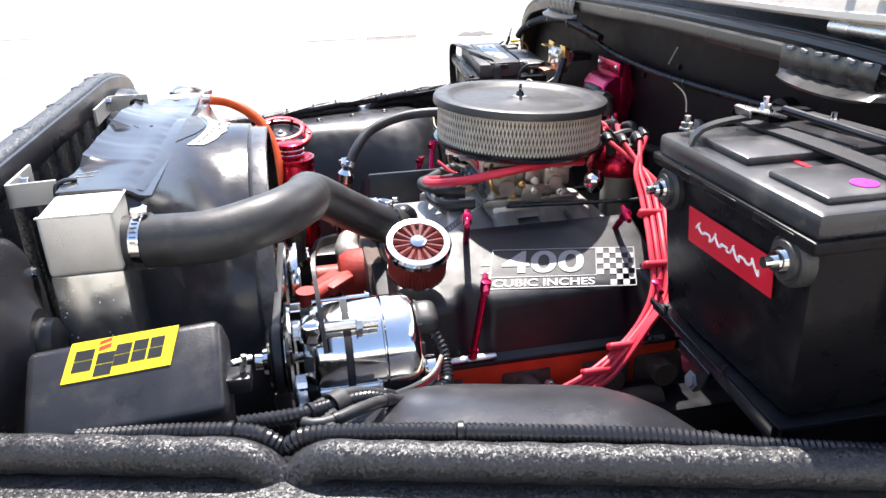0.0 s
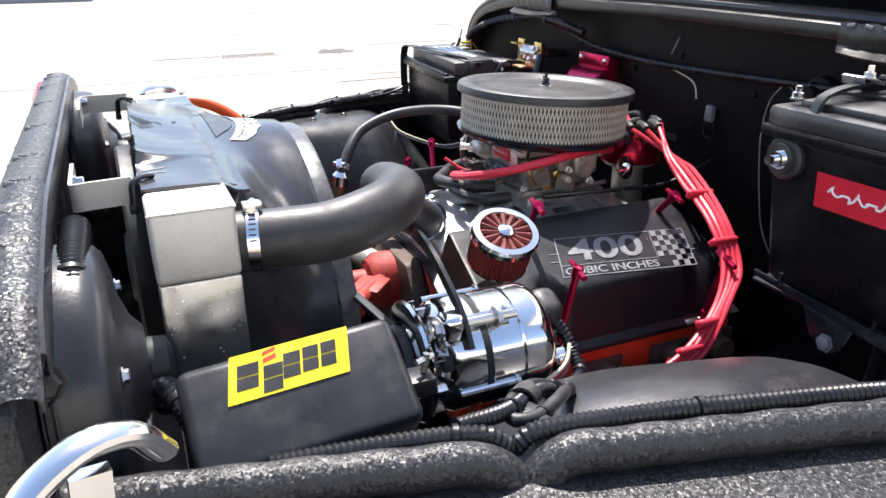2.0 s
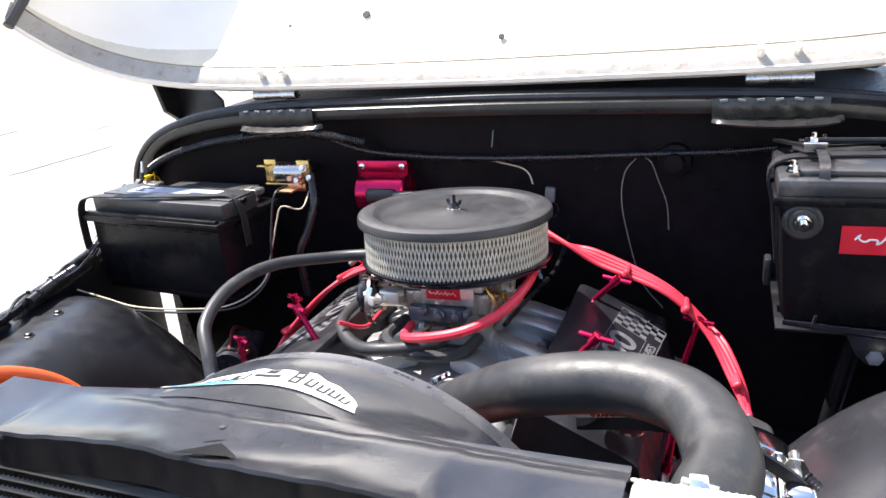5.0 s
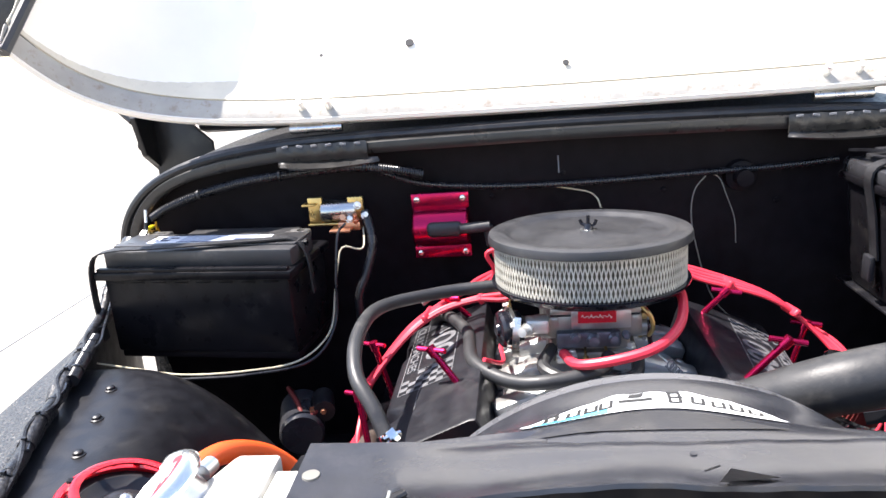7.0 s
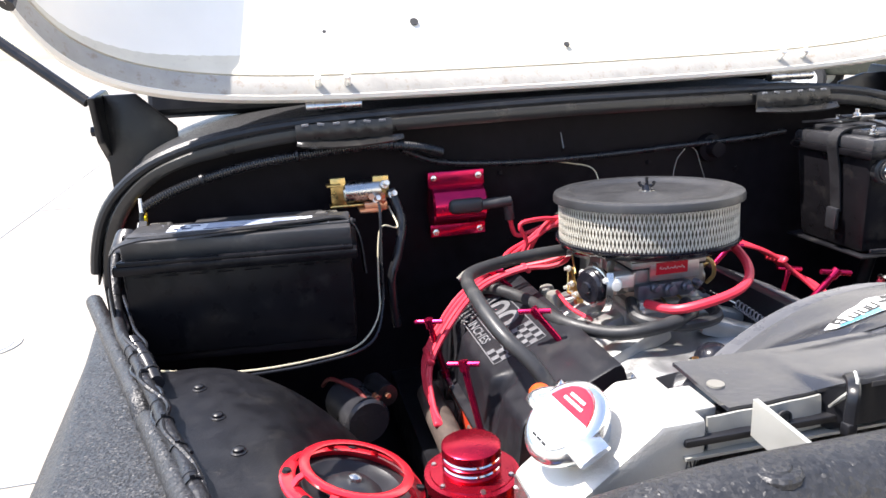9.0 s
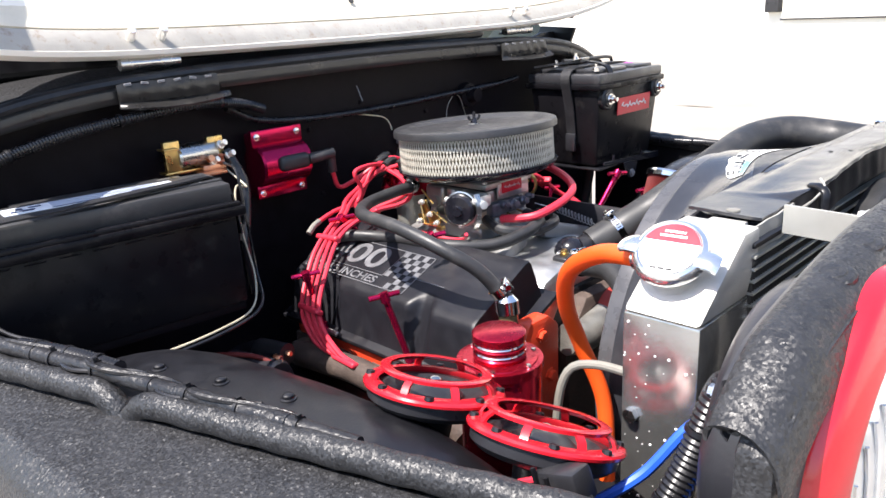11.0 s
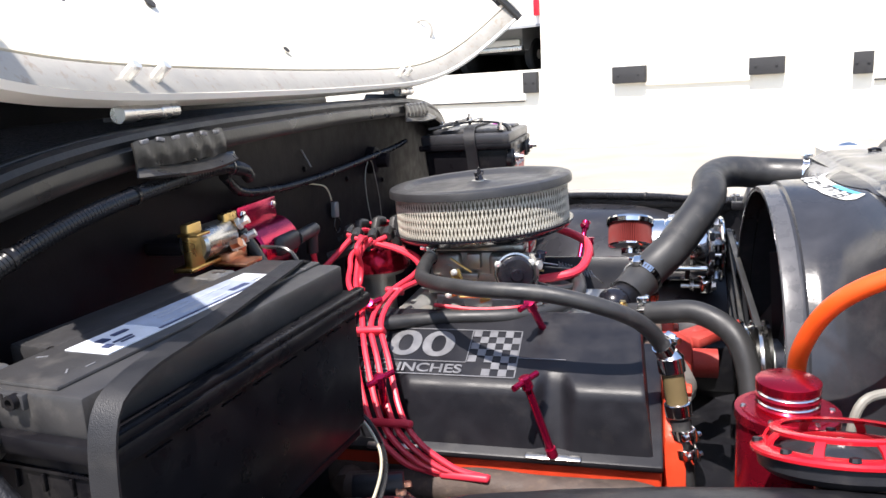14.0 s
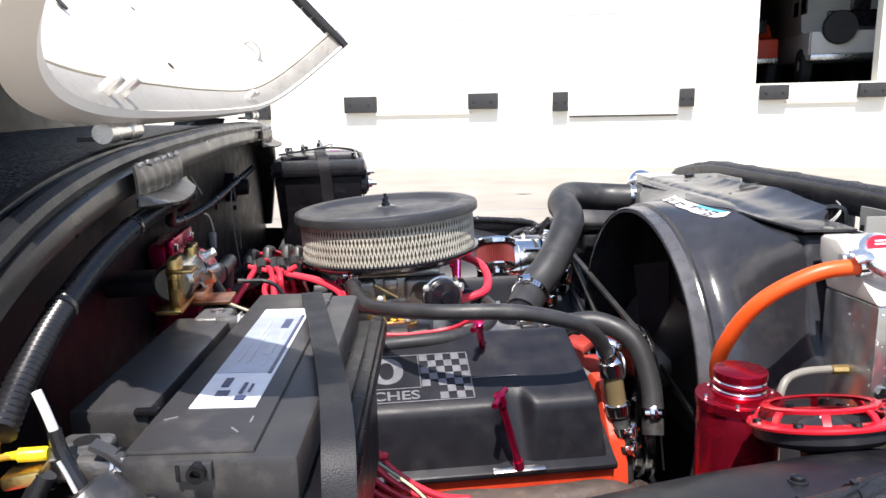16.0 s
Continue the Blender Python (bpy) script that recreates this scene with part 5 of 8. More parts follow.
bm = B(); rod(bm, (-0.05, -0.089, 0.900), (0.10, -0.089, 0.900), 0.004, 10); part("throttle_shaft", bm, "steel", carb)
bm = B(); tube(bm, [(-0.080, -0.078, 0.975), (-0.090, -0.092, 0.960), (-0.086, -0.098, 0.935), (-0.070, -0.094, 0.915)], 0.004, 8, 0.006); part("vent_line", bm, "brass", carb)
bm = B(); lathe(bm, [(0.022, 0), (0.024, 0.003), (0.024, 0.008), (0.014, 0.012), (0.006, 0.020), (0, 0.021)], (0.118, -0.118, 0.935), (0.3, -0.9, 0.2), 24); part("vacuum_pod", bm, "chrome", carb)
for x in (0.03, 0.07):
    bm = B(); lathe(bm, [(0.016, 0), (0.016, 0.05), (0.013, 0.055), (0, 0.056)], (x + 0.045, 0.152, 0.825), (0, 0.2, 1), 16); part("vapour_tube", bm, "cast", carb)
spr = thing("return_spring", "steel throttle return spring beside the carburettor", "spring")
pts = []
for k in range(121):
    a = k / 120 * 11 * 2 * math.pi
    c = Vector((-0.205, -0.150, 0.862)).lerp(Vector((-0.135, -0.115, 0.892)), k / 120)
    pts.append(c + Vector((-0.2, 0.6, -0.3)).normalized() * 0.0075 * math.cos(a) + Vector((0.2, 0.3, 0.9)).normalized() * 0.0075 * math.sin(a))
bm = B(); tube(bm, pts, 0.0013, 5, 0.0035); part("coil", bm, "tin", spr)
for a_, b_ in (((-0.135, -0.115, 0.892), (-0.09, -0.09, 0.905)), ((-0.205, -0.150, 0.862), (-0.225, -0.165, 0.84))):
    bm = B(); rod(bm, a_, b_, 0.0014, 6); part("hook", bm, "steel", spr)
bm = B(); tube(bm, [(-0.055, -0.100, 0.891), (0.05, -0.110, 0.890), (0.15, -0.122, 0.889), (0.23, -0.132, 0.893), (0.33, -0.14, 0.93)], 0.0045, 8, 0.012); tagged(part("throttle_cable", bm, "loom"), "thin black throttle cable along the carburettor", "cable")
# red vacuum line round the front
bm = B(); tube(bm, [(0.105, -0.09, 0.968), (0.04, -0.13, 0.984), (-0.044, -0.151, 0.984), (-0.144, -0.13, 0.964), (-0.201, -0.072, 0.945), (-0.190, 0.030, 0.919), (-0.116, 0.056, 0.906)], 0.0085, 10)
tagged(part("fuel_line", bm, "wirered"), "bright red rubber fuel line looping round the carburettor", "hose")
bm = B(); tube(bm, [(-0.09, 0.075, 0.905), (-0.15, 0.09, 0.895), (-0.19, 0.03, 0.888), (-0.175, -0.05, 0.888), (-0.11, -0.07, 0.89)], 0.011, 10)
tagged(part("vacuum_hose", bm, "rubber"), "short black vacuum hose under the fuel line", "hose")

# air cleaner
ac = thing("air_cleaner", "round black air cleaner with a pale mesh filter element", "air cleaner")
TILT_M = Matrix.Rotation(radians(3.0), 4, 'Y')
acs = []
bm = B(); lathe(bm, [(0.0, 0.0), (0.06, 0.0), (0.10, -0.008), (0.150, -0.008), (0.168, 0.0), (0.175, 0.008), (0.175, 0.012), (0.165, 0.013), (0, 0.013)], (0, 0, 0.995), seg=72); acs.append(part("base_pan", bm, "gloss", ac))
bm = B(); lathe(bm, [(0.164, 0.008), (0.164, 0.084)], (0, 0, 0.998), seg=72); acs.append(part("filter_element", bm, "elem", ac, "pleated paper element, coloured dark as shade behind the mesh"))
bm = B()
def mesh_pt(a, h):
    return Vector((0.1675 * math.cos(a), 0.1675 * math.sin(a), 1.006 + h * 0.075))
verts, faces = [], []
NW, RW = 146, 5
for i in range(NW):
    for sgn in (-1, 1):
        for j in range(RW):
            a0 = 2 * math.pi * (i + (j if sgn > 0 else -j) * 0.5) / NW
            a1 = a0 + sgn * math.pi / NW
            p, q = mesh_pt(a0, j / RW), mesh_pt(a1, (j + 1) / RW)
            w = 0.00105
            t = Vector((-math.sin(a0), math.cos(a0), 0)) * w
            o = Vector((math.cos(a0), math.sin(a0), 0)) * 0.0008
            n0 = len(verts)
            verts += [p - t, p + t, q + t, q - t, p - t + o, p + t + o, q + t + o, q - t + o]
            faces += [(n0 + 4, n0 + 5, n0 + 6, n0 + 7), (n0, n0 + 4, n0 + 7, n0 + 3), (n0 + 1, n0 + 2, n0 + 6, n0 + 5)]
bm.free()
me = bpy.data.meshes.new("mesh_screen"); me.from_pydata(verts, [], faces); me.materials.append(M["mesh"])
scr = new("mesh_screen", me); scr.parent = ac; scr["label"] = "expanded metal screen"; acs.append(scr)
bm = B(); lathe(bm, [(0.0, 0.000), (0.022, 0.000), (0.028, -0.003), (0.110, -0.004), (0.134, -0.004), (0.140, -0.002), (0.147, 0.003), (0.151, 0.0045), (0.170, 0.0045), (0.176, 0.002), (0.178, -0.003), (0.178, -0.012), (0.1725, -0.012), (0.16, -0.010), (0, -0.010)], (0, 0, 1.090), seg=96); acs.append(part("lid", bm, "lidm", ac, "satin black lid with a dished centre"))
bm = B(); lathe(bm, [(0.015, 0), (0.015, 0.0015), (0.012, 0.0025), (0.005, 0.0025)], (0, 0, 1.090), seg=24); acs.append(part("washer", bm, "steel", ac))
bm = B(); rod(bm, (0, 0, 1.09), (0, 0, 1.116), 0.0032, 8); lathe(bm, [(0.009, 0), (0.008, 0.004), (0.006, 0.009), (0, 0.010)], (0, 0, 1.0925), seg=12)
for s in (-1, 1):
    tube(bm, [(0, s * 0.004, 1.098), (s * 0.003, s * 0.011, 1.101), (s * 0.004, s * 0.014, 1.109)], 0.0032, 6, 0.004)
acs.append(part("wing_nut", bm, "gloss", ac))
for o in acs:
    o.data.transform(Matrix.Translation((0, 0, 1.09)) @ TILT_M @ Matrix.Translation((0, 0, -1.09)))

# breather filter on the left valve cover
br = thing("breather_filter", "chrome-capped breather filter with red pleats on the valve cover", "breather filter")
bd = Vector((0, -0.42, 0.907)).normalized()
bo = Vector((-0.279, -0.3208, 0.8655))
bm = B(); lathe(bm, [(0.020, 0), (0.020, 0.012), (0.045, 0.014), (0.050, 0.018), (0.050, 0.022), (0.03, 0.022)], bo, bd, 32); part("base", bm, "chrome", br)
bm = B()
n = 120
f = frame_of(bd)
ra = []
for h in (0.018, 0.078):
    ra.append([bm.verts.new(bo + f @ Vector(((0.0495 - 0.004 * (k % 2)) * math.cos(2 * math.pi * k / n), (0.0495 - 0.004 * (k % 2)) * math.sin(2 * math.pi * k / n), h))) for k in range(n)])
for k in range(n):
    bm.faces.new((ra[0][k], ra[0][(k + 1) % n], ra[1][(k + 1) % n], ra[1][k]))
part("pleat_wall", bm, "pleat", br, smooth=0)
bm = B(); lathe(bm, [(0.054, 0.070), (0.055, 0.080), (0.052, 0.085), (0.042, 0.086), (0.040, 0.083), (0.040, 0.078)], bo, bd, 40, cap=False); part("rim", bm, "chrome", br)
bm = B(); lathe(bm, [(0.041, 0.078), (0.0, 0.080)], bo, bd, 40, cap=False)
for k in range(15):
    a = 2 * math.pi * k / 15
    d1 = f @ Vector((math.cos(a), math.sin(a), 0))
    p = bo + bd * 0.080
    rod(bm, p + d1 * 0.012, p + d1 * 0.040, 0.0035, 6, 0.006)
part("pleat_top", bm, "pleat", br)
bm = B(); lathe(bm, [(0.013, 0.080), (0.013, 0.087), (0.008, 0.090), (0, 0.091)], bo, bd, 20); part("hub", bm, "chrome", br)

# alternator
alt = thing("alternator", "chrome-plated alternator bolted beside the valve cover", "alternator")
AO = Vector((-0.308, -0.495, 0.838))
def alt_bit(name, prof, m, seg=56, cap=True, label=""):
    return part(name, lathe(B(), prof, AO, (-1, 0, 0), seg, cap), m, alt, label)
rh = alt_bit("rear_housing", [(0.020, -0.004), (0.052, -0.002), (0.068, 0.004), (0.075, 0.014), (0.077, 0.026), (0.077, 0.052), (0.075, 0.0545), (0.077, 0.057), (0.077, 0.100), (0.074, 0.102), (0.03, 0.102)], "chrome")
alt_bit("case_joint", [(0.0750, 0.1005), (0.0755, 0.102), (0.0755, 0.109), (0.0750, 0.1105)], "dim", cap=False)
fh = alt_bit("front_housing", [(0.03, 0.109), (0.074, 0.109), (0.077, 0.111), (0.077, 0.146), (0.072, 0.154), (0.060, 0.168), (0.035, 0.176), (0.02, 0.177)], "chrome")
for k in range(5):
    a = k * math.pi * 0.4 + 0.85
    p = AO + Vector((0, 0.078 * math.cos(a), 0.078 * math.sin(a)))
    bm = B(); rod(bm, p + Vector((-0.070, 0, 0)), p + Vector((-0.150, 0, 0)), 0.0055, 10); hexbolt(bm, p + Vector((-0.070, 0, 0)), (1, 0, 0), 0.007, 0.006); part("case_bolt", bm, "chrome", alt)
for k in range(9):
    a = 2 * math.pi * k / 9
    bm = B(); box(bm, AO + Vector((-0.158, 0.066 * math.cos(a), 0.066 * math.sin(a))), (0.020, 0.020, 0.010), Matrix.Rotation(a + math.pi / 2, 3, 'X'), 0.002); part("vent_slot", bm, "dim", fh)
    bm = B(); box(bm, AO + Vector((-0.004, 0.060 * math.cos(a), 0.060 * math.sin(a))), (0.012, 0.020, 0.008), Matrix.Rotation(a + math.pi / 2, 3, 'X'), 0.002); part("vent_slot", bm, "dim", rh)
bm = B(); lathe(bm, [(0.018, 0.0), (0.022, 0.004), (0.022, 0.016), (0.018, 0.019), (0.0, 0.019)], AO + Vector((0.0, -0.048, -0.02)), (1, 0, 0), 20); part("bearing_cap", bm, "chrome", alt)
for c, x1 in ((Vector((-0.462, -0.552, 0.910)), -0.371), (AO + Vector((-0.150, 0.030, -0.086)), -0.40)):
    bm = B(); box(bm, c, (0.030, 0.036, 0.038), bev=0.010, seg=3); part("mount_ear", bm, "chrome", fh)
    bm = B(); rod(bm, c + Vector((-0.02, 0, 0)), (x1, c.y, c.z), 0.0065, 10); hexbolt(bm, c + Vector((-0.014, 0, 0)), (-1, 0, 0), 0.011, 0.010); hexbolt(bm, (x1 - 0.03, c.y, c.z), (1, 0, 0), 0.011, 0.008); part("through_bolt", bm, "steel", alt)
fan = alt_bit("cooling_fan", [(0.02, 0.180), (0.060, 0.180), (0.080, 0.182), (0.083, 0.186), (0.080, 0.190), (0.064, 0.192), (0.050, 0.190), (0.02, 0.190)], "chrome")
for k in range(12):
    a = 2 * math.pi * k / 12
    bm = B(); box(bm, AO + Vector((-0.174, 0.068 * math.cos(a), 0.068 * math.sin(a))), (0.014, 0.022, 0.0025), Matrix.Rotation(a + 0.5, 3, 'X')); part("vane", bm, "chrome", fan)
alt_bit("pulley", [(0.012, 0.190), (0.046, 0.190), (0.050, 0.194), (0.040, 0.202), (0.040, 0.206), (0.050, 0.214), (0.046, 0.218), (0.022, 0.219), (0.020, 0.226), (0.012, 0.228), (0.012, 0.238), (0, 0.239)], "chrome")
bm = B(); lathe(bm, [(0.041, 0.1995), (0.051, 0.198), (0.0525, 0.204), (0.051, 0.210), (0.041, 0.2085)], AO, (-1, 0, 0), 36, cap=False); part("belt_wrap", bm, "rubber", alt)
bm = B(); box(bm, (-0.300, -0.508, 0.884), (0.040, 0.050, 0.040), Matrix.Rotation(0.4, 3, 'X'), 0.014, 3); part("plug_boot", bm, "rubber", alt)
bm = B(); ribbon(bm, [(-0.445, -0.575, 0.885), (-0.447, -0.552, 0.922), (-0.449, -0.516, 0.949), (-0.450, -0.471, 0.972), (-0.440, -0.40, 0.972), (-0.41, -0.30, 0.94)], 0.015, (0.0, 0.65, -0.75), 0.006); part("adjust_bracket", bm, "black", alt)

stm = thing("starter_motor", "black starter motor low beside the engine block", "starter motor")
bm = B(); lathe(bm, [(0.0, 0), (0.040, 0.0), (0.045, 0.006), (0.045, 0.115), (0.040, 0.122), (0, 0.122)], (0.10, 0.600, 0.700), (-0.9, -0.25, 0.0), 28); part("body", bm, "housing", stm)
bm = B(); lathe(bm, [(0.0, 0), (0.020, 0.0), (0.022, 0.004), (0.022, 0.07), (0, 0.072)], (0.08, 0.545, 0.735), (-0.9, -0.25, 0.0), 20); part("solenoid", bm, "black", stm)
for k in range(2):
    bm = B(); hexbolt(bm, (0.015, 0.528 + k * 0.022, 0.738), (-0.9, -0.25, 0.1), 0.006, 0.012); part("stud", bm, "copper", stm)
bm = B(); tube(bm, [(0.17, 0.64, 0.70), (0.10, 0.625, 0.745), (0.03, 0.585, 0.75), (-0.01, 0.56, 0.735), (0.012, 0.54, 0.738)], 0.0045, 10, 0.01); part("cable", bm, "pleat", stm, "dark red starter cable")

# ---- cooling ----
rad = thing("radiator", "aluminium cross-flow radiator with side tanks", "radiator")
bm = B(); box(bm, (-0.741, -0.008, 0.76), (0.042, 0.770, 0.57)); core = part("core", bm, "dim", rad, smooth=0)
bm = B()
for k in range(30):
    box(bm, (-0.766, -0.008, 0.600 + k * 0.0150), (0.012, 0.770, 0.0028))
tagged(part("tube", bm, "satin", core, smooth=0), kind="stuff")
bm = B()
for k in range(10):
    z0 = 0.600 + (19 + k) * 0.0150
    for i in range(221):
        y = -0.392 + i * 0.00348
        w = 0.0011 if i % 2 else -0.0011
        va = [bm.verts.new(p) for p in ((-0.769, y - w, z0 + 0.0014), (-0.762, y - w, z0 + 0.0014), (-0.762, y + w, z0 + 0.0136), (-0.769, y + w, z0 + 0.0136))]
        bm.faces.new(va)
tagged(part("fin", bm, "channel", core, smooth=0), kind="stuff")
bm = B(); box(bm, (-0.746, -0.008, 1.0485), (0.050, 0.770, 0.007), bev=0.002); part("top_rail", bm, "black", core)
bm = B(); prism(bm, [(-0.788, 0.48), (-0.697, 0.48), (-0.697, 1.001), (-0.788, 1.001)], 'y', -0.492, -0.402, 0.003); lt = part("side_tank", bm, "tank", rad, "welded aluminium side tank")
bm = B(); box(bm, (-0.7425, -0.447, 1.043), (0.0925, 0.0915, 0.084), bev=0.006, seg=3); part("tank_head", bm, "frosted", lt, "frosted pale aluminium head of the tank")
bm = B()
for k in range(46):
    a = k / 45.0
    for p in ((-0.788 + 0.091 * a, -0.4915, 1.0835), (-0.697, -0.492 + 0.09 * a, 1.0835)):
        bmesh.ops.create_icosphere(bm, subdivisions=1, radius=0.0021 + 0.0005 * math.sin(k * 2.3), matrix=Matrix.Translation(p))
tagged(part("weld_bead", bm, "frosted", lt), kind="stuff")
bm = B(); rod(bm, (-0.70, -0.448, 1.025), (-0.676, -0.452, 1.025), 0.031, 20); part("hose_neck", bm, "alloy", lt)
bm = B(); prism(bm, [(0.378, 0.48), (0.50, 0.48), (0.50, 0.988), (0.378, 0.988)], 'x', -0.768, -0.675, 0.003); rt = part("side_tank", bm, "tank", rad, "welded aluminium side tank")
bm = B(); prism(bm, [(0.378, 0.9885), (0.501, 0.9885), (0.397, 1.0675), (0.355, 1.0675), (0.355, 1.030), (0.378, 1.020)], 'x', -0.767, -0.674, 0.005); part("tank_head", bm, "frosted", rt, "frosted pale aluminium head of the tank")
rnd = random.Random(7)
for face, n_ in (("y", 70), ("x", 25)):
    bm = B()
    for k in range(n_):
        a, z, r = rnd.random(), 0.66 + 0.32 * rnd.random(), 0.0006 + 0.0016 * rnd.random() ** 3
        p = (-0.766 + 0.089 * a, 0.5002, z) if face == "y" else (-0.6748, 0.388 + 0.11 * a, z)
        bmesh.ops.create_icosphere(bm, subdivisions=1, radius=r, matrix=Matrix.Translation(p))
    tagged(part("paint_speck", bm, "white", rt), kind="stuff")
bm = B()
for k in range(60):
    bmesh.ops.create_icosphere(bm, subdivisions=1, radius=0.0005 + 0.0010 * rnd.random() ** 3, matrix=Matrix.Translation((-0.786 + 0.087 * rnd.random(), -0.4922, 0.70 + 0.29 * rnd.random())))
tagged(part("paint_speck", bm, "white", lt), kind="stuff")
cd = Vector((-0.08, 0.62, 0.78)).normalized()
bm = B(); box(bm, (-0.719, 0.342, 1.052), (0.045, 0.024, 0.022), bev=0.002); part("seam_ledge", bm, "frosted", rt)
co = Vector((-0.709, 0.448, 1.037))
bm = B(); lathe(bm, [(0.030, -0.02), (0.030, 0.012), (0.036, 0.014), (0.036, 0.018)], co, cd, 28); part("filler_neck", bm, "alloy", rt)
bm = B(); lathe(bm, [(0.040, 0.012), (0.043, 0.016), (0.043, 0.023), (0.040, 0.028), (0.036, 0.030), (0.034, 0.0285), (0, 0.0285)], co, cd, 40)
f = frame_of(cd)
ear = (Vector((1, 0, 0)) - cd * cd.x).normalized()
for s in (-1, 1):
    tube(bm, [co + cd * 0.022 + ear * 0.034 * s, co + cd * 0.022 + ear * 0.046 * s, co + cd * 0.018 + ear * 0.054 * s], 0.017, 12, 0.006, squash=0.45)
cap = part("pressure_cap", bm, "capwhite", rt, "pale metal radiator cap with a red warning band")
pm = plane_m(co + cd * 0.0287, Vector((-1, -0.1, 0)), cd.cross(Vector((-1, -0.1, 0))))
bm = B(); slab(bm, pm, [(0.0335 * math.cos(a), 0.0335 * math.sin(a)) for a in [math.pi * k / 24 for k in range(22, 1, -1)]], 0.0006); wb = part("warning_band", bm, "labelred", cap)
for y, row in ((0.0150, ((-0.016, 0.005), (-0.010, 0.003), (-0.006, 0.006), (0.001, 0.003), (0.005, 0.005), (0.011, 0.004))), (0.0210, ((-0.012, 0.004), (-0.007, 0.005), (-0.001, 0.003), (0.003, 0.006), (0.010, 0.002)))):
    for x, w in row:
        bm = B(); slab(bm, pm @ Matrix.Translation((0, 0, 0.0007)), rect(x, y, x + w, y + 0.0030), 0.0003); part("text_bar", bm, "white", wb)
for k in range(3):
    bm = B(); slab(bm, pm @ Matrix.Translation((0, 0, 0.0007)), rect(-0.013 + k * 0.009, -0.0285, -0.006 + k * 0.009, -0.0260), 0.0003); part("text_bar", bm, "inkm", cap)
bm = B(); slab(bm, pm, [(0.0335 * math.cos(a), 0.0335 * math.sin(a)) for a in [math.radians(165 + 210 * k / 24) for k in range(25)]], 0.0005); part("white_patch", bm, "white", cap)
bm = B(); rod(bm, (-0.672, 0.44, 1.045), (-0.655, 0.437, 1.045), 0.009, 12); part("overflow_nipple", bm, "alloy", rt)
bm = B(); rod(bm, (-0.69, 0.50, 0.86), (-0.69, 0.508, 0.86), 0.009, 6); part("drain_plug", bm, "steel", rt); bm = B(); rod(bm, (-0.676, 0.445, 0.875), (-0.655, 0.44, 0.874), 0.008, 8); part("drain_fitting", bm, "brass", rt)
# bright brackets between grille and radiator
for s in (-1, 1):
    brk = thing("radiator_bracket", "bright aluminium strap between grille and radiator", "bracket", "radiator brackets")
    e = 0.244 if s < 0 else 0.190
    w = s * (0.3555 if s < 0 else 0.3210)
    line = [(-0.797 if s < 0 else -0.778, w), (-0.852, w + s * 0.005)] + [(-0.856 - 0.010 * math.sin(a), w + s * (0.010 * math.cos(a) - 0.0045)) for a in (0.2, 0.6, 1.0, 1.4)] + [(-0.8665, w - s * 0.0155), (-0.8665, s * e)]
    z1 = 1.0935 if s < 0 else 1.0865
    bm = B(); grid(bm, len(line), 2, lambda u, v: (*line[round(u * (len(line) - 1))], z1 - 0.034 * v - 0.003 * u), 0.0045); part("bent_strap", bm, "satin", brk, smooth=50)
    bm = B(); hexbolt(bm, (-0.862, s * 0.299, 1.079), (1, 0, 0), 0.007, 0.010); part("bolt", bm, "steel", brk)
    y = -0.362 if s < 0 else 0.238
    bm = B(); tube(bm, [(-0.772, y - s * 0.016, 1.0895), (-0.785, y - s * 0.008, 1.0915), (-0.796, y, 1.086), (-0.798, y + s * 0.003, 1.07), (-0.800, y + s * 0.004, 1.052)], 0.0055, 8, 0.005, squash=0.6)
    box(bm, (-0.799, y + s * 0.004, 1.056), (0.010, 0.010, 0.012), bev=0.002); part("cable_tie", bm, "black", brk)
# fan shroud
sh = thing("fan_shroud", "moulded black fan shroud over the radiator", "fan shroud")
SY, SZ, SR = -0.02, 0.735, 0.338
def shroud(u, v):
    a = 2 * math.pi * v
    cy, cz = math.cos(a), math.sin(a)
    # rectangle with rounded corners
    hw, hz = 0.40, 0.345
    k = 1 / max(abs(cy) / hw, abs(cz) / hz)
    ry, rz = cy * k, cz * k
    prof = [(-0.755, 1.0, 0.0), (-0.690, 1.0, 0.0), (-0.675, 0.97, 0.05), (-0.65, 0.78, 0.26), (-0.62, 0.36, 0.66), (-0.59, 0.10, 0.92), (-0.565, 0.0, 1.0), (-0.545, 0.0, 0.994), (-0.541, 0.0, 0.972), (-0.512, 0.0, 0.962), (-0.512, 0.0, 0.94)]
    t = u * (len(prof) - 1)
    i = min(int(t), len(prof) - 2)
    x, wr, wc = [prof[i][j] + (prof[i + 1][j] - prof[i][j]) * (t - i) for j in range(3)]
    if wr <= 0:
        yy, zz = cy * SR * wc, cz * SR * wc
    else:
        yy, zz = ry * (1 - wc) + cy * SR * wc, rz * (1 - wc) + cz * SR * wc
    if x < -0.655 and yy > 0.03:
        b = min(1.0, (yy - 0.03) / 0.20)
        zz = min(zz, 0.345 - 0.022 * b * b * (3 - 2 * b) - 3.0 * max(0.0, yy - 0.325))
    return (x, SY * min(1, wc) + yy, SZ + zz)
bm = B(); grid(bm, 28, 121, shroud, 0.003); part("ring", bm, "shroudm", sh)
bm = B(); lathe(bm, [(SR * 0.9625, 0), (SR * 0.9685, 0.002), (SR * 0.9745, 0.024), (SR * 0.972, 0.027)], (-0.512, SY, SZ), (-1, 0, 0), 120, cap=False); band = part("rim_band", bm, "bandm", sh, "dull silver band round the rim")
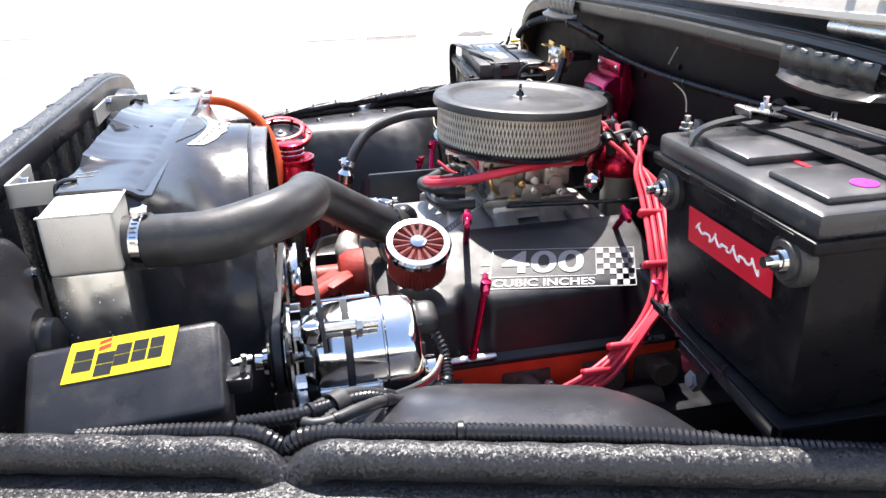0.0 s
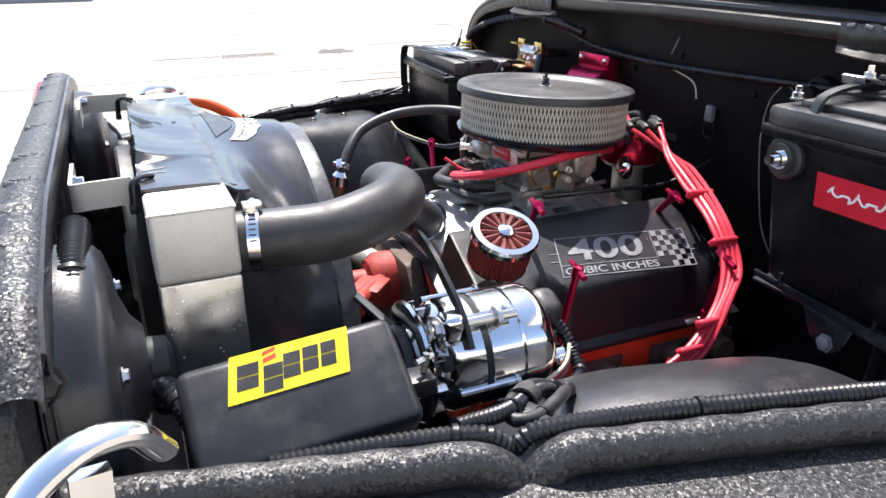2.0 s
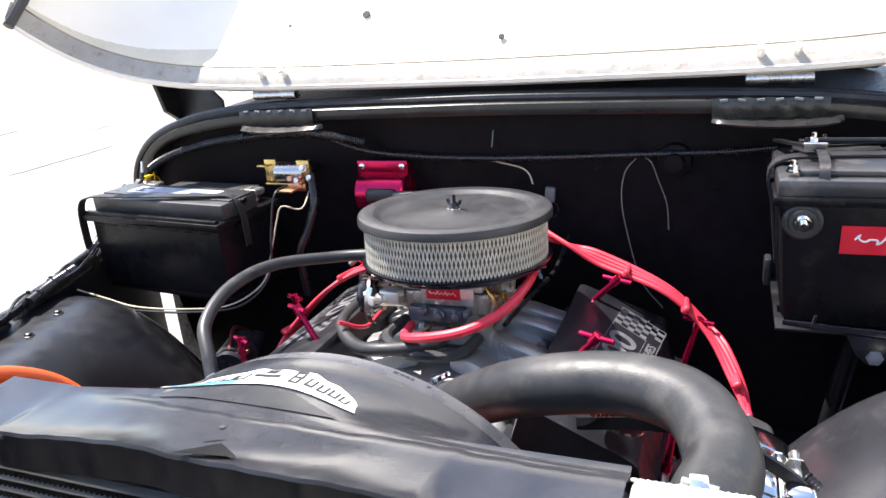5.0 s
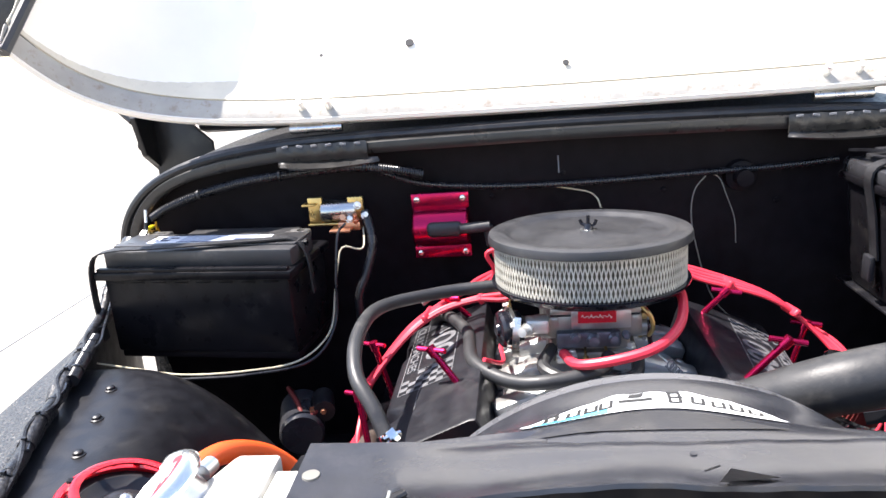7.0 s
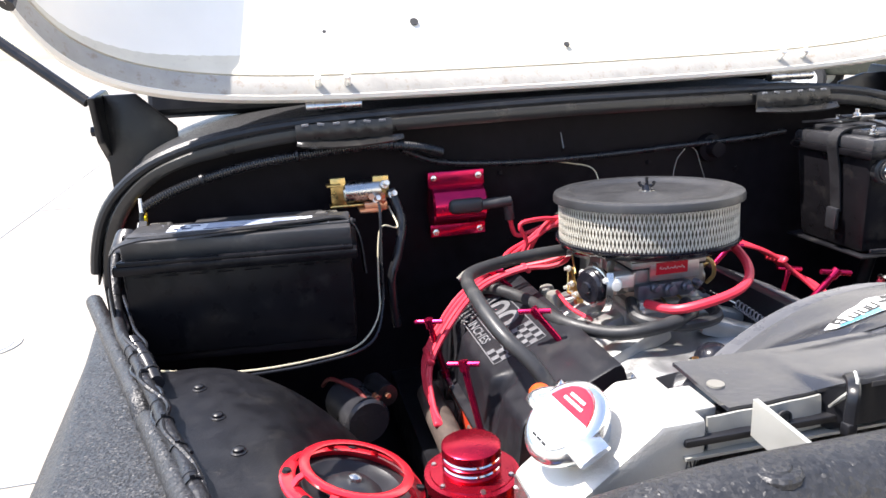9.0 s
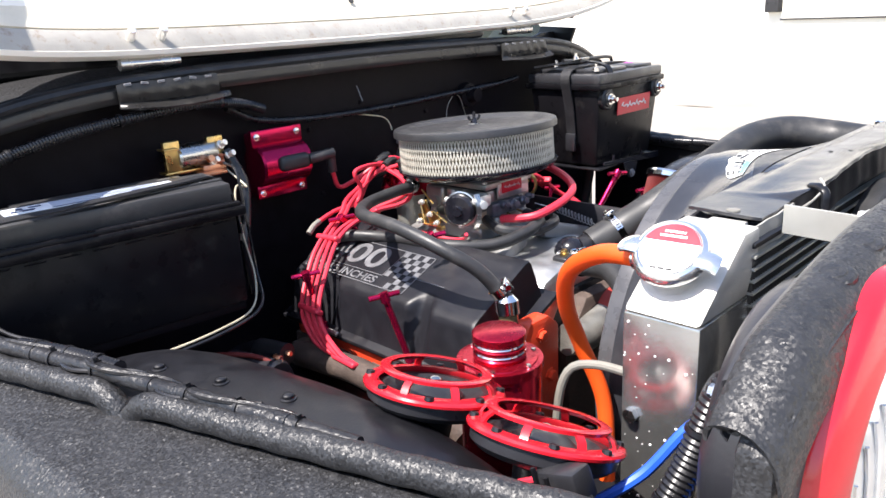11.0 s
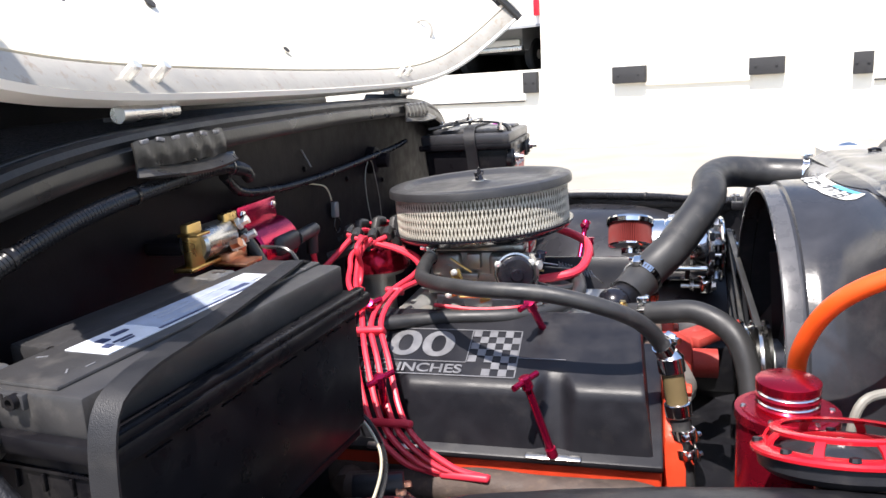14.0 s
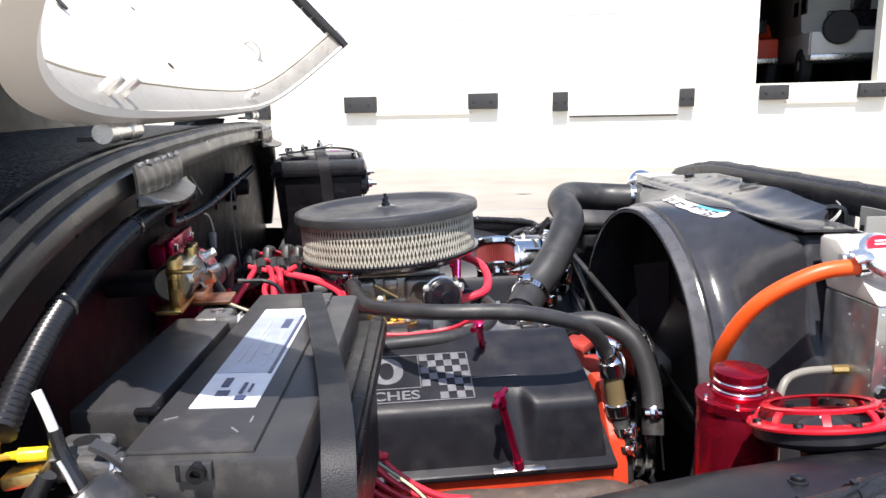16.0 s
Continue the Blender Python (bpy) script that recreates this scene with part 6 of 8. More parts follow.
for a0, w in ((1.30, 0.012), (1.325, 0.010), (1.345, 0.012), (1.365, 0.008), (1.43, 0.010)):
    p = Vector((-0.525, SY + SR * 0.971 * math.cos(a0 + 0.55), SZ + SR * 0.971 * math.sin(a0 + 0.55)))
    bm = B(); slab(bm, plane_m(p, (1, 0, 0), (0, -math.sin(a0 + 0.55), math.cos(a0 + 0.55))), rect(-0.009, -w / 4, 0.006, w / 4), 0.0006); part("text_bar", bm, "inkm", band)
bm = B()
def plate_side(y):
    """0 along the raised middle of the top plate, 1 on the flat ends."""
    return max(0.0, min(1.0, ((-0.246 - y) if y < 0 else (y - 0.222)) / 0.016))
def plate_front(y):
    side = -0.789 if y < 0 else -0.758
    mid = -0.784 + 0.012 * max(0.0, y)
    return mid + (side - mid) * plate_side(y) + 0.0008 * math.sin(y * 61.0) + 0.0005 * math.sin(y * 143.0)
def plate_top(x, y):
    u = min(1.0, (x - plate_front(y)) / 0.11)
    b = max(0.0, min(1.0, (y - 0.02) / 0.24))
    z = 1.0855 - 0.0140 * b * b * (3 - 2 * b) + 0.0165 * (1 - plate_side(y)) * (1 - u) ** 3.2
    z += 0.0018 * math.sin(y * 12.0 + 0.6) * (1 - u) + 0.0010 * math.sin(y * 31.0 + u * 4.0) * (1 - u * u)
    return z - 0.013 * max(0.0, (u - 0.72) / 0.28) ** 2 * (1 - b)
def top_sheet(u, v):
    y = -0.397 + 0.726 * v
    front = plate_front(y)
    x = front + (-0.664 - front) * u
    return (x, y, plate_top(x, y))
grid(bm, 16, 140, top_sheet, 0.004)
tp = part("top_plate", bm, "shroudm", sh)
def lip_sheet(y0, y1, back, drop):
    def fn(u, v):
        y = y0 + (y1 - y0) * v
        x = plate_front(y)
        return (x + back - 0.003 * math.sin(u * 1.5), y, plate_top(x, y) - 0.003 - drop * u)
    return grid(B(), 5, 80, fn, 0.003)
part("front_lip", lip_sheet(-0.262, 0.236, 0.002, 0.040), "black", sh, "black turned-down lip along the middle of the plate")
part("header_panel", lip_sheet(-0.395, -0.266, 0.010, 0.026), "channel", sh, "dusty bare panel under the plate's end")
# Paler than its twin above: bounced light is put into this panel's colour.
lipo = part("header_panel", lip_sheet(0.239, 0.352, -0.004, 0.030), "satin", sh, "dusty bare panel under the plate's end")
bm = B(); lathe(bm, [(0.0075, -0.001), (0.0075, 0.001), (0.0055, 0.0014), (0.005, 0.0), (0, 0.0)], (plate_front(0.28) - 0.0085, 0.28, 1.056), (-1, 0, 0), 20); part("bolt_hole", bm, "dim", lipo)
bm = B(); slab(bm, plane_m(Vector((plate_front(0.203) - 0.003, 0.203, 1.086)), (0, -1, 0), (0, 0, 1)), rect(-0.007, -0.0022, 0.007, 0.0022), 0.0004); part("scuff_bar", bm, "channel", sh)
bm = B()
for k in range(2):
    tube(bm, [(-0.768 - k * 0.003, 0.232 + k * 0.006, 1.062), (-0.785, 0.236 + k * 0.004, 1.078), (-0.792, 0.232, 1.092), (-0.785, 0.229, 1.101)], 0.0014, 6, 0.004)
part("wire_twist", bm, "satin", sh, "twisted bright tie wire")
bm = B()
bm.faces.new([bm.verts.new(p) for p in ((-0.789, -0.020, 1.108), (-0.748, -0.040, plate_top(-0.748, -0.04) + 0.003), (-0.768, -0.072, plate_top(-0.768, -0.072) + 0.003))])
bmesh.ops.solidify(bm, geom=bm.faces[:], thickness=0.002); part("torn_flap", bm, "black", tp, smooth=0)
for xa, ya, xb, yb in ((-0.781, -0.304, -0.753, -0.292), (-0.780, -0.322, -0.755, -0.318), (-0.748, -0.020, -0.738, -0.034)):
    bm = B(); tube(bm, [(xa + (xb - xa) * q, ya + (yb - ya) * q, plate_top(xa + (xb - xa) * q, ya + (yb - ya) * q) + 0.0004) for q in (0, 0.3, 0.6, 1.0)], 0.0009, 6, 0.004, squash=0.5); part("scratch", bm, "satin" if ya < -0.1 else "black", tp)
bm = B(); lathe(bm, [(0.009, -0.002), (0.008, 0.0015), (0, 0.002)], (-0.716, 0.315, plate_top(-0.716, 0.315)), seg=16); part("push_clip", bm, "greyw", tp)
# lens-shaped hollow, its shade painted as a darker raised sheet, and script decal on the crown
def crown(x, y):
    t = (-0.62 - x) / 0.03
    v = 0.25 - (y - SY) / (2 * math.pi * 0.352)
    u = 4 - t
    p = shroud(min(0.999, max(0.0, u / 10)), v)
    return p
bm = B(); grid(bm, 30, 6, lambda u, v: tuple(a + b for a, b in zip(crown(-0.668 + 0.044 * math.sin(math.pi * u) * v, 0.118 - 0.25 * u), (0, 0, 0.0012)))); part("recess_shade", bm, "plastic", sh)
bm = B()
def decal(u, v):
    wob = 0.5 + 0.5 * math.sin(u * 31.0) * math.cos(u * 9.0)
    x0 = -0.645 + 0.026 * math.sin(math.pi * u)
    x1 = -0.632 + 0.008 * wob * math.sin(math.pi * u) + 0.048 * math.sin(math.pi * u) ** 0.6
    p = crown(x0 + (x1 - x0) * v, 0.112 - 0.248 * u + 0.008 * v)
    return (p[0], p[1], p[2] + 0.0015)
grid(bm, 60, 8, decal); dcl = part("decal", bm, "white", sh, "white and cyan script decal with dark strokes")
bm = B(); grid(bm, 24, 4, lambda u, v: tuple(Vector(decal(0.03 + 0.28 * u, 0.02 + 0.24 * v)) + Vector((0, 0, 0.0004)))); part("tint", bm, "cyan", dcl)
bm = B(); lathe(bm, [(0.003, 0), (0.003, 0.0012), (0, 0.0012)], (-0.718, -0.018, plate_top(-0.718, -0.018)), seg=12); part("hole", bm, "dim", tp)
def stroke(u0, u1, v0, v1, lean=0.0):
    bm = B()
    def fn(u, v):
        p = decal(u0 + (u1 - u0) * u + lean * v, v0 + (v1 - v0) * v)
        return (p[0], p[1], p[2] + 0.0006)
    part("stroke_bar", grid(bm, 4, 5, fn), "inkm", dcl)
for u0, big in ((0.06, 1), (0.145, 0), (0.215, 0), (0.275, 0), (0.56, 1), (0.65, 0), (0.73, 0), (0.80, 0), (0.87, 0)):
    top = 0.95 if big else 0.72
    stroke(u0, u0 + 0.014, 0.30, top, 0.012)
    stroke(u0 + 0.042, u0 + 0.056, 0.30, top, 0.012)
    stroke(u0, u0 + 0.056, 0.28, 0.38)
    if big:
        stroke(u0 + 0.01, u0 + 0.066, 0.58, 0.68)
        stroke(u0 + 0.01, u0 + 0.066, 0.86, 0.98)
stroke(0.36, 0.50, 0.45, 0.62)
stroke(0.40, 0.46, 0.70, 0.95, 0.02)

# hoses
def hose(name, pts, r, m, label, clamps=(), ribs=0.0, step=0.010, cat="hose", seg=12):
    bm = B(); tube(bm, pts, r, seg, step, ribs)
    ob = tagged(part(name, bm, m), label, cat)
    line = smooth_line(pts, 0.004)
    for t in clamps:
        i = min(int(t * (len(line) - 1)), len(line) - 2)
        d = (line[i + 1] - line[i]).normalized()
        bm = B(); lathe(bm, [(r + 0.001, -0.007), (r + 0.003, -0.007), (r + 0.003, 0.007), (r + 0.001, 0.007)], line[i], d, 28, cap=False)
        side = d.orthogonal().normalized()
        side = (Vector((0, 0, 1)) - d * d.z).normalized()
        c = line[i] + side * (r + 0.007)
        box(bm, c, (0.016, 0.022, 0.010), frame_of(side) @ Matrix.Rotation(0.3, 3, 'Z'), 0.002)
        rod(bm, c - d.cross(side) * 0.014, c + d.cross(side) * 0.016, 0.005, 8)
        hcl = part("hose_clamp", bm, "chrome", ob, "stainless worm-drive clamp")
        if r > 0.03:
            for k in range(14):
                a = 0.6 + k * 0.17
                q = frame_of(d) @ Vector((math.cos(a), math.sin(a), 0))
                bm = B(); box(bm, line[i] + q * (r + 0.0031), (0.0008, 0.0018, 0.008), Matrix((q, d.cross(q), d)).transposed()); part("slot", bm, "dim", hcl)
    if cat == "wiring loom":
        for t in ((0.2, 0.5, 0.8) if ribs else (0.12, 0.38, 0.64, 0.88)):
            i = min(int(t * (len(line) - 1)), len(line) - 2)
            d = (line[i + 1] - line[i]).normalized()
            w = 0.010 if t in (0.12, 0.88) else 0.003
            bm = B(); lathe(bm, [(r + 0.0002, -w), (r + 0.0012, -w * 0.9), (r + 0.0012, w * 0.9), (r + 0.0002, w)], line[i], d, 14, cap=False); part("tape_wrap" if w > 0.005 else "cable_tie", bm, "tape" if w > 0.005 else "black", ob)
    return ob


hose("upper_radiator_hose", [(-0.6955, -0.449, 1.025), (-0.672, -0.452, 1.025), (-0.640, -0.460, 1.026), (-0.576, -0.470, 1.030), (-0.498, -0.438, 1.038), (-0.455, -0.360, 1.030), (-0.440, -0.250, 1.004), (-0.372, -0.145, 0.930), (-0.318, -0.098, 0.884), (-0.278, -0.038, 0.850)], 0.0365, "rubber", "thick black upper radiator hose with steel clamps", (0.035, 0.92), seg=28)
hose("bypass_hose", [(-0.275, 0.040, 0.836), (-0.344, 0.07, 0.852), (-0.405, 0.09, 0.858), (-0.462, 0.127, 0.827), (-0.483, 0.164, 0.75), (-0.476, 0.199, 0.667)], 0.0205, "rubber", "curved black bypass hose at the front of the engine", (0.12, 0.90), seg=16)
hose("breather_hose", [(0.072, 0.120, 0.969), (0.060, 0.215, 0.968), (0.034, 0.29, 0.968), (-0.059, 0.375, 0.980), (-0.175, 0.392, 0.978), (-0.268, 0.380, 0.952), (-0.315, 0.346, 0.915), (-0.347, 0.318, 0.862)], 0.0122, "rubber", "black breather hose arching over the valve cover", (0.03, 0.965), seg=12)
hose("heater_hose", [(0.22, 0.33, 0.80), (0.160, 0.290, 0.875), (0.05, 0.232, 0.882), (-0.092, 0.212, 0.885), (-0.165, 0.150, 0.882), (-0.195, 0.085, 0.893), (-0.175, 0.003, 0.90), (-0.12, -0.02, 0.90)], 0.0125, "rubber", "black hose curling in front of the carburettor", (), seg=12)
hose("overflow_hose", [(-0.682, 0.459, 1.040), (-0.611, 0.447, 1.029), (-0.546, 0.421, 0.985), (-0.516, 0.387, 0.920), (-0.515, 0.352, 0.848), (-0.549, 0.339, 0.756), (-0.57, 0.36, 0.64)], 0.0122, "orange", "bright orange overflow hose from the radiator neck", (0.02,), seg=14)
hose("drain_hose", [(-0.668, 0.435, 0.873), (-0.60, 0.44, 0.872), (-0.565, 0.455, 0.855), (-0.555, 0.465, 0.78), (-0.56, 0.47, 0.64)], 0.006, "greyw", "thin grey drain hose from the radiator tank", (), seg=10)
# glass breather canister at the front of the right valve cover
gc = thing("inline_filter", "small glass inline filter with chrome ends", "filter")
ga, gb = Vector((-0.347, 0.318, 0.862)), Vector((-0.362, 0.325, 0.765))
gd = gb - ga
bm = B(); lathe(bm, [(0.012, -0.01), (0.020, 0), (0.020, 0.022), (0.016, 0.024)], ga, gd, 20); part("end_cap", bm, "chrome", gc)
bm = B(); lathe(bm, [(0.016, 0.070), (0.020, 0.072), (0.020, 0.090), (0.012, 0.098), (0.012, 0.115)], ga, gd, 20); part("end_cap", bm, "chrome", gc)
bm = B(); lathe(bm, [(0.0165, 0.02), (0.0165, 0.074)], ga, gd, 20); part("glass", bm, "amber", gc)
hose("filter_hose", [gb, (-0.366, 0.33, 0.73), (-0.37, 0.335, 0.66)], 0.016, "rubber", "black rubber hose below the glass filter", (0.2, 0.45), seg=12)

# red catch can behind the right horn
rc = thing("catch_can", "red anodised cylindrical catch can with a ringed cap", "catch can")
RO = (-0.478, 0.490, 0.0)
bm = B(); lathe(bm, [(0.055, 0.62), (0.057, 0.63), (0.057, 0.860), (0.052, 0.868), (0.03, 0.868)], RO, seg=40); part("body", bm, "anod", rc)
bm = B(); lathe(bm, [(0.060, 0.854), (0.060, 0.866), (0.030, 0.868)], RO, seg=40); part("top_flange", bm, "anod", rc)
bm = B(); lathe(bm, [(0.036, 0.868), (0.037, 0.873), (0.034, 0.876), (0.034, 0.879), (0.037, 0.882), (0.037, 0.886), (0.034, 0.888), (0.034, 0.891), (0.037, 0.894), (0.037, 0.904), (0.034, 0.906), (0, 0.907)], RO, seg=36); part("screw_cap", bm, "anod", rc)
bm = B(); lathe(bm, [(0.0345, 0.875), (0.0362, 0.878), (0.0345, 0.880)], RO, seg=36, cap=False); lathe(bm, [(0.0345, 0.887), (0.0362, 0.890), (0.0345, 0.892)], RO, seg=36, cap=False); part("polished_ring", bm, "chrome", rc)
for k in range(6):
    a = k * math.pi / 3
    bm = B(); lathe(bm, [(0.004, 0), (0.003, 0.003), (0, 0.003)], (RO[0] + 0.050 * math.cos(a), RO[1] + 0.050 * math.sin(a), 0.867), seg=8); part("cap_screw", bm, "steel", rc)

# horns
def horn(o, d, label):
    t = thing("horn", label, "horn", "horns")
    o = Vector(o); d = Vector(d).normalized()
    f = frame_of(d)
    bm = B(); lathe(bm, [(0.026, -0.055), (0.028, -0.032), (0.045, -0.026), (0.072, -0.019), (0.080, -0.012), (0.081, 0.0), (0.060, 0.002), (0.050, -0.006), (0, -0.010)], o, d, 40); part("body", bm, "plastic", t)
    bm = B(); lathe(bm, [(0.083, 0.0005), (0.0865, 0.002), (0.087, 0.005), (0.085, 0.0075), (0.074, 0.0105), (0.069, 0.0095), (0.070, 0.006), (0.074, 0.0005)], o, d, 48, cap=False)
    lathe(bm, [(0.056, 0.026), (0.064, 0.027), (0.068, 0.025), (0.067, 0.021), (0.058, 0.022)], o, d, 40, cap=False)
    for k in range(8):
        a = 2 * math.pi * k / 8 + 0.2
        side = f @ Vector((-math.sin(a), math.cos(a), 0))
        p, m_, q = [o + f @ Vector((r * math.cos(a), r * math.sin(a), h)) for r, h in ((0.063, 0.024), (0.072, 0.017), (0.078, 0.005))]
        ribbon(bm, [p, m_, q], 0.009, side, 0.003)
    part("grille", bm, "redpaint", t, "glossy red plastic horn grille")
    bm = B(); lathe(bm, [(0.036, -0.002), (0.022, 0.008), (0.010, 0.010)], o, d, 24); part("hub", bm, "plastic", t)
    bm = B(); lathe(bm, [(0.009, 0.008), (0.008, 0.014), (0.005, 0.016), (0, 0.017)], o, d, 8); part("hub_nut", bm, "steel", t)
    for k in range(8):
        a = 2 * math.pi * (k + 0.5) / 8 + 0.2
        bm = B(); lathe(bm, [(0.006, 0), (0.005, 0.004), (0, 0.005)], o + f @ Vector((0.079 * math.cos(a), 0.079 * math.sin(a), 0.0085)), d, 8); part("grille_screw", bm, "black", t)
    bm = B(); rod(bm, o - d * 0.05, o - d * 0.07, 0.022, 16); box(bm, o - d * 0.075 + Vector((0.02, 0, -0.02)), (0.09, 0.025, 0.006), bev=0.002); part("mount", bm, "black", t)
    bm = B(); box(bm, o - d * 0.055 + Vector((0.03, 0.02, -0.01)), (0.018, 0.03, 0.014), bev=0.003); part("terminal", bm, "bluew", t)
    bm = B(); rod(bm, o - d * 0.07, (o.x, o.y, 0.55), 0.008, 8); part("stalk", bm, "black", t)
    return t


horn((-0.503, 0.641, 0.889), (0.03, -0.290, 1), "red-grilled disc horn beside the wheel housing")
horn((-0.662, 0.632, 0.880), (0.05, -0.43, 1), "red-grilled disc horn beside the radiator tank")

cn = thing("wiring_connector", "black multi-pin wiring connector below the horn", "connector")
bm = B(); box(bm, (-0.730, 0.690, 0.886), (0.052, 0.030, 0.034), Matrix.Rotation(0.35, 3, 'Y'), 0.005); part("shell", bm, "plastic", cn)
for k in range(2):
    bm = B(); box(bm, (-0.708 - k * 0.016, 0.7065, 0.889 - k * 0.004), (0.004, 0.004, 0.024), Matrix.Rotation(0.35, 3, 'Y')); part("latch_rib", bm, "black", cn)
bm = B(); tube(bm, [(-0.705, 0.692, 0.880), (-0.688, 0.694, 0.872), (-0.665, 0.69, 0.850), (-0.66, 0.68, 0.80)], 0.004, 8, 0.01); part("red_wire", bm, "wirered", cn)
bm = B(); tube(bm, [(-0.752, 0.690, 0.880), (-0.765, 0.69, 0.866), (-0.765, 0.68, 0.80), (-0.76, 0.67, 0.70)], 0.008, 8, 0.01); part("tail", bm, "loom", cn)

# ---- electrics ----
# ignition box, tilted on the left inner fender
ib = thing("ignition_box", "black ignition control box with a yellow label", "ignition box")
ia, iu = Vector((0.123, 0.0, 0.009)).normalized(), Vector((0.0, 0.092, 0.068)).normalized()
pm = plane_m(Vector((-0.676, -0.670, 0.940)), ia, iu)
bm = B(); box(bm, (0, 0, -0.032), (0.224, 0.120, 0.062), bev=0.012, seg=3); bmesh.ops.transform(bm, matrix=pm, verts=bm.verts); part("case", bm, "plastic", ib)
lm = pm @ Matrix.Translation((-0.004, 0.033, -0.0005))
bm = B(); slab(bm, lm, [(-0.066, -0.0245), (0.056, -0.0245), (0.068, 0.0245), (-0.054, 0.0245)], 0.0012); yl_ = part("label", bm, "yellow", ib, "yellow parallelogram label with black block marks")
l2 = lm @ Matrix.Translation((0, 0, 0.0013))
for x, w, y0, y1 in ((-0.055, 0.0215, -0.013, 0.013), (-0.031, 0.0195, -0.022, 0.006), (-0.009, 0.0175, -0.013, 0.013), (0.011, 0.0165, -0.012, 0.014), (0.030, 0.016, -0.012, 0.014)):
    k_ = 0.24 * (y1 - y0)
    for a_, b_ in ((0.0, 0.475), (0.525, 1.0)):
        ya, yb = y0 + (y1 - y0) * a_, y0 + (y1 - y0) * b_
        bm = B(); slab(bm, l2, [(x + k_ * a_, ya), (x + w + k_ * a_, ya), (x + w + k_ * b_, yb), (x + k_ * b_, yb)], 0.0004); part("block_mark", bm, "inkm", yl_)
bm = B(); slab(bm, l2, [(-0.024, 0.009), (-0.010, 0.012), (-0.009, 0.017), (-0.023, 0.014)], 0.0004); slab(bm, l2, [(-0.023, 0.017), (-0.009, 0.020), (-0.008, 0.024), (-0.022, 0.021)], 0.0004); part("flame_mark", bm, "engine", yl_)
q = Vector((-0.545, -0.665, 0.930))
bm = B(); box(bm, q + Vector((-0.006, 0, -0.012)), (0.030, 0.032, 0.020), bev=0.002); part("mount_tab", bm, "black", ib)
bm = B(); rod(bm, q, q + Vector((0.004, 0.0, 0.020)), 0.004, 8); rod(bm, q + Vector((-0.010, -0.004, 0.014)), q + Vector((0.012, 0.004, 0.014)), 0.0035, 8); part("thumb_screw", bm, "steel", ib)
bm = B(); box(bm, (-0.68, -0.64, 0.875), (0.18, 0.09, 0.05), bev=0.004); part("bracket", bm, "black", ib)
# loom behind the ignition box
hose("wiring_loom", [(-0.87, -0.66, 0.70), (-0.85, -0.63, 0.82), (-0.86, -0.60, 0.95), (-0.865, -0.56, 1.04), (-0.86, -0.45, 1.07)], 0.016, "loom", "thick corrugated black wiring loom beside the grille", ribs=0.0018, step=0.0033, cat="wiring loom", seg=14)
hose("wiring_loom", [(-0.80, -0.50, 0.86), (-0.80, -0.55, 0.91), (-0.78, -0.60, 0.90), (-0.76, -0.66, 0.84)], 0.014, "loom", "short corrugated loom by the radiator tank", ribs=0.0018, step=0.0033, cat="wiring loom", seg=14)
hose("wiring_loom", [(-0.72, -0.722, 0.905), (-0.60, -0.752, 0.914), (-0.53, -0.772, 0.914), (-0.50, -0.780, 0.897), (-0.47, -0.786, 0.912), (-0.36, -0.818, 0.920), (-0.24, -0.850, 0.920), (-0.12, -0.882, 0.918), (-0.02, -0.912, 0.910), (0.10, -0.945, 0.905)], 0.011, "loom", "corrugated loom lying along the fender edge by the battery box", ribs=0.0018, step=0.0033, cat="wiring loom", seg=12)
hose("wiring_loom", [(-0.290, -0.522, 0.868), (-0.280, -0.534, 0.848), (-0.277, -0.550, 0.828), (-0.283, -0.580, 0.815), (-0.318, -0.606, 0.816), (-0.355, -0.640, 0.838), (-0.40, -0.672, 0.872), (-0.44, -0.700, 0.888), (-0.485, -0.735, 0.905), (-0.55, -0.755, 0.918)], 0.0095, "loom", "corrugated loom running from the alternator plug", ribs=0.0018, step=0.0033, cat="wiring loom", seg=12)
pc = thing("cable_clip", "black rubber-lined clip bolted over the loom", "cable clip")
bm = B(); lathe(bm, [(0.014, -0.010), (0.017, -0.010), (0.017, 0.010), (0.014, 0.010)], (-0.440, -0.700, 0.888), (-0.75, -0.65, 0.1), 20, cap=False); part("band", bm, "rubber", pc)
bm = B(); box(bm, (-0.446, -0.735, 0.890), (0.022, 0.060, 0.008), Matrix.Rotation(0.35, 3, 'Z'), 0.002); part("tab", bm, "rubber", pc)
bm = B(); hexbolt(bm, (-0.450, -0.758, 0.892), (0, 0, 1), 0.009, 0.008); part("bolt", bm, "black", pc)
hose("wiring_loom", [(-0.34, -0.640, 0.832), (-0.38, -0.655, 0.862), (-0.42, -0.675, 0.884), (-0.46, -0.705, 0.893), (-0.48, -0.740, 0.898), (-0.455, -0.748, 0.898), (-0.415, -0.725, 0.894), (-0.38, -0.692, 0.878), (-0.35, -0.66, 0.85)], 0.0075, "rubber", "loop of taped black cable on the wheel housing", cat="wiring loom")
for k, (dy, m, nm) in enumerate(((0.0, "wirered", "red"), (0.006, "cream", "pale"), (-0.006, "greyw", "grey"))):
    hose("alternator_wire", [(-0.375, -0.585, 0.805 + dy), (-0.335, -0.582, 0.812 + dy), (-0.30, -0.570, 0.822 + dy), (-0.281, -0.548, 0.838 + dy)], 0.003, m, "thin %s wire at the alternator plug" % nm, cat="wire", seg=6)
# black pusher-fan housing between grille and radiator
pf = thing("auxiliary_fan", "black plastic pusher fan in front of the radiator", "fan")
FO = (-0.785, -0.02, 0.848)
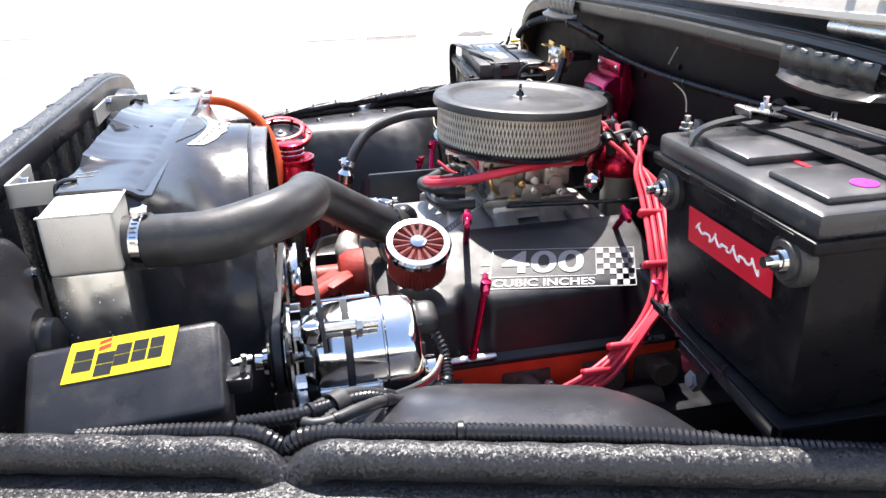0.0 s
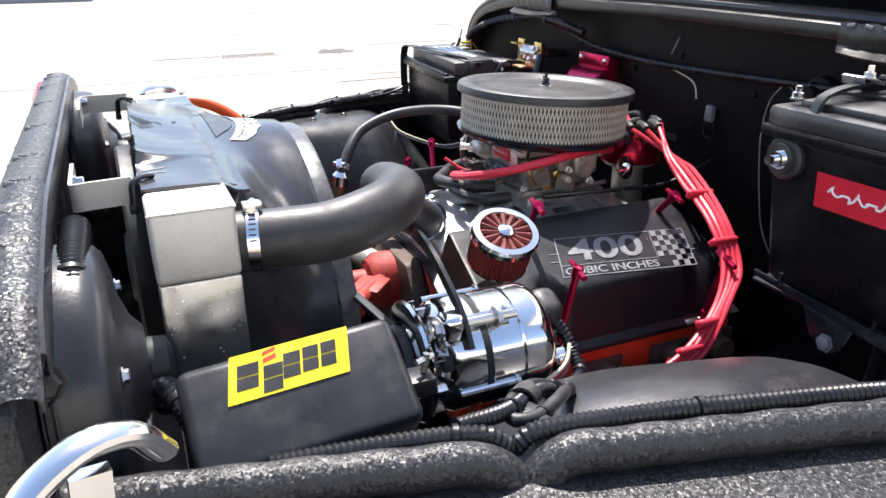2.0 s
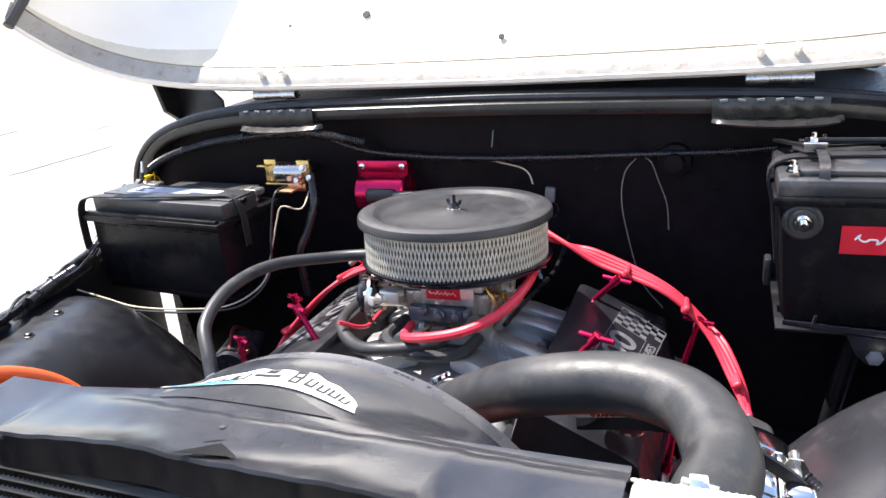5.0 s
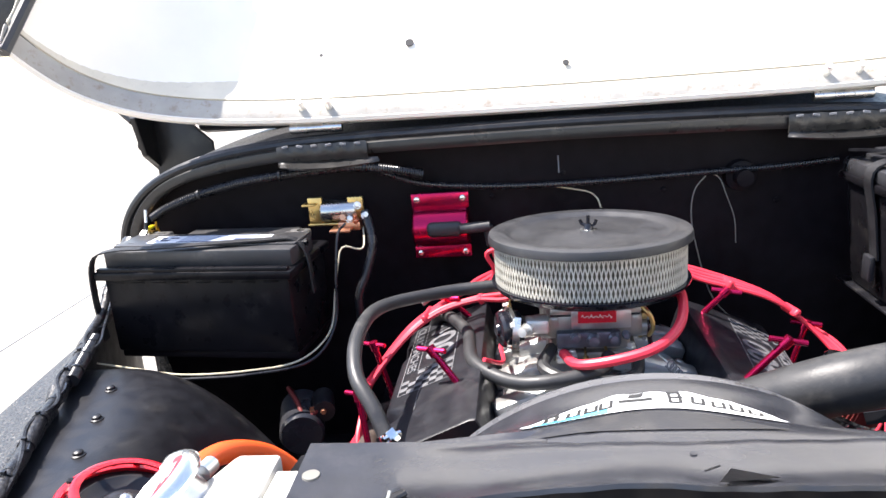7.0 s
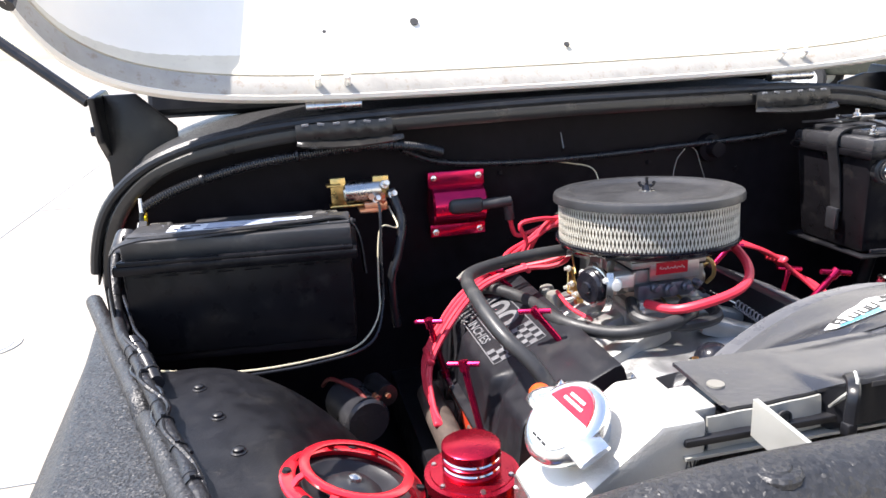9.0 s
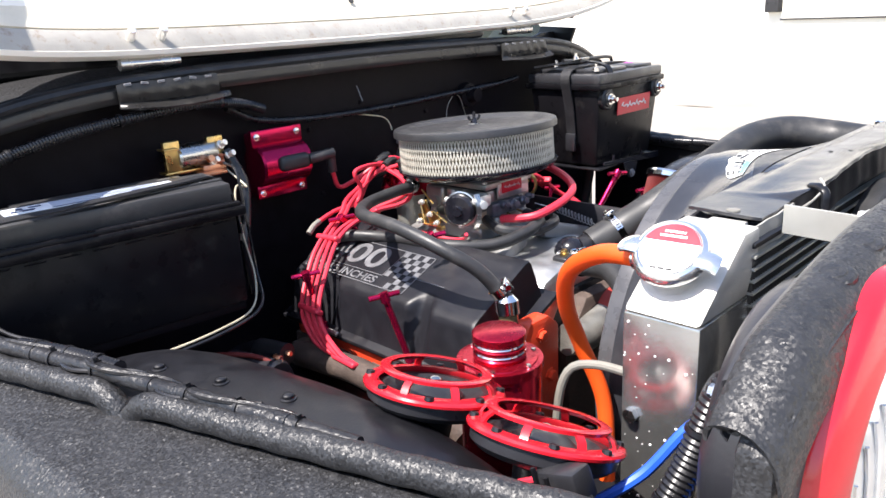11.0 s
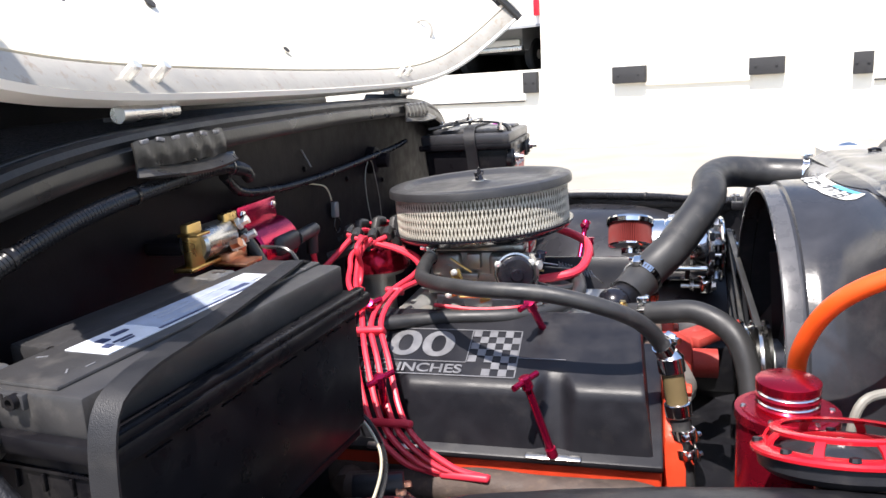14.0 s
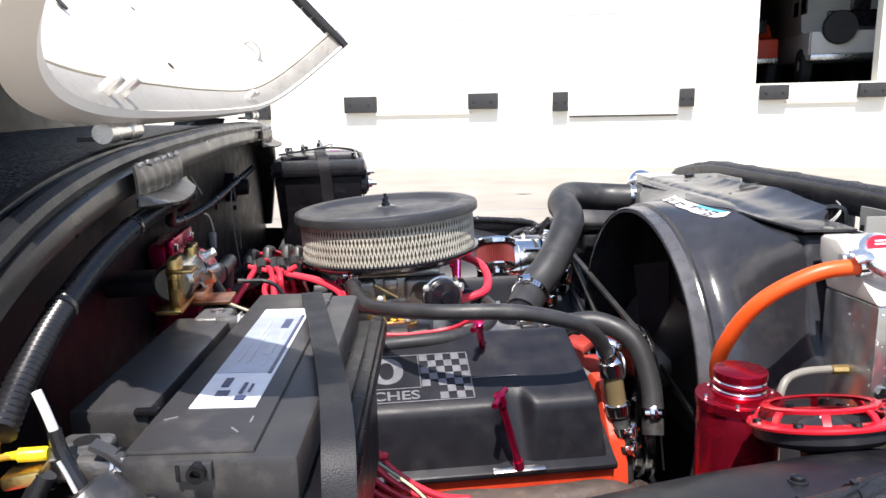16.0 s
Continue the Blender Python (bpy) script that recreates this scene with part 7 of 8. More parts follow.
bm = B(); lathe(bm, [(0.186, 0.0), (0.203, 0.0), (0.205, 0.003), (0.205, 0.025), (0.202, 0.029), (0.194, 0.030), (0.189, 0.027), (0.187, 0.010), (0.186, 0.0)], FO, (-1, 0, 0), 72, cap=False); part("housing", bm, "rubber", pf, "satin black ring round the fan")
bm = B(); lathe(bm, [(0.062, -0.004), (0.064, 0.030), (0.055, 0.038), (0, 0.040)], FO, (-1, 0, 0), 28); part("motor", bm, "black", pf)
for k in range(8):
    a = k * math.pi / 4 + 0.3
    d, e = Vector((0, math.cos(a), math.sin(a))), Vector((0, -math.sin(a), math.cos(a)))
    def blade(u, v, d=d, e=e):
        r = 0.058 + 0.124 * u
        return Vector(FO) + d * r + e * (0.030 * (v - 0.5) * (1 + u) + 0.02 * u * u) + Vector((-0.014 - 0.014 * (v - 0.5), 0, 0))
    part("fan_blade", grid(B(), 6, 4, blade, 0.002), "black", pf)
for a in (0.6, 2.2, 3.4, 5.3):
    d = Vector((0, math.cos(a), math.sin(a)))
    bm = B(); box(bm, Vector(FO) + d * 0.214 + Vector((0.008, 0, 0)), (0.014, 0.024, 0.012), Matrix.Rotation(a - math.pi / 2, 3, 'X'), 0.002); part("mount_clip", bm, "black", pf)
for sgn in (-1, 1):
    bk = thing("headlight_bucket", "black domed steel bucket behind the headlight", "headlight bucket", "headlight buckets")
    o = (-0.902, sgn * 0.512, 0.920)
    bm = B(); lathe(bm, [(0.150, 0.0), (0.150, 0.012), (0.147, 0.016), (0.146, 0.040), (0.142, 0.054), (0.132, 0.063), (0.112, 0.068), (0.085, 0.071), (0.06, 0.080), (0.045, 0.092), (0, 0.094)], o, (1, 0, 0), 64); part("shell", bm, "housing", bk)
    bm = B(); lathe(bm, [(0.1505, 0.002), (0.153, 0.004), (0.153, 0.009), (0.1505, 0.011)], o, (1, 0, 0), 64, cap=False); part("rolled_rim", bm, "black", bk)
    bm = B(); lathe(bm, [(0.030, 0.090), (0.032, 0.094), (0.030, 0.112), (0.018, 0.118), (0, 0.118)], o, (1, 0, 0), 24); part("rubber_plug", bm, "rubber", bk)
    for k in range(3):
        a = k * 2.1 + 0.6
        bm = B(); hexbolt(bm, (o[0] + 0.068, o[1] + 0.11 * math.cos(a), o[2] + 0.11 * math.sin(a)), (1, 0, 0), 0.007, 0.006); part("adjuster_screw", bm, "steel", bk)

# ignition coil
coil = thing("ignition_coil", "red finned ignition coil on the firewall", "ignition coil")
bm = B(); box(bm, (0.325, 0.296, 1.086), (0.012, 0.13, 0.035), bev=0.003); box(bm, (0.325, 0.296, 0.968), (0.012, 0.13, 0.030), bev=0.003); box(bm, (0.34, 0.296, 1.026), (0.03, 0.125, 0.14), bev=0.004); part("mount_plate", bm, "anodv", coil)
bm = B(); lathe(bm, [(0.042, -0.062), (0.046, -0.058), (0.046, 0.058), (0.042, 0.062)], (0.325, 0.296, 1.026), (0, 1, 0), 36); part("core_sleeve", bm, "anodv", coil)
for y in (0.245, 0.348):
    for z in (1.090, 0.966):
        bm = B(); hexbolt(bm, (0.319, y, z), (-1, 0, 0), 0.006, 0.004); part("plate_screw", bm, "chrome", coil)
bm = B(); box(bm, (0.278, 0.285, 1.03), (0.022, 0.08, 0.034), bev=0.012, seg=3); rod(bm, (0.276, 0.25, 1.03), (0.272, 0.185, 1.034), 0.012, 12); rod(bm, (0.276, 0.19, 1.034), (0.28, 0.185, 0.99), 0.011, 12); part("tower_boot", bm, "rubber", coil)
# starter relay with brass straps
rl = thing("starter_relay", "starter relay with brass straps and copper studs", "relay")
bm = B(); box(bm, (0.268, 0.565, 1.088), (0.012, 0.032, 0.062), bev=0.002); box(bm, (0.268, 0.475, 1.093), (0.012, 0.034, 0.048), bev=0.002); box(bm, (0.275, 0.55, 1.058), (0.03, 0.07, 0.006), bev=0.002); part("brass_strap", bm, "brass", rl)
bm = B(); lathe(bm, [(0.022, -0.04), (0.024, -0.036), (0.024, 0.036), (0.020, 0.04)], (0.275, 0.515, 1.085), (0, 1, 0), 20); part("solenoid", bm, "steel", rl)
bm = B(); box(bm, (0.262, 0.49, 1.055), (0.03, 0.05, 0.02), bev=0.004); lathe(bm, [(0.008, 0), (0.008, 0.012), (0.005, 0.013), (0.005, 0.024)], (0.255, 0.475, 1.06), (-0.5, 0, 1), 8); lathe(bm, [(0.007, 0), (0.007, 0.014)], (0.25, 0.50, 1.075), (-1, 0, 0.3), 6); part("stud", bm, "copper", rl)
bm = B(); box(bm, (0.325, 0.52, 1.08), (0.06, 0.07, 0.02), bev=0.006); part("base", bm, "fwall", rl)
bm = B(); box(bm, (0.258, 0.575, 1.106), (0.030, 0.030, 0.004), bev=0.001); part("brass_tab", bm, "brass", rl)
for y, z in ((0.455, 1.075), (0.470, 1.098), (0.49, 1.068)):
    bm = B(); lathe(bm, [(0.009, 0), (0.009, 0.005), (0.006, 0.006), (0.006, 0.018), (0, 0.019)], (0.256, y, z), (-0.9, -0.3, 0.4), 8); part("nut", bm, "stud", rl)
bm = B(); box(bm, (0.240, 0.505, 1.052), (0.050, 0.045, 0.005), bev=0.001); part("bus_bar", bm, "copper", rl)

# right battery
bt = thing("battery", "large black car battery with a pale top label, strapped down", "battery")
BM = plane_m((0.160, 0.762, 0.0), (0.10, 0.995, 0), (-0.995, 0.10, 0))
def btp(bm):
    bmesh.ops.transform(bm, matrix=BM, verts=bm.verts)
    return bm
bm = B(); box(bm, (0, 0, 0.935), (0.405, 0.200, 0.17), bev=0.008); part("case", btp(bm), "case", bt)
bm = B(); box(bm, (0, 0.004, 1.020), (0.430, 0.222, 0.018), bev=0.005); lid = part("lid", btp(bm), "case", bt)
bm = B(); box(bm, (0.0, 0.023, 1.0455), (0.412, 0.118, 0.037), bev=0.005); part("deck", btp(bm), "batttop", lid)
bm = B(); box(bm, (-0.002, 0.009, 1.065), (0.404, 0.086, 0.005), bev=0.0022); part("deck_panel", btp(bm), "batttop", lid, "dusty black raised panel of the battery top")
bm = B(); box(bm, (-0.022, -0.086, 1.041), (0.256, 0.064, 0.031), bev=0.004); part("rear_shelf", btp(bm), "batttop", lid)
bm = B(); box(bm, (-0.022, -0.0465, 1.0295), (0.250, 0.014, 0.006)); part("shelf_gutter", btp(bm), "dim", lid)
bm = B(); box(bm, (0.106, -0.055, 1.0545), (0.008, 0.020, 0.006), bev=0.002); part("shelf_latch", btp(bm), "case", lid)
bm = B(); box(bm, (0.0, 0.104, 1.030), (0.415, 0.014, 0.012), bev=0.003); part("front_step", btp(bm), "case", lid)
for s_ in (-1, 1):
    bm = B(); box(bm, (s_ * 0.2055, 0.014, 1.056), (0.010, 0.024, 0.013), bev=0.001); vp = part("vent_socket", btp(bm), "dim", lid)
    bm = B(); lathe(bm, [(0.0035, 0), (0.0035, 0.008), (0.0062, 0.008), (0.0062, 0)], (s_ * 0.208, 0.017, 1.057), (s_, 0, 0), 18, cap=False); part("vent_ring", btp(bm), "case", vp)
    bm = B(); box(bm, (s_ * 0.2085, 0.004, 1.056), (0.006, 0.003, 0.012), bev=0.001); part("vent_peg", btp(bm), "case", vp)
for k in range(8):
    bm = B(); box(bm, (-0.17 + k * 0.048, 0.1105, 1.006), (0.030, 0.003, 0.0014)); part("rib", btp(bm), "case", bt)
for k in range(5):
    bm = B(); box(bm, (0.204, -0.065 + k * 0.030, 0.985), (0.004, 0.003, 0.016), bev=0.001); part("end_rib", btp(bm), "case", bt)
bm = B(); box(bm, (0.2035, 0.0, 0.996), (0.004, 0.17, 0.003)); part("end_ledge", btp(bm), "case", bt)
bm = B(); box(bm, (0.0, 0.0125, 1.0680), (0.266, 0.050, 0.0010)); lb = part("label", btp(bm), "sticker", bt, "silver and blue printed battery label")
bm = B(); box(bm, (-0.020, 0.010, 1.0688), (0.165, 0.044, 0.0007)); part("print_panel", btp(bm), "blue", lb)
bm = B(); box(bm, (-0.020, 0.0335, 1.0689), (0.170, 0.003, 0.0007)); part("print_edge", btp(bm), "inkblue", lb)
for k, (u, v, w, h) in enumerate(((0.085, 0.004, 0.018, 0.006), (0.108, 0.006, 0.010, 0.010), (0.098, 0.020, 0.022, 0.0030), (0.098, 0.026, 0.016, 0.0020), (0.118, 0.022, 0.008, 0.008), (-0.075, 0.022, 0.030, 0.008), (-0.035, 0.024, 0.024, 0.004), (0.005, 0.022, 0.030, 0.006), (0.040, 0.024, 0.018, 0.003), (-0.055, 0.004, 0.060, 0.0025), (0.010, 0.000, 0.050, 0.0025), (0.0, 0.009, 0.080, 0.0020), (-0.110, 0.020, 0.016, 0.004))):
    bm = B(); box(bm, (u, v, 1.0693), (w, h, 0.0007)); part("print_bar", btp(bm), "faint" if k > 5 else "inkblue", lb)
for k, (u, v) in enumerate(((0.155, 0.040), (0.172, 0.032), (-0.165, 0.050), (0.150, -0.020))):
    bm = B(); box(bm, (u, v, 1.0677), (0.010, 0.0015, 0.0008), Matrix.Rotation(k * 0.7, 3, 'Z')); part("scuff", btp(bm), "tin", lid)
for x in (-0.165, 0.165):
    bm = B(); lathe(bm, [(0.010, 0), (0.009, 0.030)], (x, -0.075, 1.030), seg=14); part("post", btp(bm), "steel", bt)
    cl = part("clamp", btp(box(B(), (x + 0.006, -0.078, 1.050), (0.046, 0.038, 0.018), bev=0.006, seg=3)), "leadm", bt, "dull lead battery clamp")
    bm = B(); box(bm, (x + 0.026, -0.056, 1.052), (0.014, 0.030, 0.016), bev=0.004); part("clamp_ear", btp(bm), "leadm", cl)
    bm = B(); rod(bm, (x + 0.026, -0.040, 1.053), (x + 0.026, -0.020, 1.053), 0.0045, 10); hexbolt(bm, (x + 0.026, -0.044, 1.053), (0, 1, 0), 0.009, 0.010); lathe(bm, [(0.010, 0), (0.010, 0.006)], (x + 0.026, -0.028, 1.053), (0, 1, 0), 6); part("clamp_bolt", btp(bm), "steel", cl)
bm = B(); ribbon(bm, [(0.10, 0.54, 0.96), (0.105, 0.548, 1.04), (0.112, 0.575, 1.070), (0.105, 0.64, 1.0725), (0.082, 0.842, 1.0725), (0.074, 0.945, 1.072), (0.073, 0.985, 1.050), (0.074, 0.995, 0.97), (0.076, 0.99, 0.88)], 0.023, (1, 0.1, 0), 0.0030); part("hold_down_strap", bm, "strap", bt)
bm = B(); box(bm, (0, -0.006, 0.842), (0.40, 0.195, 0.016), bev=0.004); part("tray", btp(bm), "fwall", bt)
fc = thing("flasher_can", "black tapered relay can on a flat strap beside the battery", "relay can")
FO, FD = Vector((0.236, 0.978, 1.044)), Vector((-0.62, 0.20, -0.60)).normalized()
bm = B(); lathe(bm, [(0.0, -0.004), (0.020, -0.004), (0.0265, -0.001), (0.0275, 0.004), (0.0285, 0.050), (0.027, 0.053), (0, 0.054)], FO, FD, 36); part("body", bm, "boxlid", fc)
bm = B(); ribbon(bm, [(0.236, 0.950, 1.071), (0.222, 0.951, 1.062), (0.205, 0.953, 1.044), (0.186, 0.955, 1.022), (0.176, 0.957, 1.000)], 0.013, (0.1, 0.9, 0.1), 0.0035); part("strap", bm, "boxlid", fc)
bm = B(); hexbolt(bm, (0.196, 0.966, 1.034), (0, 1, 0.3), 0.005, 0.005); part("bolt", bm, "black", fc)
hose("terminal_wire", [(0.264, 0.955, 1.112), (0.260, 0.955, 1.098), (0.2565, 0.955, 1.084)], 0.0032, "white", "stripped white wire stub at the battery post", cat="wire", seg=10, step=0.003)
hose("terminal_wire", [(0.2565, 0.955, 1.085), (0.254, 0.956, 1.072), (0.249, 0.958, 1.060), (0.241, 0.962, 1.046), (0.230, 0.968, 1.020)], 0.0048, "loom", "black sleeved lead at the battery post", cat="wire", seg=10, step=0.004)
hose("terminal_wire", [(0.2535, 0.962, 1.066), (0.249, 0.964, 1.058), (0.2425, 0.968, 1.046)], 0.0016, "stud", "bare silver wire laid over the sleeved lead", cat="wire", seg=8, step=0.003)
hose("terminal_sleeve", [(0.262, 0.962, 1.058), (0.270, 0.964, 1.044), (0.279, 0.966, 1.026), (0.284, 0.968, 1.000)], 0.0070, "loom", "thick black sleeve below the battery post", cat="wire", seg=14, step=0.005)
hose("terminal_cable", [(0.286, 0.972, 1.030), (0.294, 0.975, 1.010), (0.302, 0.978, 0.985), (0.305, 0.98, 0.93)], 0.0105, "wirered", "thick faded red cable beside the battery post", cat="cable", seg=14, step=0.008)
bm = B(); box(bm, (0.276, 0.958, 1.056), (0.026, 0.020, 0.010), Matrix.Rotation(0.15, 3, 'Y'), 0.003); tagged(part("cable_lug", bm, "brass"), "tarnished brass cable lug under the yellow crimp", "cable lug")
# battery cables
hose("battery_cable", [(0.262, 0.455, 1.085), (0.235, 0.44, 1.02), (0.215, 0.455, 0.96), (0.20, 0.475, 0.90), (0.20, 0.47, 0.80)], 0.010, "loom", "thick black cable dropping from the starter relay", cat="cable")
hose("battery_wire", [(0.262, 0.462, 1.050), (0.20, 0.455, 1.018), (0.175, 0.490, 1.030), (0.165, 0.502, 1.00), (0.140, 0.510, 0.94), (0.10, 0.520, 0.87), (0.035, 0.57, 0.838), (-0.01, 0.66, 0.840), (-0.03, 0.78, 0.845), (-0.02, 0.88, 0.855), (-0.02, 0.96, 0.87)], 0.0019, "cream", "thin cream wire hanging round the battery", cat="wire", seg=6)
hose("battery_wire", [(0.21, 0.49, 1.07), (0.16, 0.495, 1.06), (0.135, 0.502, 0.98), (0.11, 0.510, 0.88), (0.04, 0.55, 0.834), (-0.015, 0.66, 0.834), (-0.04, 0.80, 0.840)], 0.003, "loom", "thin black wire hanging round the battery", cat="wire", seg=6)
hose("wiring_loom", [(0.31, 0.33, 1.150), (0.285, 0.39, 1.168), (0.270, 0.48, 1.181), (0.285, 0.597, 1.172), (0.289, 0.732, 1.157), (0.290, 0.845, 1.132), (0.289, 0.915, 1.108), (0.289, 0.957, 1.086)], 0.0108, "loom", "corrugated loom under the cowl lip", ribs=0.0018, step=0.0027, cat="wiring loom", seg=12)
hose("wiring_loom", [(0.20, 1.0, 1.03), (0.14, 1.002, 0.97), (0.08, 0.992, 0.935), (0.0, 0.972, 0.927), (-0.10, 0.936, 0.922), (-0.18, 0.912, 0.922), (-0.25, 0.888, 0.916), (-0.33, 0.866, 0.918), (-0.40, 0.842, 0.914), (-0.48, 0.818, 0.911), (-0.55, 0.795, 0.905)], 0.0105, "tape", "taped wiring loom along the fender edge by the battery", cat="wiring loom")
hose("wiring_loom", [(-0.02, 0.952, 0.922), (-0.12, 0.918, 0.924), (-0.20, 0.893, 0.920)], 0.012, "loom", "corrugated loom lying on the fender edge by the battery", ribs=0.0018, step=0.0033, cat="wiring loom", seg=12)
hose("wiring_loom", [(0.30, 0.42, 1.162), (0.325, 0.33, 1.125), (0.335, 0.20, 1.110), (0.335, 0.06, 1.106), (0.335, -0.10, 1.108), (0.335, -0.28, 1.114), (0.332, -0.45, 1.120), (0.325, -0.55, 1.13)], 0.0075, "loom", "black loom strung along the firewall", ribs=0.0012, step=0.0026, cat="wiring loom")
hose("vent_tube", [(0.352, 0.076, 1.104), (0.350, 0.040, 1.098), (0.348, 0.004, 1.091), (0.346, -0.034, 1.082), (0.344, -0.052, 1.068), (0.342, -0.060, 1.046)], 0.0017, "cream", "thin pale vent tube on the firewall", cat="tube", seg=8, step=0.006)
hose("firewall_wire", [(0.338, -0.284, 1.106), (0.338, -0.262, 1.078), (0.336, -0.254, 1.030), (0.332, -0.262, 0.965), (0.325, -0.297, 0.840), (0.320, -0.346, 0.776)], 0.0014, "greyw", "thin pale wire hanging down the firewall", cat="wire", seg=6)
hose("firewall_wire", [(0.338, -0.300, 1.108), (0.338, -0.314, 1.098), (0.338, -0.328, 1.062), (0.338, -0.347, 1.008), (0.338, -0.352, 0.95)], 0.0012, "greyw", "thin pale wire hanging down the firewall", cat="wire", seg=6)
tg = thing("wire_tag", "small grey plug with a wire ring on the firewall", "plug")
bm = B(); box(bm, (0.352, -0.096, 1.020), (0.012, 0.022, 0.034), Matrix.Rotation(0.1, 3, 'X'), 0.003); part("plug", bm, "tin", tg)
bm = B(); tube(bm, [(0.350, -0.098 + 0.016 * math.sin(a), 0.986 + 0.018 * math.cos(a)) for a in [k * 0.5236 for k in range(13)]], 0.0012, 6, 0.005); part("ring", bm, "loom", tg)
for y, z in ((0.02, 1.125), (-0.20, 1.075), (0.18, 1.08), (-0.44, 1.04), (0.16, 0.92)):
    bm = B(); hexbolt(bm, (0.361, y, z), (-1, 0, 0), 0.006, 0.004); part("firewall_bolt", bm, "fwall", firewall)
bm = B(); rod(bm, (0.358, 0.030, 1.165), (0.340, 0.030, 1.130), 0.0016, 6); part("wire_stub", bm, "tin", firewall)
hose("ground_lead", [(0.281, 0.955, 1.069), (0.296, 0.957, 1.068), (0.309, 0.960, 1.062), (0.321, 0.962, 1.048), (0.327, 0.963, 1.028), (0.324, 0.962, 1.014), (0.314, 0.960, 1.012), (0.304, 0.957, 1.028), (0.298, 0.955, 1.050), (0.294, 0.952, 1.078), (0.290, 0.950, 1.092)], 0.0024, "leadyellow", "dull yellow looped lead at the battery post", cat="wire", seg=8, step=0.004)
bm = B(); lathe(bm, [(0.0022, -0.004), (0.0032, 0.004), (0.0048, 0.005), (0.0048, 0.022), (0.0040, 0.0235), (0, 0.0235)], (0.285, 0.955, 1.069), (-1, 0.0, 0.0), 14); tagged(part("crimp_sleeve", bm, "yellow"), "bright yellow crimp sleeve at the battery terminal", "connector")
hose("blue_wire", [(-0.72, 0.66, 0.83), (-0.76, 0.60, 0.86), (-0.80, 0.56, 0.92), (-0.83, 0.52, 0.90), (-0.82, 0.60, 0.80)], 0.006, "bluew", "bright blue wire by the radiator tank", cat="wire", seg=8)
hose("wiring_loom", [(-0.78, 0.62, 0.80), (-0.80, 0.58, 0.88), (-0.82, 0.55, 0.96), (-0.86, 0.50, 1.0)], 0.016, "loom", "corrugated loom behind the headlight", ribs=0.0018, step=0.0033, cat="wiring loom", seg=14)

# left battery box
bb = thing("battery_box", "black lidded battery box with a red label and chrome studs", "battery box")
bm = B()
bmesh.ops.create_cube(bm, size=1.0)
for v in bm.verts:
    top = v.co.z > 0
    v.co = (0.155 + v.co.x * (0.235 if top else 0.20), -0.705 + v.co.y * (0.325 if top else 0.29), 1.105 if top else 0.885)
bmesh.ops.bevel(bm, geom=bm.edges[:], offset=0.012, segments=2, affect='EDGES', profile=0.5)
part("case", bm, "case", bb)
bm = B(); box(bm, (0.155, -0.705, 1.108), (0.255, 0.345, 0.016), bev=0.004); bl = part("lid", bm, "case", bb)
# Lid top is coloured paler than its case, for sun as well as dust.
bm = B(); box(bm, (0.155, -0.705, 1.128), (0.245, 0.335, 0.03), bev=0.008); part("lid_top", bm, "boxlid", bl)
bm = B(); box(bm, (0.155, -0.64, 1.147), (0.20, 0.14, 0.012), bev=0.004); part("raised_panel", bm, "boxlid", bl)
bm = B(); box(bm, (0.155, -0.80, 1.146), (0.20, 0.10, 0.010), bev=0.004); part("raised_panel", bm, "boxlid", bl)
pm = plane_m((0.0375, -0.722, 1.046), (0.012, -1, 0.0), (-0.08, 0, 1))
bm = B(); slab(bm, pm, rect(-0.088, -0.024, 0.088, 0.024), 0.0015); lab = part("label", bm, "labelred", bb, "red rectangular label with white script")
bm = B()
p2 = pm @ Matrix.Translation((0, 0, 0.0016))
tube(bm, [p2 @ Vector((-0.068 + 0.0042 * k + 0.0034 * math.sin(k * 2.1), 0.001 + 0.0105 * math.sin(k * 1.37) * (0.50 + 0.50 * math.cos(k * 0.63)), 0)) for k in range(33)], 0.0017, 6, 0.003)
part("script_mark", bm, "white", lab)
for y, z in ((-0.578, 1.075), (-0.838, 1.082)):
    bm = B(); lathe(bm, [(0.030, -0.004), (0.030, 0.008), (0.026, 0.012), (0.022, 0.012), (0.021, 0.016), (0.018, 0.016)], (0.040, y, z), (-1, 0, 0), 20); part("stud_collar", bm, "rubber", bb)
    bm = B(); lathe(bm, [(0.015, 0.012), (0.015, 0.018), (0.011, 0.018), (0.011, 0.026), (0.006, 0.026), (0.006, 0.038)], (0.040, y, z), (-1, 0, 0), 12); part("terminal_stud", bm, "chrome", bb)
bm = B(); ribbon(bm, [(0.130, -0.548, 0.97), (0.133, -0.538, 1.06), (0.138, -0.528, 1.125), (0.142, -0.545, 1.150), (0.150, -0.60, 1.156), (0.16, -0.75, 1.156), (0.16, -0.855, 1.150), (0.16, -0.884, 1.125), (0.16, -0.878, 1.0)], 0.030, (1, 0, 0), 0.004); part("strap", bm, "strap", bb)
bm = B(); box(bm, (0.125, -0.536, 0.955), (0.032, 0.012, 0.05), bev=0.004); part("buckle", bm, "plastic", bb)
hb = part("hold_down_bar", ribbon(B(), [(0.255, -0.545, 1.160), (0.19, -0.565, 1.168), (0.13, -0.60, 1.172), (0.07, -0.605, 1.166), (0.045, -0.605, 1.15), (0.036, -0.605, 1.10)], 0.016, (0.3, 1, 0), 0.005), "black", bb)
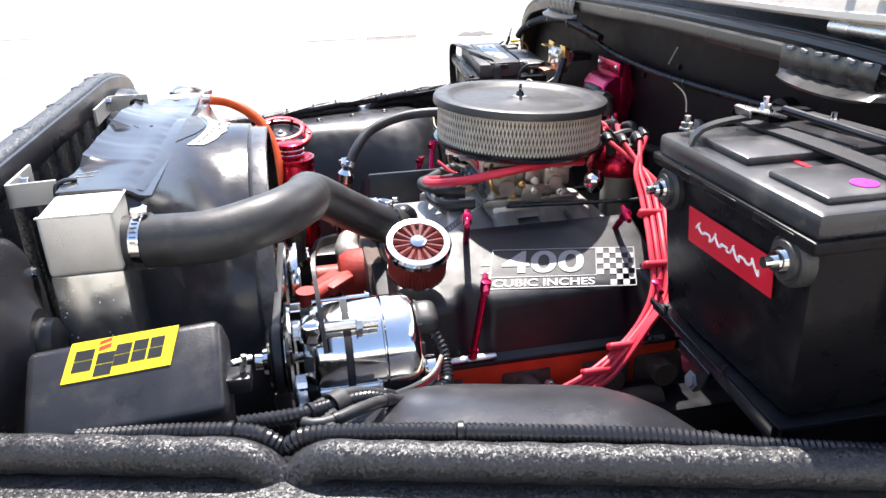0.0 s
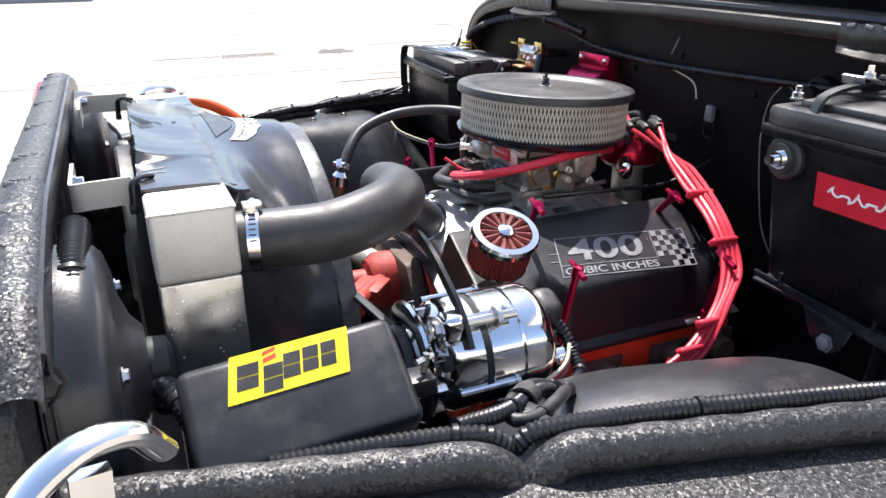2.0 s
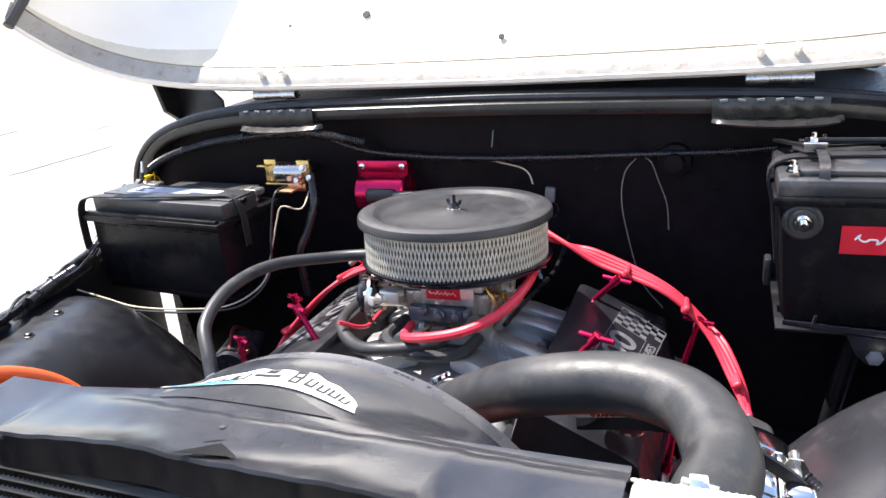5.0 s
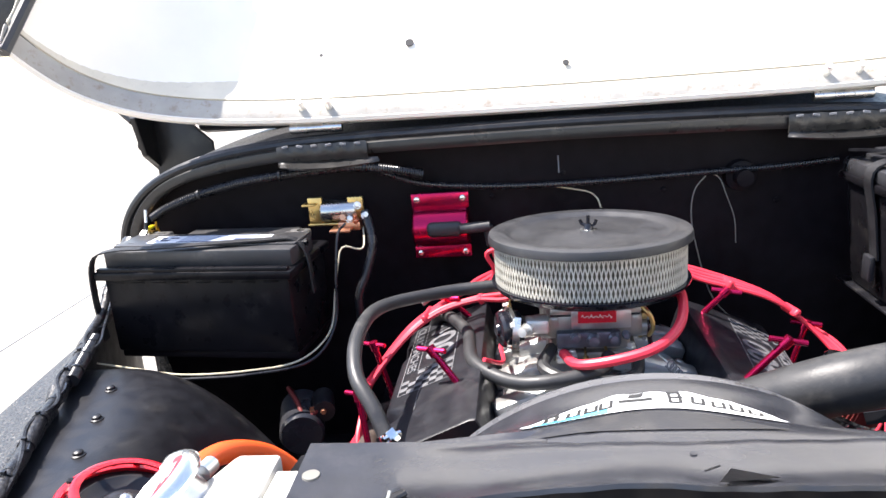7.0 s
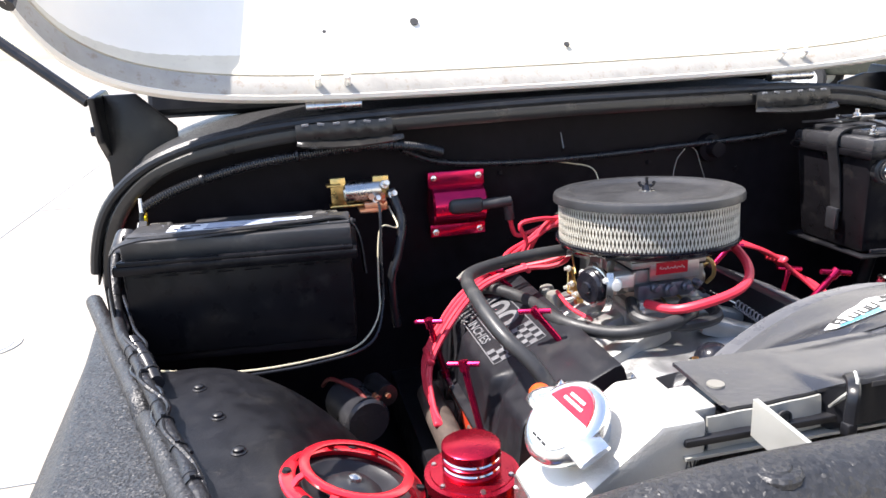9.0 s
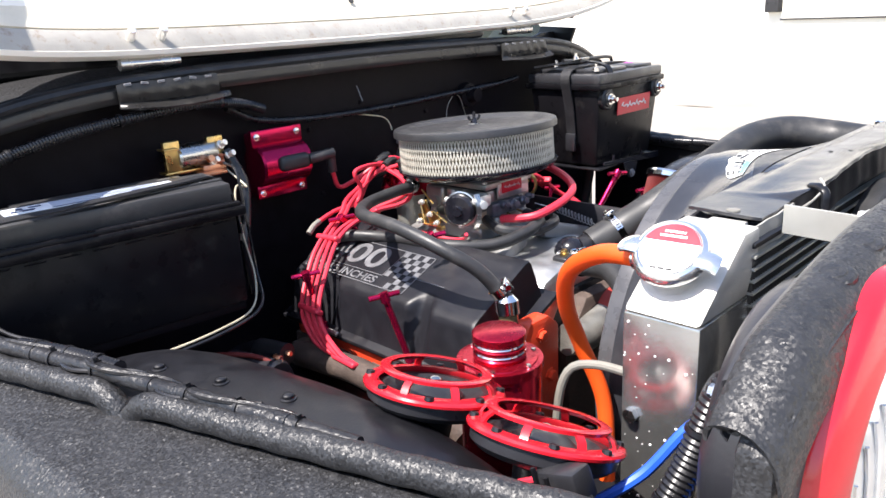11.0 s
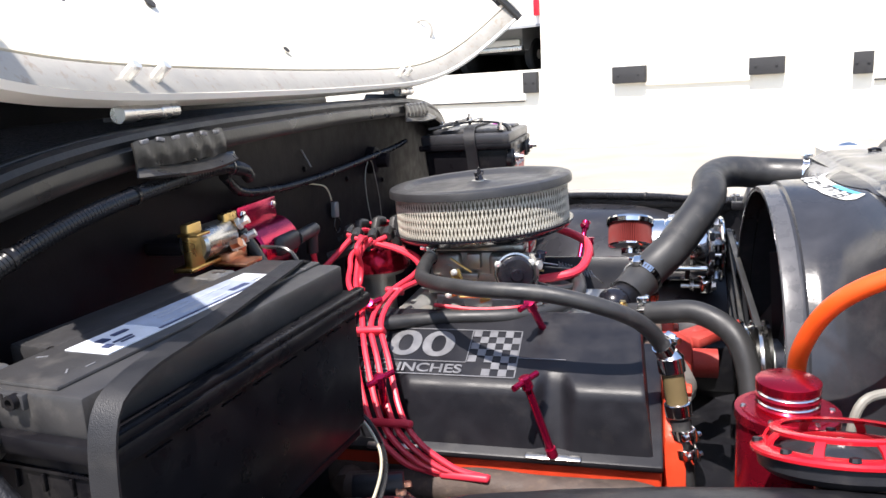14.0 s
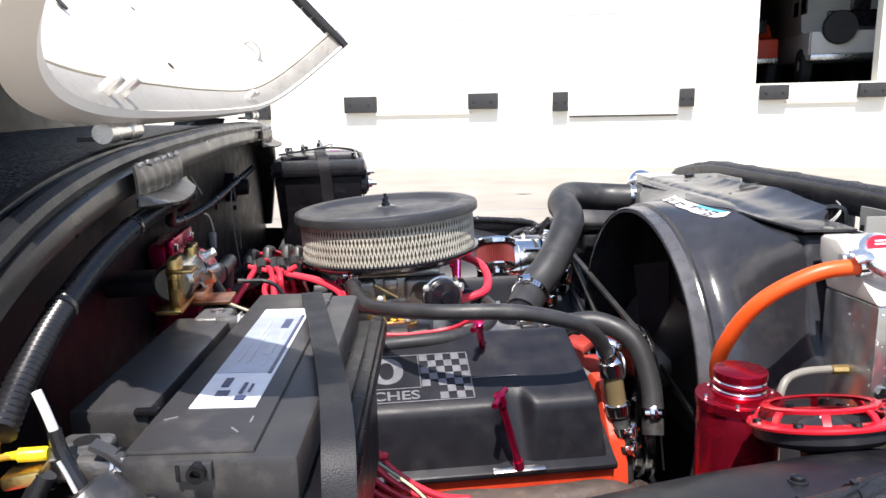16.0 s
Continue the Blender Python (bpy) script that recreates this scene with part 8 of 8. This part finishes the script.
bm = B(); tube(bm, [(0.185, -0.585, 1.174), (0.20, -0.70, 1.170), (0.215, -0.86, 1.166), (0.217, -0.888, 1.15), (0.215, -0.893, 1.08)], 0.005, 8, 0.01); part("hold_down_rod", bm, "black", bb)
bm = B(); ribbon(bm, [(0.225, -0.58, 1.164), (0.245, -0.70, 1.162), (0.255, -0.86, 1.158), (0.258, -0.885, 1.13)], 0.018, (1, 0.1, 0), 0.004); part("second_strap", bm, "strap", bb)
bm = B(); box(bm, (0.145, -0.595, 1.176), (0.055, 0.036, 0.004), Matrix.Rotation(0.25, 3, 'Y'), 0.0015); box(bm, (0.118, -0.595, 1.178), (0.004, 0.034, 0.012), Matrix.Rotation(-0.3, 3, 'Y'), 0.001); part("clamp_plate", bm, "steel", hb)
for p in ((0.150, -0.595, 1.176), (0.06, -0.56, 1.150), (0.235, -0.62, 1.155)):
    bm = B(); lathe(bm, [(0.010, 0), (0.010, 0.003), (0.008, 0.003), (0.008, 0.010), (0.0045, 0.011), (0.0045, 0.019), (0, 0.020)], p, (0, 0, 1), 8); part("lid_bolt", bm, "chrome", bb)
bm = B(); lathe(bm, [(0.014, 0), (0.014, 0.001), (0, 0.001)], (0.118, -0.822, 1.1512), seg=24); part("round_sticker", bm, "magenta", bl)
bm = B(); box(bm, (0.118, -0.720, 1.1438), (0.008, 0.034, 0.0012)); part("small_sticker", bm, "labelred", bl)
for k in range(3):
    bm = B(); box(bm, (0.0285, -0.60 - k * 0.105, 1.108), (0.004, 0.07, 0.010), bev=0.001); part("lid_clip", bm, "case", bl)
bm = B(); box(bm, (0.165, -0.705, 0.880), (0.25, 0.31, 0.006), bev=0.002); tray = part("tray", bm, "black", bb, "black steel battery tray")
bm = B(); prism(bm, [(-0.560, 0.902), (-0.560, 0.893), (-0.860, 0.866), (-0.860, 0.888)], 'x', 0.030, 0.0345, 0.0012); lipb = part("front_lip", bm, "gloss", tray, "glossy black lip along the tray")
bm = B(); prism(bm, [(-0.655, 0.885), (-0.735, 0.880), (-0.722, 0.846), (-0.705, 0.832), (-0.690, 0.834), (-0.672, 0.850)], 'x', 0.026, 0.031, 0.0015); tab = part("tab", bm, "gloss", lipb)
for y, z in ((-0.605, 0.902), (-0.755, 0.894)):
    bm = B(); rod(bm, (0.032, y, z - 0.01), (0.030, y - 0.004, z + 0.012), 0.003, 8); part("peg", bm, "gloss", lipb)
bm = B(); hexbolt(bm, (0.0255, -0.700, 0.848), (-1, 0, 0.1), 0.010, 0.005); part("tab_bolt", bm, "tin", tray)
bm = B(); rod(bm, (0.165, -0.70, 0.88), (0.20, -0.66, 0.56), 0.016, 12); part("stay", bm, "black", tray)

# distributor and plug wires
ds = thing("distributor", "red-capped distributor behind the carburettor", "distributor")
bm = B(); lathe(bm, [(0.035, 0.80), (0.035, 0.90), (0.055, 0.905), (0.055, 0.92)], (0.225, 0.0, 0), seg=24); part("body", bm, "cast", ds)
bm = B(); lathe(bm, [(0.066, 0.915), (0.068, 0.925), (0.060, 0.955), (0.050, 0.965), (0, 0.968)], (0.225, 0, 0), seg=32); part("cap", bm, "anod", ds)
bm = B()
for k in range(8):
    a = 2 * math.pi * k / 8
    rod(bm, (0.225 + 0.044 * math.cos(a), 0.044 * math.sin(a), 0.955), (0.225 + 0.048 * math.cos(a), 0.048 * math.sin(a), 0.985), 0.011, 12)
part("tower", bm, "rubber", ds)


def plug_wire(start, boot, pts, label):
    t = thing("plug_wire", label, "spark plug wire", "spark plug wires")
    bm = B(); tube(bm, pts, 0.0049, 8, 0.010); part("lead", bm, "wirered", t)
    bm = B(); tube(bm, boot, 0.0095, 10, 0.01); part("boot", bm, "rubber", t)


for i in range(4):
    k = (i - 1.5) * 0.017
    a = 2 * math.pi * i / 8 + 0.2
    c = Vector((0.225 + 0.048 * math.cos(-a - 0.3), -0.048 * math.sin(a), 0.985))
    plug_wire(c, [c, c + Vector((0, -0.01, 0.018)), c + Vector((-0.005, -0.04, 0.012))],
              [c + Vector((-0.005, -0.04, 0.012)), (0.205 + k * 0.6, -0.16, 0.958 - k * 0.3), (0.190 + k * 0.7, -0.228, 0.936 + k * 0.2), (0.145 + k * 0.7, -0.360, 0.898), (0.118 + k * 0.7, -0.435, 0.840), (0.060 + k * 0.8, -0.480, 0.798 + k * 0.5), (-0.030 + k * 1.2, -0.515, 0.742), (-0.10 + k * 2.2, -0.49, 0.70), (-0.12 + k * 5.5, -0.42, 0.675)],
              "red spark plug wire curving over the valve cover")
    c = Vector((0.225 + 0.048 * math.cos(a + 0.3), 0.048 * math.sin(a) + 0.01, 0.985))
    j = 0.007 if i % 2 else -0.007
    if i < 2:
        upper = [(0.135 + j, 0.098, 0.972), (0.088 + j, 0.128, 0.950 + j * 0.5), (0.092 + j, 0.160, 0.936 + j * 0.5), (0.117 + j, 0.215, 0.924)]
    else:
        upper = [(0.216 + j, 0.125, 0.976), (0.210 + j, 0.165, 0.954), (0.196 + j, 0.212, 0.935 + j * 0.4), (0.170 + j, 0.250, 0.918)]
    plug_wire(c, [c, c + Vector((0, 0.01, 0.018)), c + Vector((-0.005, 0.04, 0.010))],
              [c + Vector((-0.005, 0.04, 0.010))] + upper + [(0.140 + k, 0.295, 0.897), (0.110 + k * 1.1, 0.362, 0.856), (0.064 + k * 1.1, 0.431, 0.780), (0.004 + k * 1.4, 0.446, 0.728), (-0.055 + k * 1.6, 0.441, 0.708), (-0.10 + k * 4.0, 0.430, 0.680), (-0.10 + k * 6.0, 0.412, 0.664)],
              "red spark plug wire curving over the valve cover")
for p, rx in (((0.168, -0.288, 0.921), 0.3), ((0.127, -0.400, 0.873), 0.75), ((0.030, -0.492, 0.782), 1.0), ((-0.02, -0.510, 0.752), 1.0), ((0.138, 0.318, 0.886), -0.6), ((0.064, 0.431, 0.782), -1.0), ((-0.055, 0.446, 0.712), -1.2)):
    bm = B(); box(bm, p, (0.078 if p[1] > 0 else 0.062, 0.012, 0.018), Matrix.Rotation(rx, 3, 'X') @ Matrix.Rotation(0.12, 3, 'Y'), 0.005, 3); tagged(part("wire_separator", bm, "wirered"), "red plastic spark plug wire separator", "wire separator", "wire separators")
hose("plug_lead", [(0.215, 0.060, 0.985), (0.205, 0.110, 1.000), (0.195, 0.160, 1.004), (0.190, 0.192, 0.996), (0.190, 0.178, 0.960), (0.190, 0.195, 0.930), (0.190, 0.255, 0.924), (0.188, 0.300, 0.912)], 0.0049, "wirered", "red plug wire looping out beside the distributor", cat="spark plug wire", seg=10, step=0.006)
hose("plug_boot", [(0.188, 0.300, 0.912), (0.186, 0.318, 0.905), (0.182, 0.335, 0.893)], 0.0062, "greyw", "tan spark plug boot at the end of a red wire", cat="plug boot", seg=10, step=0.005)
hose("plug_lead", [(0.235, 0.050, 0.985), (0.220, 0.095, 0.998), (0.210, 0.130, 0.984), (0.208, 0.156, 0.948), (0.205, 0.175, 0.925), (0.18, 0.205, 0.925)], 0.0049, "wirered", "red plug wire dropping from the distributor", cat="spark plug wire", seg=10, step=0.006)
hose("coil_lead", [(0.28, 0.185, 0.99), (0.28, 0.17, 0.95), (0.27, 0.13, 0.96), (0.24, 0.05, 1.0), (0.225, 0.0, 0.985)], 0.0055, "wirered", "red lead from the coil to the distributor", cat="wire", seg=8)
bm = B(); box(bm, (0.119, 0.205, 0.9235), (0.034, 0.010, 0.016), Matrix.Rotation(-0.5, 3, "X"), 0.004, 3); tagged(part("wire_separator", bm, "wirered"), "small red wire clip beside the carburettor", "wire separator", "wire separators")
hose("vacuum_line", [(0.06, 0.16, 0.885), (-0.02, 0.165, 0.88), (-0.10, 0.16, 0.885), (-0.14, 0.19, 0.91)], 0.004, "wirered", "thin red vacuum line beside the carburettor", cat="hose", seg=6)
for k, (y, z) in enumerate(((-0.05, 0.972), (0.02, 0.985), (0.075, 0.965))):
    bm = B(); tube(bm, [(0.215, y * 0.5, 0.985), (0.255, y, z + 0.004), (0.295, y * 1.2, z - 0.01)], 0.0105, 10, 0.01); part("tower_boot", bm, "rubber", ds)
hose("loom_wire", [(0.15, 1.01, 0.965), (0.06, 0.975, 0.925), (-0.03, 0.962, 0.935), (-0.12, 0.918, 0.928), (-0.20, 0.915, 0.930), (-0.28, 0.868, 0.922), (-0.36, 0.864, 0.926), (-0.45, 0.818, 0.918), (-0.56, 0.79, 0.90)], 0.004, "tape", "thin black wire twisted along the taped loom", cat="wire", seg=7)
hose("loom_wire", [(0.12, 0.985, 0.96), (0.02, 0.955, 0.93), (-0.06, 0.925, 0.925), (-0.15, 0.935, 0.922), (-0.24, 0.880, 0.924), (-0.31, 0.884, 0.918), (-0.42, 0.825, 0.920)], 0.003, "loom", "thin black wire beside the taped loom", cat="wire", seg=7)
# zip ties round the loom on the fender edge
for x, y, z in ((-0.10, 0.936, 0.922), (-0.18, 0.912, 0.922), (-0.33, 0.866, 0.918), (-0.40, 0.842, 0.914), (-0.48, 0.818, 0.911)):
    bm = B(); lathe(bm, [(0.0112, -0.002), (0.0124, -0.002), (0.0124, 0.002), (0.0112, 0.002)], (x, y, z), (-0.95, -0.3, 0), 14, cap=False); box(bm, (x, y, z + 0.0135), (0.005, 0.006, 0.005)); tagged(part("zip_tie", bm, "black"), "black zip tie round the taped loom", "zip tie", "zip ties")
# chrome hood catch standing on the fender
hc = thing("hood_catch", "chrome hook-shaped hood catch on the fender", "hood catch")
bm = B(); ribbon(bm, [(-0.862, -0.842, 0.87), (-0.858, -0.842, 0.95), (-0.852, -0.842, 1.03)], 0.026, (1, 0.2, 0), 0.012); part("stem", bm, "chrome", hc)
bm = B(); tube(bm, [(-0.905, -0.87, 1.005), (-0.885, -0.858, 1.035), (-0.853, -0.843, 1.050), (-0.825, -0.825, 1.040), (-0.808, -0.813, 1.014)], 0.016, 14, 0.006, squash=0.6); part("hook", bm, "chrome", hc)
bm = B(); box(bm, (-0.862, -0.842, 0.878), (0.06, 0.05, 0.012), bev=0.004); part("foot", bm, "black", hc)
